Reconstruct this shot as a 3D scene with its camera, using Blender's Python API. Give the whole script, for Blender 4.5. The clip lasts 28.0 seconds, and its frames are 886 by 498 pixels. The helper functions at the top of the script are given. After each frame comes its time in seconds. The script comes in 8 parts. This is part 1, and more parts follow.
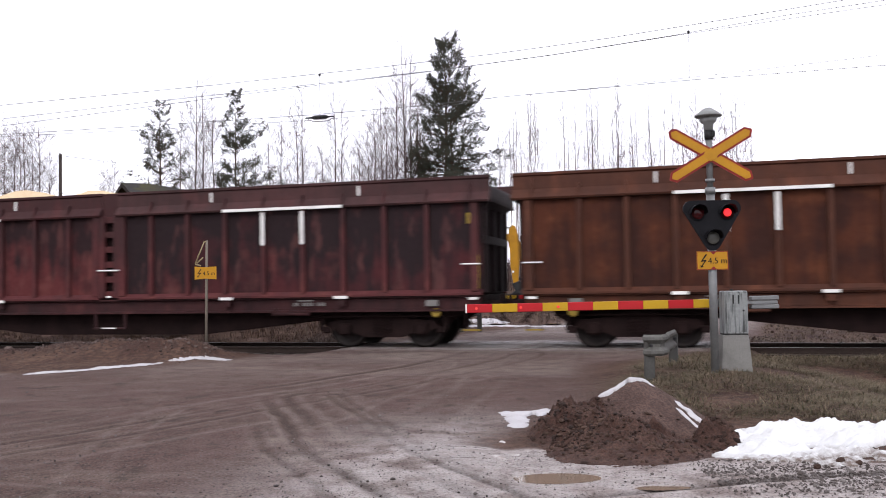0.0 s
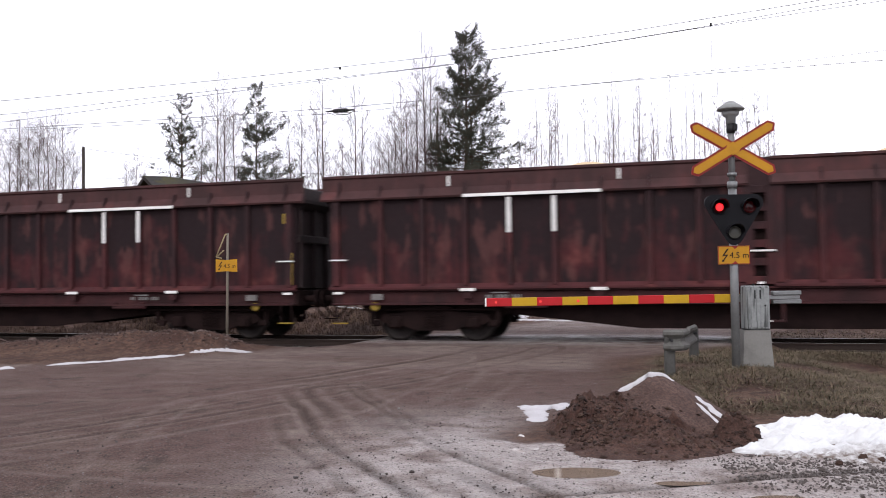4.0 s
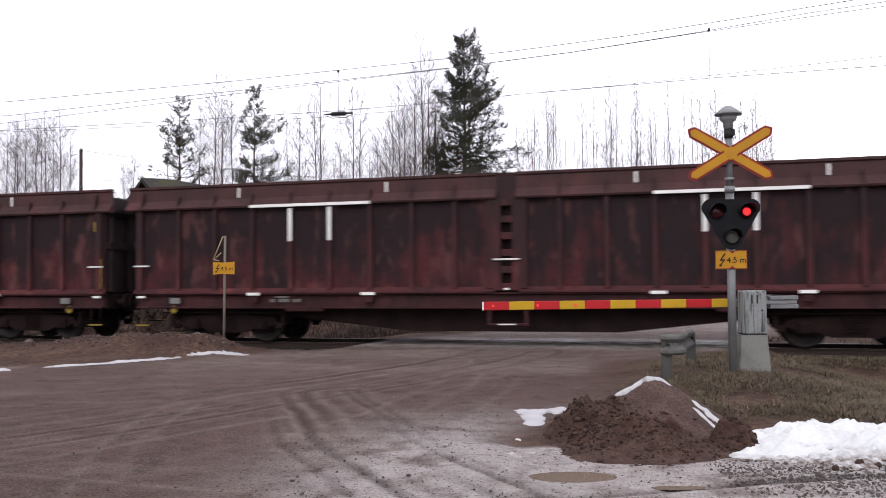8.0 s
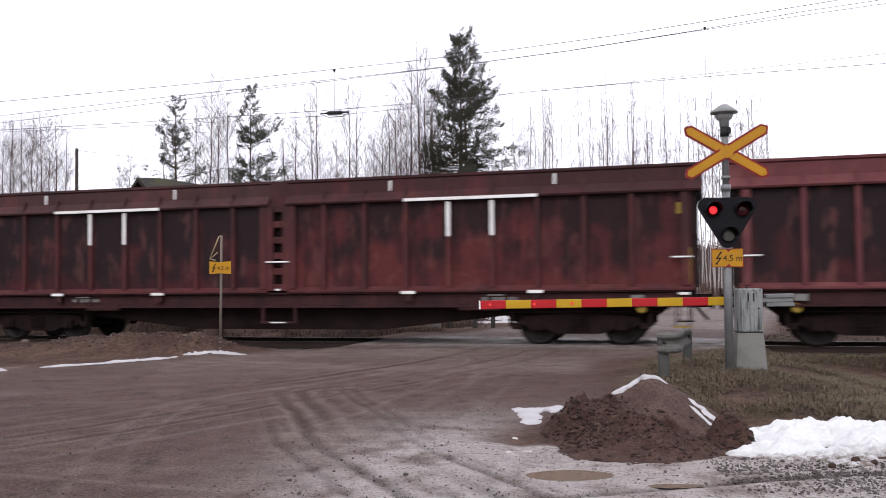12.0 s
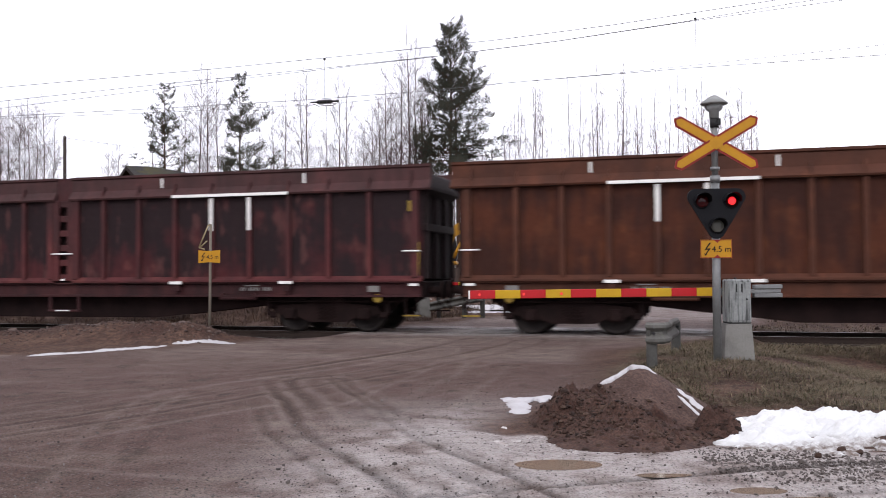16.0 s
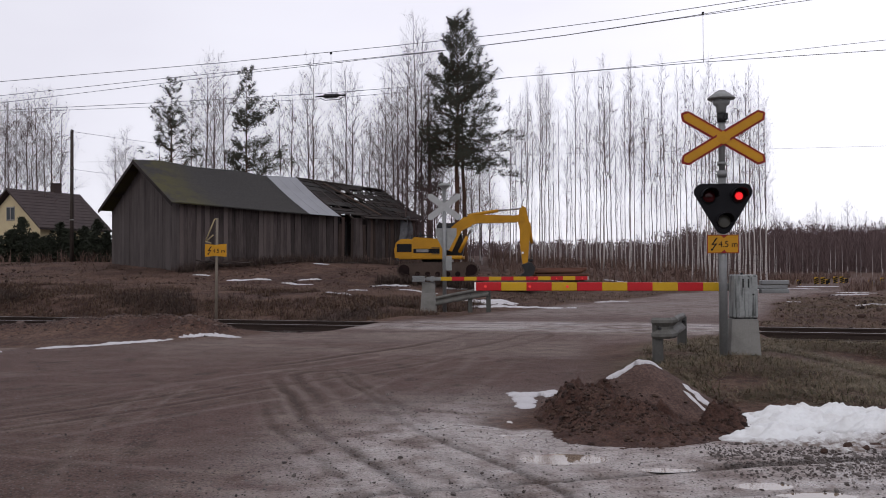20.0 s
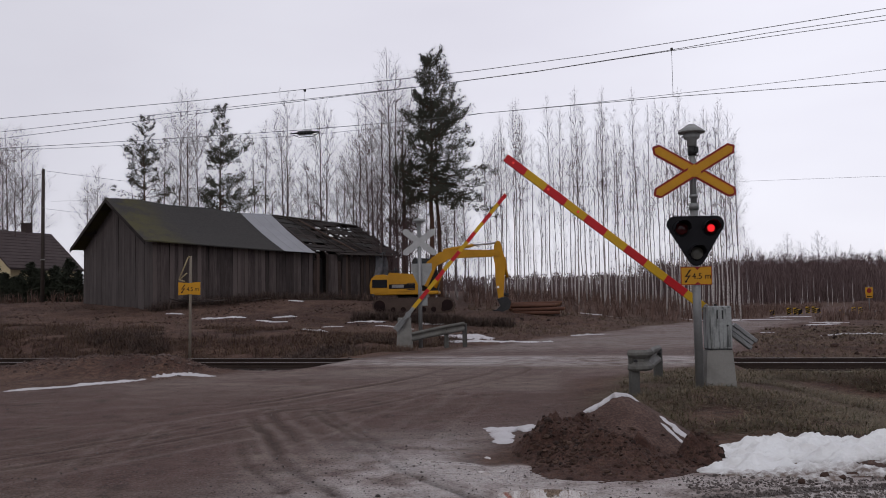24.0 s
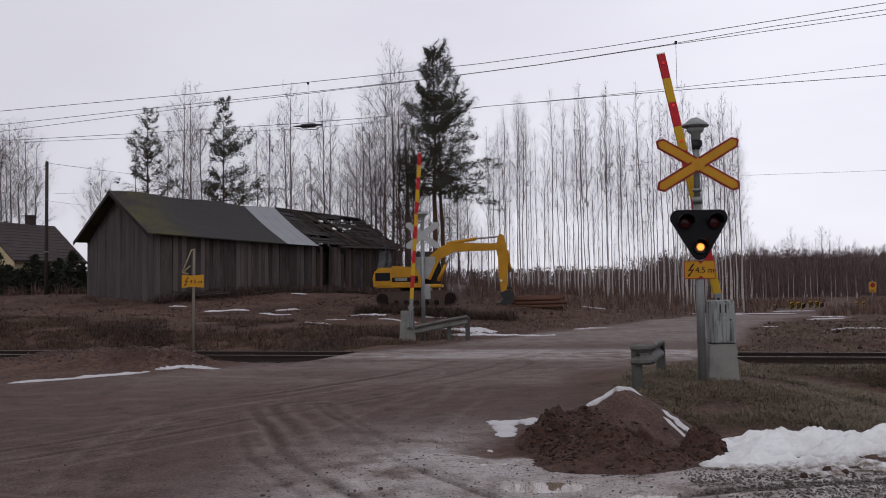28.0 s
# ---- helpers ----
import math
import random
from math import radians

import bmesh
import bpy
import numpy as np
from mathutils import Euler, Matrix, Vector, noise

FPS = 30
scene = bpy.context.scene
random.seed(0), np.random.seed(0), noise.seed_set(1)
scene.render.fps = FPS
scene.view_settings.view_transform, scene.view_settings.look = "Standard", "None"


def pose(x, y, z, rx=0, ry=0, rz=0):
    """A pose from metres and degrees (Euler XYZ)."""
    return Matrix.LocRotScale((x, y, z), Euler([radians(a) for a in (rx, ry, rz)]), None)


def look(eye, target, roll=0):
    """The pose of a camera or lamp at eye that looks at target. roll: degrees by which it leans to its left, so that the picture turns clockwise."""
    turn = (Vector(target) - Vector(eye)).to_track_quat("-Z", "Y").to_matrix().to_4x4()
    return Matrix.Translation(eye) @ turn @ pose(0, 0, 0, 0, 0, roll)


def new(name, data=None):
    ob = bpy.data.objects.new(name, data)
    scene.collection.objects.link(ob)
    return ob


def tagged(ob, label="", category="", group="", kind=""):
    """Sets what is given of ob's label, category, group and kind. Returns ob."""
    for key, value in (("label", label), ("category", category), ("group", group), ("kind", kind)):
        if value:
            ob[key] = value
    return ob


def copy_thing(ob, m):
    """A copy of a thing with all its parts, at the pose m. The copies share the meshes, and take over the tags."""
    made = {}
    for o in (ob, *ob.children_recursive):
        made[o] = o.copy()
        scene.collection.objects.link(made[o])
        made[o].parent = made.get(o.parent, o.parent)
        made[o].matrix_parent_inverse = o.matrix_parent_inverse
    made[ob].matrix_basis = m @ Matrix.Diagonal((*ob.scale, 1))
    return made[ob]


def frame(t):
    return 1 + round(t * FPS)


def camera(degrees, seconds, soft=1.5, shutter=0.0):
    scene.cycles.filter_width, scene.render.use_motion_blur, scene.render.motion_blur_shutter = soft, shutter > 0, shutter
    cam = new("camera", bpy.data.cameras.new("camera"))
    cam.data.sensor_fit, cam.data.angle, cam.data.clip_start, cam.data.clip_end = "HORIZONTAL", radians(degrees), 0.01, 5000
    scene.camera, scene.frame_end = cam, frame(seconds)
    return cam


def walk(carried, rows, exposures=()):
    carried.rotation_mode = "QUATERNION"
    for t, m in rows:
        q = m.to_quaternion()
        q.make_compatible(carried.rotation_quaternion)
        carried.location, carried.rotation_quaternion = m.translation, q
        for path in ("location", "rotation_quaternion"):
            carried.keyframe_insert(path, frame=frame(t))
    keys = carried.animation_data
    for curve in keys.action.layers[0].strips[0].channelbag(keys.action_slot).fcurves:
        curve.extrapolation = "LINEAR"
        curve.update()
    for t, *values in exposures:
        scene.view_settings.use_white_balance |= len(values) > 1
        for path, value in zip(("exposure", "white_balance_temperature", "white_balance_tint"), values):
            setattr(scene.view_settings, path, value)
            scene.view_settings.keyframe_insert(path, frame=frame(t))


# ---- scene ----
# ---------------------------------------------------------------- camera
EYE = (0.0, 0.0, 1.53)
cam = camera(52.0, 28.0, soft=0.95, shutter=0.18)
TURNS = [
    (0, -0.59, 2.27, 0.95), (0.5, -0.32, 2.64, 0.91), (1, 0.20, 2.49, 1.26), (1.5, 0.37, 2.57, 1.18), (2, 0.50, 1.86, 1.17),
    (2.5, 0.71, 1.64, 1.25), (3, 0.80, 1.82, 1.17), (3.5, 0.72, 1.92, 0.77), (5.5, 0.38, 1.67, 0.88), (6, 0.33, 1.67, 1.07),
    (6.5, 0.07, 2.05, 0.81), (7, 0.23, 2.21, 0.65), (7.5, 0.47, 2.57, 0.13), (8, 0.48, 2.10, 0.47), (8.5, 0.05, 2.00, 0.39),
    (9, 0.14, 1.76, 0.67), (9.5, 0.63, 1.62, 0.51), (10, 0.53, 1.93, 0.14), (10.5, 0.86, 2.25, 0.15), (11, 0.53, 2.39, 0.30),
    (11.5, 0.35, 1.92, 0.66), (12, 0.27, 2.03, 0.62), (12.5, -0.18, 1.89, 0.95), (14.5, -0.50, 2.20, 0.62), (15, -0.31, 1.90, 0.42),
    (15.5, -0.29, 1.71, 0.37), (16, -0.38, 1.38, 0.41), (16.5, -0.17, 1.25, 0.46), (17, 0.14, 0.93, 0.32), (17.5, 0.34, 1.03, 0.04),
    (18, 0.09, 1.18, -0.04), (18.5, 0.03, 1.09, 0.13), (19, 0.06, 1.11, 0.14), (19.5, -0.03, 1.07, 0.23), (20, 0.00, 1.03, 0.25),
    (20.5, -0.14, 1.02, 0.27), (21, 0.19, 0.98, 0.29), (21.5, -0.11, 1.45, 0.33), (22, -0.42, 2.58, 0.41), (22.5, -1.03, 3.20, 0.46),
    (24.5, -1.55, 3.23, 1.03), (25, -1.55, 2.67, 0.96), (25.5, -1.27, 2.71, 0.81), (26, -1.22, 3.03, 0.62), (26.5, -1.30, 3.15, 0.68),
    (27, -1.37, 3.25, 0.82), (27.5, -1.25, 3.10, 0.85), (28, -1.34, 2.81, 0.85)]
walk(cam, [(t, pose(*EYE, 90 + p, r, y)) for t, y, p, r in TURNS],
     exposures=[(0, 0.2), (1, 0.0), (2, 0.1), (3, 0.12), (6, 0.2), (7, 0.05), (9, 0.1), (10, 0.1), (11, -0.02), (12, 0.07), (15, 0.05), (16, 0.15), (17, 0.33), (18, 0.05), (18.3, 0.02), (19.0, -0.6), (20.0, -0.66), (21.0, -0.68), (22.0, -0.81), (24.5, -0.95), (28, -0.95)])

# ---------------------------------------------------------------- light: overcast daylight
world = bpy.data.worlds.new("overcast_sky")
scene.world = world
world.use_nodes = True
wn, wl = world.node_tree.nodes, world.node_tree.links
wn.clear()
w_out, w_bg = wn.new("ShaderNodeOutputWorld"), wn.new("ShaderNodeBackground")
w_sky = wn.new("ShaderNodeTexSky")
w_sky.sky_type, w_sky.sun_disc = "NISHITA", False
w_sky.sun_elevation, w_sky.sun_rotation = radians(32), radians(200)
w_mix, w_noise, w_ramp, w_co, w_map = (wn.new(n) for n in ("ShaderNodeMix", "ShaderNodeTexNoise", "ShaderNodeValToRGB", "ShaderNodeTexCoord", "ShaderNodeMapping"))
w_mix.data_type = "RGBA"
w_mix.inputs[0].default_value = 0.93
w_map.inputs["Scale"].default_value = (1, 1, 3.5)
w_noise.inputs["Scale"].default_value, w_noise.inputs["Detail"].default_value = 1.4, 4
w_ramp.color_ramp.elements[0].position, w_ramp.color_ramp.elements[1].position = 0.3, 0.75
w_ramp.color_ramp.elements[0].color, w_ramp.color_ramp.elements[1].color = (10.8, 10.5, 11.9, 1), (13.2, 13.1, 14.4, 1)
wl.new(w_co.outputs["Generated"], w_map.inputs["Vector"])
wl.new(w_map.outputs["Vector"], w_noise.inputs["Vector"])
wl.new(w_noise.outputs["Fac"], w_ramp.inputs["Fac"])
wl.new(w_sky.outputs["Color"], w_mix.inputs[6])
wl.new(w_ramp.outputs["Color"], w_mix.inputs[7])
# sky is dimmed sideways, from 0.71 at the left to full at the right
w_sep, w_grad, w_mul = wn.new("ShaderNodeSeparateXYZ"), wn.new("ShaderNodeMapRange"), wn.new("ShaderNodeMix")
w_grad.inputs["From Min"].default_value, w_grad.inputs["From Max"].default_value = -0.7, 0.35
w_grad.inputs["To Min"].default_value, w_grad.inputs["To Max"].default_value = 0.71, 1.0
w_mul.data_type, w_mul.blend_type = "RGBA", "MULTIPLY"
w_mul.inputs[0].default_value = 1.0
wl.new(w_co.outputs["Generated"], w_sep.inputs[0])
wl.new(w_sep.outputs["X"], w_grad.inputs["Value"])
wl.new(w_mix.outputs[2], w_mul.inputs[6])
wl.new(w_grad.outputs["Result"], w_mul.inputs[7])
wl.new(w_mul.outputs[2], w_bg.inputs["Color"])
wl.new(w_bg.outputs["Background"], w_out.inputs["Surface"])
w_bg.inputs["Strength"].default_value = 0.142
sun_data = bpy.data.lights.new("sun", "SUN")
sun_data.energy, sun_data.angle, sun_data.color = 1.2, radians(25), (1.0, 0.97, 0.93)
new("sun", sun_data).matrix_world = look((-20, -40, 34), (0, 0, 0))

# ---------------------------------------------------------------- plan: track line, s along it to the right, q away from it
A0, DS, DQ = Vector((-12.81, 26.29, 0)), Vector((0.9608, -0.2773, 0)), Vector((0.2773, 0.9608, 0))
HEADING = math.degrees(math.atan2(DS.y, DS.x))


def at(s, q, z=0.0):
    return A0 + DS * s + DQ * q + Vector((0, 0, z))


def sq_of(x, y):
    return (x - A0.x) * DS.x + (y - A0.y) * DS.y, (x - A0.x) * DQ.x + (y - A0.y) * DQ.y


def here(s, q, z=0.0, turn=0.0):
    p = at(s, q, z)
    return pose(p.x, p.y, p.z, 0, 0, HEADING + turn)


# ---------------------------------------------------------------- mesh building
class Shape:
    """Collects rounded boxes, tubes and prisms into one mesh."""

    def __init__(self):
        self.v, self.f, self.smooth = [], [], []

    def add(self, verts, faces, smooth=False):
        n = len(self.v)
        self.v += [tuple(p) for p in verts]
        self.f += [tuple(i + n for i in f) for f in faces]
        self.smooth += [smooth] * len(faces)
        return self

    def box(self, c, size, bevel=0.01, m=None):
        hx, hy, hz = (a / 2 for a in size)
        b = min(bevel, hx * 0.45, hy * 0.45, hz * 0.45)
        vs, idx = [], {}
        for sx in (-1, 1):
            for sy in (-1, 1):
                for sz in (-1, 1):
                    for k in range(3):
                        p = [sx * (hx - b), sy * (hy - b), sz * (hz - b)]
                        p[k] = (sx * hx, sy * hy, sz * hz)[k]
                        idx[sx, sy, sz, k] = len(vs)
                        vs.append(p)
        fs = []
        for k in range(3):
            i, j = (k + 1) % 3, (k + 2) % 3
            for s in (-1, 1):
                ring = []
                for a, c2 in ((-1, -1), (1, -1), (1, 1), (-1, 1)):
                    q = [0, 0, 0]
                    q[k], q[i], q[j] = s, a, c2
                    ring.append(idx[q[0], q[1], q[2], k])
                fs.append(ring if s > 0 else ring[::-1])
            for a in (-1, 1):
                for c2 in (-1, 1):
                    e = []
                    for s in (-1, 1):
                        q = [0, 0, 0]
                        q[k], q[i], q[j] = s, a, c2
                        e.append((idx[q[0], q[1], q[2], i], idx[q[0], q[1], q[2], j]))
                    ring = [e[0][0], e[1][0], e[1][1], e[0][1]]
                    fs.append(ring if a * c2 < 0 else ring[::-1])
        for sx in (-1, 1):
            for sy in (-1, 1):
                for sz in (-1, 1):
                    ring = [idx[sx, sy, sz, k] for k in range(3)]
                    fs.append(ring if sx * sy * sz > 0 else ring[::-1])
        c = Vector(c)
        out = []
        for p in vs:
            p = Vector(p)
            if m is not None:
                p = m @ p
            out.append(p + c)
        return self.add(out, fs)

    def tube(self, p0, p1, r0, r1=None, n=8, caps=True):
        p0, p1 = Vector(p0), Vector(p1)
        r1 = r0 if r1 is None else r1
        d = (p1 - p0)
        if d.length < 1e-6:
            return self
        d.normalize()
        u = d.orthogonal().normalized()
        w = d.cross(u)
        vs = []
        for p, r in ((p0, r0), (p1, r1)):
            for i in range(n):
                a = 2 * math.pi * i / n
                vs.append(p + (u * math.cos(a) + w * math.sin(a)) * r)
        fs = [(i, (i + 1) % n, n + (i + 1) % n, n + i) for i in range(n)]
        self.add(vs, fs, n > 5)
        if caps and n > 2:
            self.f += [tuple(len(self.v) - 2 * n + i for i in reversed(range(n))), tuple(len(self.v) - n + i for i in range(n))]
            self.smooth += [False, False]
        return self

    def prism(self, pts, axis, a, b):
        """Polygon pts in the plane across axis (0 x, 1 y, 2 z), drawn out from a to b."""
        i, j = [(1, 2), (0, 2), (0, 1)][axis]
        vs = []
        for e in (a, b):
            for p in pts:
                q = [0, 0, 0]
                q[axis], q[i], q[j] = e, p[0], p[1]
                vs.append(q)
        n = len(pts)
        fs = [(k, (k + 1) % n, n + (k + 1) % n, n + k) for k in range(n)]
        fs += [tuple(range(n - 1, -1, -1)), tuple(range(n, 2 * n))]
        area = sum(pts[k][0] * pts[(k + 1) % n][1] - pts[(k + 1) % n][0] * pts[k][1] for k in range(n))
        flip = (area < 0) ^ (axis == 1) ^ (b < a)
        if flip:
            fs = [f[::-1] for f in fs]
        return self.add(vs, fs)

    def pipe(self, pts, radii, n=7):
        """One continuous tapering tube through pts."""
        pts = [Vector(p) for p in pts]
        vs, fs = [], []
        ref = None
        for k, p in enumerate(pts):
            d = (pts[min(k + 1, len(pts) - 1)] - pts[max(k - 1, 0)]).normalized()
            u = d.orthogonal().normalized() if ref is None else (ref - d * ref.dot(d)).normalized()
            ref = u
            w = d.cross(u)
            for i in range(n):
                a = 2 * math.pi * i / n
                vs.append(p + (u * math.cos(a) + w * math.sin(a)) * radii[k])
        for k in range(len(pts) - 1):
            fs += [(k * n + i, k * n + (i + 1) % n, (k + 1) * n + (i + 1) % n, (k + 1) * n + i) for i in range(n)]
        self.add(vs, fs, n > 4)
        self.f += [tuple(len(self.v) - len(vs) + i for i in reversed(range(n))), tuple(len(self.v) - n + i for i in range(n))]
        self.smooth += [False, False]
        return self

    def lathe(self, prof, n=16, c=(0, 0, 0), axis=2):
        vs = []
        for r, h in prof:
            for i in range(n):
                a = 2 * math.pi * i / n
                p = [r * math.cos(a), r * math.sin(a), h]
                p = [p, [p[2], p[0], p[1]], [p[1], p[2], p[0]]][{2: 0, 0: 1, 1: 2}[axis]]
                vs.append((p[0] + c[0], p[1] + c[1], p[2] + c[2]))
        fs = []
        for k in range(len(prof) - 1):
            fs += [(k * n + i, k * n + (i + 1) % n, (k + 1) * n + (i + 1) % n, (k + 1) * n + i) for i in range(n)]
        self.add(vs, fs, True)
        if prof[0][0] > 1e-4:
            self.add(vs[:n], [tuple(reversed(range(n)))])
        if prof[-1][0] > 1e-4:
            self.add(vs[-n:], [tuple(range(n))])
        return self

    def blob(self, c, r, rough=0.25, seed=0, n=7, rings=5):
        """An uneven stone or clod."""
        c = Vector(c)
        vs = [c + Vector((0, 0, -r[2]))]
        for k in range(1, rings):
            ph = math.pi * k / rings - math.pi / 2
            for i in range(n):
                th = 2 * math.pi * (i + 0.5 * (k % 2)) / n
                d = Vector((math.cos(ph) * math.cos(th), math.cos(ph) * math.sin(th), math.sin(ph)))
                g = 1 + rough * noise.noise(d * 1.7 + Vector((seed * 3.1, seed * 1.7, seed)))
                vs.append(c + Vector((d.x * r[0], d.y * r[1], d.z * r[2])) * g)
        vs.append(c + Vector((0, 0, r[2])))
        fs = [(0, 1 + (i + 1) % n, 1 + i) for i in range(n)]
        for k in range(rings - 2):
            b = 1 + k * n
            fs += [(b + i, b + (i + 1) % n, b + n + (i + 1) % n, b + n + i) for i in range(n)]
        b = 1 + (rings - 2) * n
        fs += [(b + i, b + (i + 1) % n, len(vs) - 1) for i in range(n)]
        return self.add(vs, fs)

    def mesh(self, name, material):
        me = bpy.data.meshes.new(name)
        me.from_pydata(self.v, [], self.f)
        me.polygons.foreach_set("use_smooth", self.smooth)
        for mt in material if isinstance(material, (list, tuple)) else [material]:
            me.materials.append(mt)
        me.update()
        return me


def part(name, shape, material, parent=None, label="", m=None):
    ob = new(name, shape.mesh(name, material) if isinstance(shape, Shape) else shape)
    if parent is not None:
        ob.parent = parent
    if m is not None:
        ob.matrix_basis = m
    if label:
        ob["label"] = label
    return ob


def thing(name, m, label, category, group="", kind=""):
    ob = new(name)
    ob.empty_display_size = 0.2
    ob.matrix_basis = m
    return tagged(ob, label, category, group, kind)


def solid(name, shape, material, m, label, category, group="", kind=""):
    return tagged(part(name, shape, material, None, "", m), label, category, group, kind)


# ---------------------------------------------------------------- materials
TONE = 0.56  # even factor on base colours, lowered to go with a stronger sky


def toned(c):
    return tuple(v * TONE for v in c)


class Nodes:
    def __init__(self, name):
        self.mat = bpy.data.materials.new(name)
        self.mat.use_nodes = True
        self.t = self.mat.node_tree
        self.bsdf = self.t.nodes["Principled BSDF"]
        self.co = self.t.nodes.new("ShaderNodeTexCoord")
        self.geo = None

    def node(self, kind, **sets):
        n = self.t.nodes.new("ShaderNode" + kind)
        for k, v in sets.items():
            n.inputs[k.replace("_", " ")].default_value = v
        return n

    def link(self, a, b):
        self.t.links.new(a, b)

    def vec(self, scale=(1, 1, 1), spread=0.0, world_space=False):
        m = self.node("Mapping", Scale=scale)
        src = self.co.outputs["Object"]
        if world_space:
            src = self.node("NewGeometry").outputs["Position"]
        if spread:
            info, mul, add = self.node("ObjectInfo"), self.node("VectorMath"), self.node("VectorMath")
            mul.operation = "MULTIPLY"
            mul.inputs[1].default_value = (spread, spread * 0.7, spread * 0.4)
            self.link(info.outputs["Random"], mul.inputs[0])
            self.link(src, add.inputs[0])
            self.link(mul.outputs[0], add.inputs[1])
            src = add.outputs[0]
        self.link(src, m.inputs["Vector"])
        return m.outputs["Vector"]

    def noise(self, scale, detail=4.0, rough=0.55, stretch=(1, 1, 1), spread=0.0, world_space=False):
        n = self.node("TexNoise", Scale=scale, Detail=detail, Roughness=rough)
        self.link(self.vec(stretch, spread, world_space), n.inputs["Vector"])
        return n.outputs["Fac"]

    def ramp(self, fac, stops):
        r = self.node("ValToRGB")
        el = r.color_ramp.elements
        while len(el) < len(stops):
            el.new(0.5)
        for e, (p, c) in zip(el, stops):
            e.position = p
            e.color = (*c, 1) if isinstance(c, tuple) else (c, c, c, 1)
        self.link(fac, r.inputs["Fac"])
        return r.outputs["Color"]

    def mix(self, fac, a, b, mode="MIX"):
        m = self.node("Mix")
        m.data_type, m.blend_type = "RGBA", mode
        for sock, v in ((m.inputs[0], fac), (m.inputs[6], a), (m.inputs[7], b)):
            if isinstance(v, (int, float)):
                sock.default_value = v
            elif isinstance(v, tuple):
                sock.default_value = (*v, 1)
            else:
                self.link(v, sock)
        return m.outputs[2]

    def math(self, op, a, b=0.0, clamp=False):
        m = self.node("Math")
        m.operation, m.use_clamp = op, clamp
        for sock, v in ((m.inputs[0], a), (m.inputs[1], b)):
            if isinstance(v, (int, float)):
                sock.default_value = v
            else:
                self.link(v, sock)
        return m.outputs[0]

    def attr(self, name):
        n = self.node("Attribute")
        n.attribute_name = name
        return n.outputs["Fac"]

    def done(self, color, rough=0.7, metal=0.0, bump=None, strength=0.3, distance=0.01, spec=0.22):
        for key, v in (("Base Color", color), ("Roughness", rough), ("Metallic", metal), ("Specular IOR Level", spec)):
            if isinstance(v, (int, float)):
                self.bsdf.inputs[key].default_value = v
            elif isinstance(v, tuple):
                self.bsdf.inputs[key].default_value = (*v, 1)
            else:
                self.link(v, self.bsdf.inputs[key])
        if bump is not None:
            b = self.node("Bump", Strength=strength, Distance=distance)
            self.link(bump, b.inputs["Height"])
            self.link(b.outputs["Normal"], self.bsdf.inputs["Normal"])
        return self.mat


def worn(name, base, dark, amount=0.5, scale=1.5, rough=0.6, metal=0.0, fine=30.0, bump=0.25, dry=0):
    """Paint, wood or metal with broad stains and fine grain."""
    n = Nodes(name)
    # dry=1 leaves the colours unscaled
    if dry < 1:
        base, dark = toned(base), toned(dark)
    big = n.noise(scale, 5, 0.6, spread=40)
    small = n.noise(fine, 3, 0.6, spread=9)
    c = n.mix(n.ramp(big, [(0.38, 0.0), (0.68, amount)]), base, dark)
    c = n.mix(n.ramp(small, [(0.3, 0.0), (0.8, 0.35)]), c, dark)
    return n.done(c, n.ramp(small, [(0.2, rough - 0.12), (0.8, min(1, rough + 0.15))]), metal, small, bump, 0.004)


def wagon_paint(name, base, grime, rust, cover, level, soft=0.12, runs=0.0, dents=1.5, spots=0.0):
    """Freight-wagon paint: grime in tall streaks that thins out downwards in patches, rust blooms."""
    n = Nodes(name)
    base, grime, rust = toned(base), toned(grime), toned(rust)
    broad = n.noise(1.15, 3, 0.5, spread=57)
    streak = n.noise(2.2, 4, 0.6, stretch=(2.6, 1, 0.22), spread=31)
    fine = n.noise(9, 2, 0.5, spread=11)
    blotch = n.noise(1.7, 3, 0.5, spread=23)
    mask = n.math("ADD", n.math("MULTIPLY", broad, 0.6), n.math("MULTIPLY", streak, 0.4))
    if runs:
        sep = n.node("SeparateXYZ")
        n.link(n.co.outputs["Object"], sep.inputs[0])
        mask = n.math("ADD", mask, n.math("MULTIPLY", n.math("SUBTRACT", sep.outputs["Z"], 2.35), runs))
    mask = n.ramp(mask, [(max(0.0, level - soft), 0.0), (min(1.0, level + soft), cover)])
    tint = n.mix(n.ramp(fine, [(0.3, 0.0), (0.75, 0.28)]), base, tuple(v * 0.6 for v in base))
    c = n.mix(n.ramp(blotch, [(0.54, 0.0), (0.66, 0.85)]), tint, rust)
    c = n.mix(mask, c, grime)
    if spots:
        c = n.mix(n.ramp(n.noise(1.7, 3, 0.5, stretch=(1.7, 1, 0.6), spread=71), [(0.58, 0.0), (0.67, spots)]), c, toned((0.215, 0.085, 0.078)))
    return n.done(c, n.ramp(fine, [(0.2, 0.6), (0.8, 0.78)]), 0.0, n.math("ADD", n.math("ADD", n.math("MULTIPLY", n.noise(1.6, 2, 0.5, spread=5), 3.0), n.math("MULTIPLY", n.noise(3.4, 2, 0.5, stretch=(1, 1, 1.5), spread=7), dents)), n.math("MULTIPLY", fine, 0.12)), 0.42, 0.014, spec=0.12)


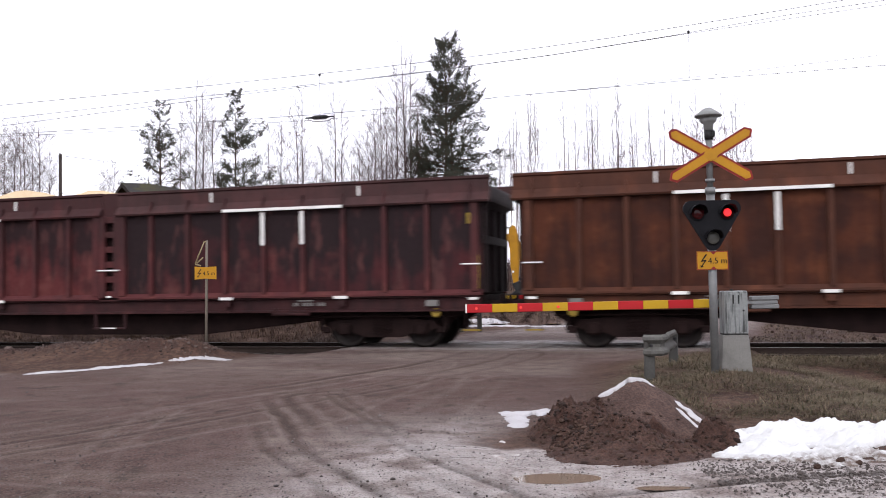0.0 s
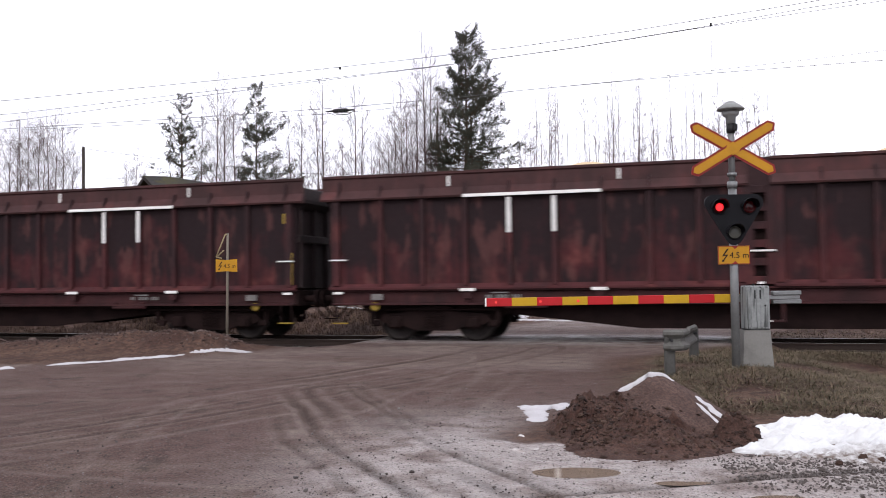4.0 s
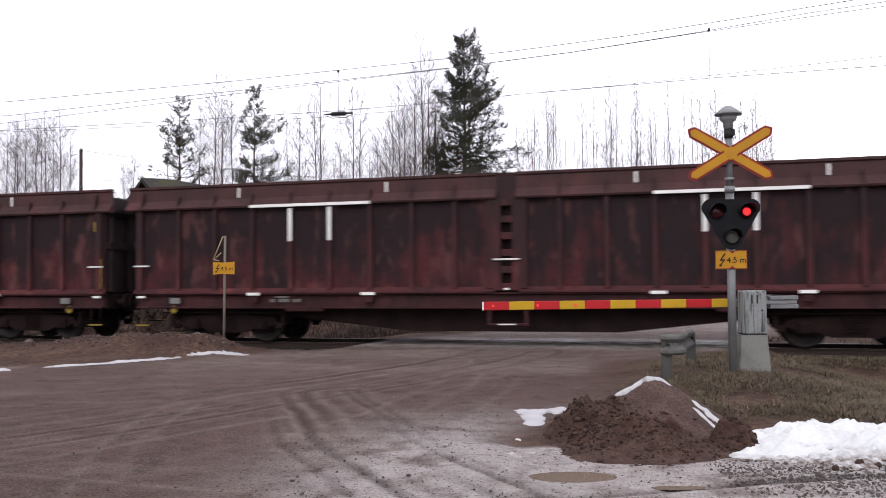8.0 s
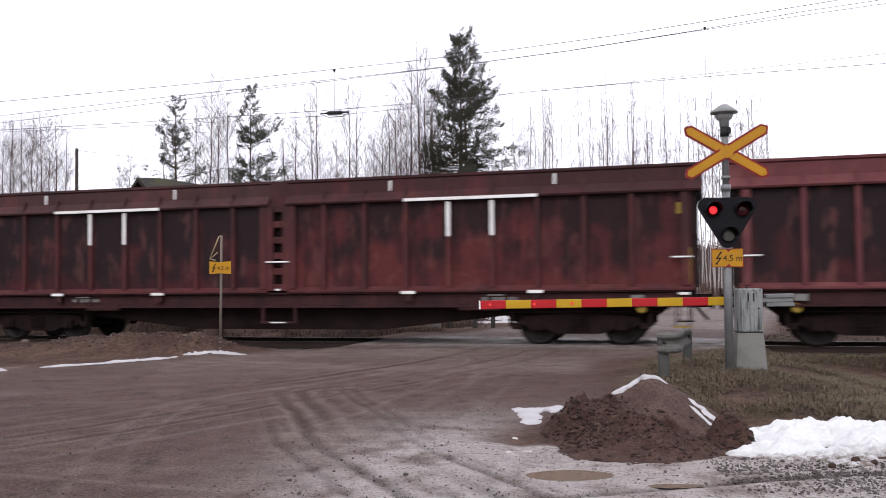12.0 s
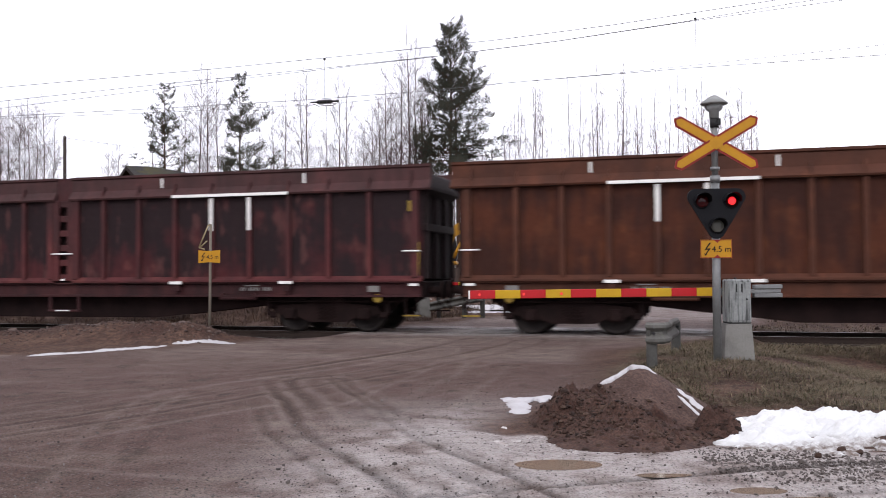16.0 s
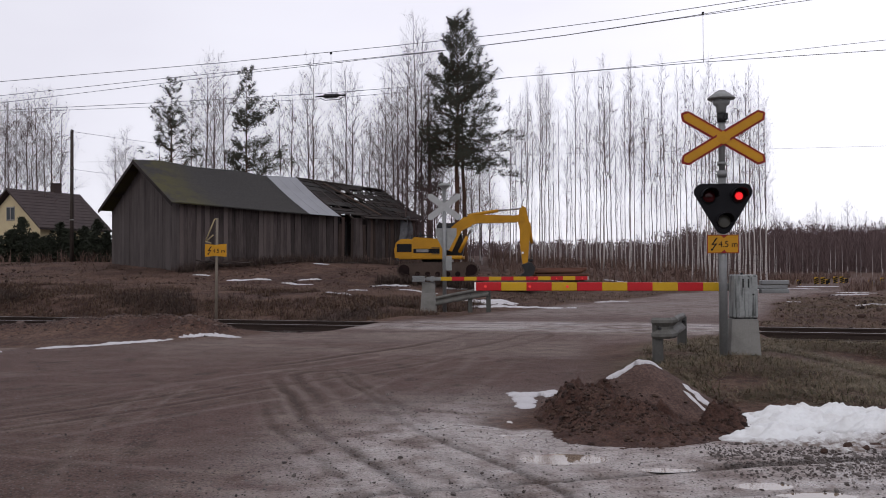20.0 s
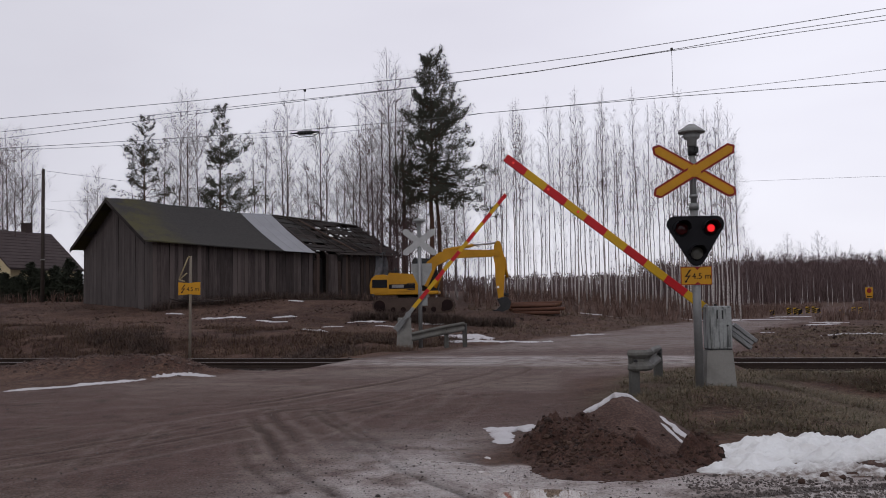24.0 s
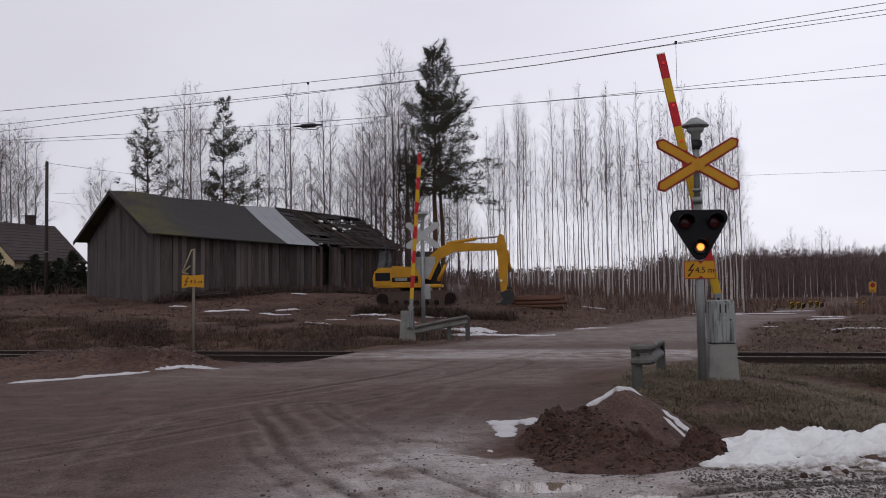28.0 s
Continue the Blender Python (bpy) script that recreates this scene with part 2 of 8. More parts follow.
MAROON, RED, SOOT, RUST = (0.105, 0.027, 0.030), (0.150, 0.036, 0.037), (0.026, 0.0165, 0.019), (0.19, 0.060, 0.055)
panel_paint = {
    "dark": wagon_paint("sooty_maroon_panel", MAROON, SOOT, RUST, 0.95, 0.42, 0.09, 0.09, spots=0.42),
    "mid": wagon_paint("half_sooty_maroon_panel", RED, (0.022, 0.014, 0.016), RUST, 0.90, 0.50, 0.09, 0.10, spots=0.35),
    "red": wagon_paint("worn_red_panel", (0.205, 0.050, 0.050), (0.024, 0.015, 0.017), (0.24, 0.075, 0.068), 0.9, 0.56, 0.07, 0.12),
    "clean": wagon_paint("dull_maroon_panel", (0.190, 0.061, 0.068), (0.115, 0.040, 0.046), (0.21, 0.086, 0.092), 0.6, 0.54, dents=5.0),
    "rust": wagon_paint("orange_rusted_panel", (0.118, 0.036, 0.018), (0.044, 0.017, 0.013), (0.17, 0.056, 0.026), 0.85, 0.48, 0.08),
    "mauve": wagon_paint("faded_mauve_panel", (0.125, 0.050, 0.054), (0.040, 0.022, 0.024), (0.19, 0.08, 0.072), 0.9, 0.49, 0.08),
}
frame_paint = {
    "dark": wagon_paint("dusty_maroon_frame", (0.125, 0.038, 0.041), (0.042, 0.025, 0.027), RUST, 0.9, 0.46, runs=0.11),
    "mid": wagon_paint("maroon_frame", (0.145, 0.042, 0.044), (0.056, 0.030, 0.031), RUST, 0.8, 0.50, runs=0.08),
    "clean": wagon_paint("dull_maroon_frame", (0.200, 0.063, 0.067), (0.115, 0.040, 0.044), (0.25, 0.090, 0.090), 0.6, 0.55),
    "rust": wagon_paint("rusted_frame", (0.140, 0.054, 0.034), (0.070, 0.032, 0.024), (0.18, 0.066, 0.038), 0.75, 0.52),
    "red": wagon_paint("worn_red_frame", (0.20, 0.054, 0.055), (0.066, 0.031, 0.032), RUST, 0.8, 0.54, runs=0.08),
    "sill": wagon_paint("sooty_sill", (0.098, 0.034, 0.036), (0.040, 0.021, 0.022), (0.14, 0.048, 0.046), 0.85, 0.48),
    "dusty": wagon_paint("dusty_brown_top_rail", (0.125, 0.056, 0.056), (0.066, 0.037, 0.037), (0.16, 0.06, 0.058), 0.9, 0.48),
    "mauve": wagon_paint("mauve_frame", (0.15, 0.07, 0.07), (0.08, 0.042, 0.042), (0.19, 0.08, 0.07), 0.6, 0.54),
}
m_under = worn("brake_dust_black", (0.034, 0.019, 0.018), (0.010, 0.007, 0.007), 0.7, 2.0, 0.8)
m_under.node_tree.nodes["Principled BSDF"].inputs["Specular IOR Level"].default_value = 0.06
# maroon end steel, its colour darkened for the shade between the wagons
m_end_shade = worn("shaded_wagon_end", (0.042, 0.025, 0.026), (0.012, 0.009, 0.009), 0.7, 1.5, 0.8)
m_wheel = worn("worn_wheel_steel", (0.038, 0.029, 0.027), (0.014, 0.011, 0.011), 0.7, 3.0, 0.6, 0.3)
m_white = worn("white_marking_paint", (0.78, 0.78, 0.76), (0.45, 0.42, 0.40), 0.35, 2.0, 0.6, dry=1)
m_greyplate = worn("grey_lettering_plate", (0.34, 0.33, 0.32), (0.16, 0.14, 0.13), 0.5, 4.0, 0.6)
m_wyellow = worn("wagon_yellow", (0.50, 0.34, 0.05), (0.2, 0.13, 0.03), 0.5, 4.0, 0.6)
m_chips = worn("wood_chips", (0.60, 0.47, 0.31), (0.38, 0.27, 0.15), 0.5, 9.0, 0.9, fine=60, bump=0.8, dry=1)
m_galv = worn("galvanised_steel", (0.36, 0.37, 0.37), (0.20, 0.20, 0.20), 0.5, 3.0, 0.45, 0.5)
def streaked(name, base, dark):
    """Painted steel with rain streaks down it."""
    n = Nodes(name)
    st, fine = n.noise(5, 4, 0.6, (4, 4, 0.3), spread=3), n.noise(30, 3)
    c = n.mix(n.ramp(st, [(0.46, 0.0), (0.60, 0.85)]), base, dark)
    return n.done(n.mix(n.ramp(fine, [(0.3, 0.0), (0.8, 0.3)]), c, dark), 0.6, 0.0, fine, 0.2, 0.004)


m_cabinet = streaked("streaked_grey_cabinet", (0.23, 0.24, 0.237), (0.022, 0.023, 0.023))
m_greypaint = worn("grey_cabinet_paint", (0.44, 0.455, 0.45), (0.22, 0.225, 0.22), 0.5, 4.0, 0.6)
m_concrete = worn("weathered_concrete", (0.34, 0.33, 0.31), (0.17, 0.165, 0.15), 0.6, 3.0, 0.9, fine=45, bump=0.5)
m_yellow = worn("sign_yellow", (0.76, 0.37, 0.014), (0.46, 0.22, 0.018), 0.4, 3.0, 0.45)
m_signred = worn("sign_red", (0.36, 0.028, 0.022), (0.20, 0.02, 0.016), 0.4, 3.0, 0.45)
m_armred = worn("barrier_red", (0.70, 0.022, 0.030), (0.5, 0.02, 0.025), 0.4, 3.0, 0.4)
m_armyellow = worn("barrier_yellow", (0.82, 0.50, 0.02), (0.6, 0.34, 0.02), 0.4, 3.0, 0.45)
m_black = worn("black_signal_plastic", (0.010, 0.010, 0.013), (0.022, 0.022, 0.026), 0.4, 4.0, 0.55, bump=0.1)
m_black.node_tree.nodes["Principled BSDF"].inputs["Specular IOR Level"].default_value = 0.1
m_dark = worn("dark_steel", (0.05, 0.05, 0.052), (0.02, 0.02, 0.02), 0.5, 4.0, 0.55, 0.3)
m_rail = worn("rolled_rail_steel", (0.32, 0.30, 0.29), (0.14, 0.10, 0.08), 0.4, 1.0, 0.35, 0.8)
m_railside = worn("rusty_rail_web", (0.05, 0.032, 0.026), (0.03, 0.02, 0.017), 0.6, 2.0, 0.8)
m_sleeper = worn("concrete_sleeper", (0.26, 0.25, 0.23), (0.13, 0.115, 0.10), 0.6, 3.0, 0.9)
m_wire = worn("copper_wire_weathered", (0.30, 0.30, 0.31), (0.16, 0.16, 0.16), 0.3, 1.0, 0.5, 0.5)

# ---------------------------------------------------------------- ground
def ramp01(a, b, x):
    return np.clip((x - a) / (b - a), 0, 1) ** 2 * (3 - 2 * np.clip((x - a) / (b - a), 0, 1))


def wave(x, y, f, seed):
    """Cheap smooth noise from summed sines."""
    rng = np.random.RandomState(seed)
    z = 0
    for k in range(7):
        a, ph, g = rng.uniform(0, 6.28), rng.uniform(0, 6.28), f * rng.uniform(0.6, 1.9)
        z = z + np.sin((x * np.cos(a) + y * np.sin(a)) * g + ph)
    return z / 4.0


def road_mask(s, q):
    """1 on the gravel road and the lot before the crossing."""
    near_right = 18.3 + 0.8 * np.clip((q + 9) / -4, -0.6, 1) - 1.6 * ramp01(-9.5, -13, q) + 14 * ramp01(-12.9, -13.9, q)
    near_left = 9.6 + np.clip(q + 2.5, -30, 0) * 0.42 - 30 * ramp01(-6.8, -8.2, q)
    right = np.where(q < 0, near_right + 2.2 * ramp01(-4, -0.5, q), 20.5 + 0.09 * q + 0.13 * np.clip(q - 15, 0, 400))
    left = np.where(q < 0, near_left, 11.0 + 0.25 * q)
    wob = 0.25 * wave(s, q, 0.9, 3)
    return ramp01(-0.5, 0.5, s + wob - left) * ramp01(-0.5, 0.5, right + wob - s)


HOLLOWS = [(0.98, 7.50, 0.34, 0.18, 0.05), (1.74, 7.06, 0.30, 0.10, 0.03), (2.30, 6.52, 0.20, 0.10, 0.04), (2.58, 6.22, 0.24, 0.10, 0.045), (0.66, 8.75, 0.14, 0.3, 0.03)]
# tyre tracks: start, bend and end of a vehicle's path, and the sideways places of its wheel marks
PATHS = [(((1.6, 20), (-2.2, 12.0), (-7.0, 7.2)), (-1.1, -0.5, 0.1, 0.75, 1.5)), (((-1.6, 13.2), (-0.75, 9.8), (0.75, 6.0)), (-0.50, -0.35, -0.20, 0.25, 0.42, 0.10, -1.15, -0.9, -0.8)),
         (((-3.3, 12.0), (-3.6, 9.2), (-1.9, 5.2)), (-0.40, 0.0)), (((1.0, 18.5), (0.2, 12.5), (-1.0, 9.5)), (-0.6, 0.0, 0.7)), (((-7, 8.9), (-1, 6.4), (4.4, 5.6)), (-0.5, 0.0, 0.6)), (((4.6, 7.0), (1.4, 7.1), (-2.0, 5.2)), (-0.35, 0.1, 0.45))]
RUT_CACHE = {}


def ruts(x, y):
    """How far each place lies in a tyre track, and the groove's depth there."""
    if x.shape in RUT_CACHE:
        return RUT_CACHE[x.shape]
    rut, cut = np.zeros_like(x), np.zeros_like(x)
    near = (x > -9) & (x < 5) & (y > 4) & (y < 21)
    px_, py_ = x[near], y[near]
    acc, dep, brm = np.zeros_like(px_), np.zeros_like(px_), np.zeros_like(px_)
    wob = 0.085 * wave(px_, py_, 1.1, 41) + 0.02 * wave(px_, py_, 6.0, 42)
    rng = np.random.RandomState(8)
    for k, ((a, b, c), offs) in enumerate(PATHS):
        t = np.linspace(0, 1, 34)
        lx = (1 - t) ** 2 * a[0] + 2 * t * (1 - t) * b[0] + t * t * c[0]
        ly = (1 - t) ** 2 * a[1] + 2 * t * (1 - t) * b[1] + t * t * c[1]
        d, side = np.full_like(px_, 9.0), np.zeros_like(px_)
        for i in range(33):
            ex, ey = lx[i + 1] - lx[i], ly[i + 1] - ly[i]
            u = np.clip(((px_ - lx[i]) * ex + (py_ - ly[i]) * ey) / (ex * ex + ey * ey), 0, 1)
            dx, dy = px_ - lx[i] - u * ex, py_ - ly[i] - u * ey
            dd = np.hypot(dx, dy)
            closer = dd < d
            d = np.where(closer, dd, d)
            side = np.where(closer, np.sign(ex * dy - ey * dx), side)
        sd = d * side + wob
        for o in offs:
            w, pressed = rng.uniform(0.05, 0.10), k in (2, 3, 4) or offs.index(o) % 3 == 1
            patchy = np.clip(0.65 + 0.7 * wave(px_, py_, 0.7, 50 + k + int(o * 10)), 0, 1) * rng.uniform(0.5, 1)
            e = np.abs(sd - o)
            if pressed:
                brm = np.maximum(brm, patchy * np.exp(-(e / w) ** 2))
                dep = dep - 0.003 * patchy * np.exp(-(e / w) ** 2)
                continue
            acc = np.maximum(acc, np.exp(-(e / w) ** 2) * patchy)
            brm = np.maximum(brm, patchy * np.exp(-((e - 1.7 * w) / (0.7 * w)) ** 2))
            dep = dep + patchy * (-0.018 * np.exp(-(e / w) ** 2) + 0.010 * np.exp(-((e - 1.6 * w) / (0.55 * w)) ** 2))
    rut[near], cut[near] = acc, dep
    berm = np.zeros_like(x)
    berm[near] = brm * (1 - acc)
    RUT_CACHE[x.shape] = (rut, cut, berm)
    return rut, cut, berm


def height(x, y):
    s, q = sq_of(x, y)
    road = road_mask(s, q)
    # far side: bank up to the field, higher towards the farm
    away = ramp01(4, 14, q) * 0.75 + ramp01(14, 30, q) * 1.15 + ramp01(30, 60, q) * 0.7
    side = ramp01(11 + 0.24 * np.clip(q, 0, 80), 2 + 0.1 * np.clip(q, 0, 80), s)
    z = -0.05 + away * side * (0.55 + 0.45 * ramp01(9, -6, s))
    z = z - 0.35 * ramp01(2.6, 4.5, q) * ramp01(9, 6, q) * ramp01(11, 8, s)
    z = z - 0.25 * ramp01(2.6, 4.5, q) * ramp01(10, 6, q) * ramp01(20, 24, s)
    z = z - 0.45 * ramp01(25, 60, q) * ramp01(14, 26, s)
    z = z + 0.42 * np.exp(-((x - 7.0) / 3.4) ** 2 - ((y - 50.5) / 3.0) ** 2)
    # near side, right: bank beside the post and a shallow ditch
    bank = np.exp(-((s - 19.9) / 1.6) ** 2 - ((q + 7.6) / 2.6) ** 2)
    z = z + 0.20 * bank * (1 - 0.7 * road)
    z = z - 0.38 * ramp01(20.8, 23.5, s) * ramp01(-13, -9.5, q) * ramp01(-2.2, -4.5, q)
    # near side, left: gravel ridge along the track
    ridge = np.exp(-((q + 3.3 + 0.03 * (s - 8)) / 1.0) ** 2) * ramp01(9.6, 8.4, s)
    z = z + (0.26 + 0.28 * ramp01(4.0, 7.4, s)) * ridge * (0.85 + 0.22 * wave(s, q, 1.3, 5) + 0.10 * wave(s, q, 4.5, 6) + 0.05 * wave(s, q, 10.0, 16))
    z = z - 0.25 * ramp01(-3.4, -1.6, q) * ramp01(-0.4, -1.6, q) * ramp01(9, 7, s)
    # track bed
    bed = ramp01(-2.0, -1.2, q) * ramp01(3.6, 2.8, q)
    z = z * (1 - bed) + bed * (-0.20)
    crossing = ramp01(-3.0, -1.6, q) * ramp01(4.6, 3.0, q) * ramp01(10.2, 11.2, s) * ramp01(21.2, 20.6, s)
    z = z * (1 - crossing) + crossing * (-0.002)
    z = np.where(q > 70, z * np.clip(1 - (q - 70) / 200, 0.4, 1), z)
    # unevenness
    off = 1 - bed
    z = z + off * (1 - road) * (0.05 * wave(x, y, 1.1, 7) + 0.03 * wave(x, y, 3.1, 8))
    z = z + off * road * (1 - crossing) * (0.012 * wave(x, y, 0.9, 9) + 0.0015 * wave(x, y, 3.5, 10))
    if x.ndim == 2 and x.size > 100000:
        z = z + road * (0.0003 * wave(x, y, 9.0, 31) + 0.0006 * wave(x, y, 17.0, 32) * wave(x, y, 2.0, 33)) * ramp01(20, 12, y) * (1 - crossing)
        rut, cut, _ = ruts(x, y)
        z = z + cut * road
    # hollows that hold water
    for hx, hy, rx, ry, dp in HOLLOWS:
        z = z - dp * np.exp(-((x - hx) / rx) ** 2 - ((y - hy) / ry) ** 2)
    return z, road


def ground_z(x, y):
    z, _ = height(np.array([float(x)]), np.array([float(y)]))
    return float(z[0])


def axis_lines(spans):
    out = []
    for a, b, step in spans:
        out.append(np.arange(a, b - step * 0.3, step))
    return np.concatenate(out + [np.array([spans[-1][1]])])


m_ground = Nodes("gravel_mud_and_dead_grass")
g = m_ground
grav_big, grav_mid, grav_fine = g.noise(0.35, 5, 0.6, world_space=True), g.noise(2.4, 5, 0.65, world_space=True), g.noise(38, 4, 0.7, world_space=True)
peb = g.node("TexVoronoi", Scale=26.0)
g.link(g.vec((1, 1, 1), 0, True), peb.inputs["Vector"])
gravel = g.mix(g.ramp(grav_mid, [(0.32, 0.0), (0.68, 1.0)]), (0.090, 0.050, 0.043), (0.134, 0.081, 0.071))
gravel = g.mix(g.ramp(grav_big, [(0.44, 0.0), (0.60, 0.45)]), gravel, (0.070, 0.042, 0.032))
gravel = g.mix(g.ramp(g.noise(0.9, 5, 0.65, (1, 1.6, 1), world_space=True), [(0.50, 0.0), (0.66, 0.75)]), gravel, (0.158, 0.113, 0.092))
gravel = g.mix(g.ramp(g.noise(1.3, 5, 0.7, (1.5, 1, 1), world_space=True), [(0.55, 0.0), (0.66, 0.7)]), gravel, (0.040, 0.026, 0.019))
gravel = g.mix(g.ramp(peb.outputs["Distance"], [(0.05, 0.40), (0.30, 0.0)]), gravel, (0.17, 0.15, 0.14))
gravel = g.mix(g.ramp(grav_fine, [(0.38, 0.7), (0.58, 0.0)]), gravel, (0.030, 0.021, 0.018))
dry = g.math("MULTIPLY", g.attr("berm"), g.ramp(grav_mid, [(0.30, 0.35), (0.60, 0.9)]), True)
gravel = g.mix(dry, gravel, (0.185, 0.145, 0.125))
# pale mud, with the sky's sheen on the wet put into its colour
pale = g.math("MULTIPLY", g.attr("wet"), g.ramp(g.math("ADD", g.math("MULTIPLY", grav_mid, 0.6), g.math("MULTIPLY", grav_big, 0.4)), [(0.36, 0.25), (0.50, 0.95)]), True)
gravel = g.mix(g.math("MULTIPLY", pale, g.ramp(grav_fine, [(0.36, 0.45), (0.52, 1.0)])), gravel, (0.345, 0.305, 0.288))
gravel = g.mix(g.math("MULTIPLY", g.attr("rut"), 0.9), gravel, (0.040, 0.025, 0.019))
grit = g.node("TexVoronoi", Scale=48.0)
g.link(g.vec((1, 1, 1), 0, True), grit.inputs["Vector"])
grit_r = g.node("SeparateColor")
g.link(grit.outputs["Color"], grit_r.inputs[0])
speck = g.math("MULTIPLY", g.ramp(grit_r.outputs[0], [(0.76, 0.0), (0.80, 0.85)]), g.ramp(grit.outputs["Distance"], [(0.3, 1.0), (0.5, 0.0)]))
gravel = g.mix(speck, gravel, (0.034, 0.024, 0.020))
glint = g.math("MULTIPLY", g.ramp(grit_r.outputs[1], [(0.84, 0.0), (0.88, 0.35)]), g.ramp(grit.outputs["Distance"], [(0.3, 1.0), (0.5, 0.0)]))
gravel = g.mix(glint, gravel, (0.27, 0.235, 0.22))
grass_n, grass_f = g.noise(0.7, 5, 0.65, world_space=True), g.noise(9, 5, 0.75, (1, 1, 0.4), world_space=True)
soil = g.mix(g.ramp(grass_n, [(0.38, 0.0), (0.62, 1.0)]), (0.066, 0.034, 0.026), (0.140, 0.084, 0.060))
soil = g.mix(g.ramp(g.noise(0.22, 4, 0.6, world_space=True), [(0.50, 0.0), (0.62, 0.7)]), soil, (0.050, 0.026, 0.020))
soil = g.mix(g.ramp(grass_f, [(0.42, 0.7), (0.6, 0.0)]), soil, (0.030, 0.018, 0.014))
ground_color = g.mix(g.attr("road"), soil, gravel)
wet = g.math("MULTIPLY", g.attr("wet"), g.ramp(g.math("ADD", g.math("MULTIPLY", grav_mid, 0.5), g.math("MULTIPLY", grav_big, 0.5)), [(0.42, 0.0), (0.56, 1.0)]), True)
ground_rough = g.math("SUBTRACT", 0.93, g.math("MULTIPLY", wet, 0.66))
ground_gloss = g.math("ADD", 0.18, g.math("MULTIPLY", wet, 0.6))
g.done(ground_color, ground_rough, 0.0, g.math("ADD", g.math("MULTIPLY", grav_fine, 0.8), g.math("MULTIPLY", peb.outputs["Distance"], -0.8)), 0.9, 0.04, spec=ground_gloss)
m_ground = g.mat


def build_ground():
    xs = axis_lines([(-900, -200, 70), (-200, -60, 14), (-60, -16, 1.6), (-16, -6, 0.22), (-6, -4.2, 0.065), (-4.2, 4.4, 0.042), (4.4, 7, 0.065), (7, 14, 0.2), (14, 60, 1.5), (60, 200, 14), (200, 900, 70)])
    ys = axis_lines([(-300, -40, 40), (-40, 3, 1.5), (3, 5, 0.08), (5, 11, 0.045), (11, 12, 0.065), (12, 30, 0.13), (30, 60, 0.6), (60, 140, 3), (140, 400, 20), (400, 1500, 110)])
    X, Y = np.meshgrid(xs, ys)
    Z, road = height(X, Y)
    w = len(xs)
    me = bpy.data.meshes.new("ground")
    co = np.stack([X, Y, Z], -1).reshape(-1, 3)
    j, i = np.meshgrid(np.arange(len(ys) - 1), np.arange(w - 1), indexing="ij")
    a = (j * w + i).ravel()
    quads = np.stack([a, a + 1, a + w + 1, a + w], 1).astype(np.int32)
    me.vertices.add(len(co))
    me.vertices.foreach_set("co", co.astype(np.float32).ravel())
    me.loops.add(quads.size)
    me.loops.foreach_set("vertex_index", quads.ravel())
    me.polygons.add(len(quads))
    me.polygons.foreach_set("loop_start", np.arange(0, quads.size, 4, dtype=np.int32))
    me.polygons.foreach_set("use_smooth", np.ones(len(quads), dtype=bool))
    me.update(calc_edges=True)
    _, Q_ = sq_of(X, Y)
    # where sheen is painted: foreground mud and crossing; also the paler far road
    pale_sheen = np.clip(np.exp(-(((X - 0.80) / 1.55) ** 2 + ((Y - 7.4) / 2.4) ** 2)) * 2.0 + 1.6 * np.exp(-(((X - 2.6) / 2.3) ** 2 + ((Y - 6.5) / 1.5) ** 2)) + 0.55 * ramp01(-1.6, -0.4, Q_) * ramp01(3.2, 2.0, Q_) + (0.10 * ramp01(16, 22, Y) + 0.2 * ramp01(26, 30, Y)) * ramp01(75, 55, Y), 0, 1)
    rut, _, berm = ruts(X, Y)
    for nm, arr in (("road", road), ("wet", pale_sheen * road), ("rut", rut * road), ("berm", berm * road)):
        at_ = me.attributes.new(nm, "FLOAT", "POINT")
        at_.data.foreach_set("value", arr.astype(np.float32).ravel())
    me.materials.append(m_ground)
    return tagged(new("ground", me), "muddy gravel road and dead-grass banks in early spring", "ground", kind="structure")


ground = build_ground()


# ---------------------------------------------------------------- railway track
def build_track():
    for q in (0.0, 1.59):
        sh = Shape()
        prof = [(-0.075, -0.172), (0.075, -0.172), (0.075, -0.160), (0.012, -0.145), (0.010, -0.045), (0.035, -0.038), (0.036, -0.006), (0.028, 0.0), (-0.028, 0.0), (-0.036, -0.006), (-0.035, -0.038), (-0.010, -0.045), (-0.012, -0.145), (-0.075, -0.160)]
        sh.prism(prof, 0, -420, 220)
        solid("rail", sh, m_railside, here(0, q), "rusty steel railway rail on concrete sleepers", "rail", "rails of the track", "structure")
        head = Shape().prism([(-0.030, 0.0005), (0.030, 0.0005), (0.026, 0.0045), (-0.026, 0.0045)], 0, -420, 220)
        solid("rail_running_surface", head, m_rail, here(0, q), "bright worn top of the rail", "rail", "rails of the track", "structure")
    sl = Shape()
    sl.box((0, 0, 0), (0.26, 2.6, 0.2), 0.03)
    me = sl.mesh("sleeper", m_sleeper)
    for k in range(-50, 90):
        s = k * 0.61
        if 10.2 < s < 21.2:
            continue
        tagged(part("sleeper", me, None, None, "", here(s, 0.795, -0.275)), "grey concrete railway sleeper half buried in ballast", "sleeper", "sleepers of the track")


build_track()


# ---------------------------------------------------------------- wood-chip wagons
PITCH, HALF = 21.4, 5.07
PANEL, FRAME = panel_paint["dark"], frame_paint["dark"]


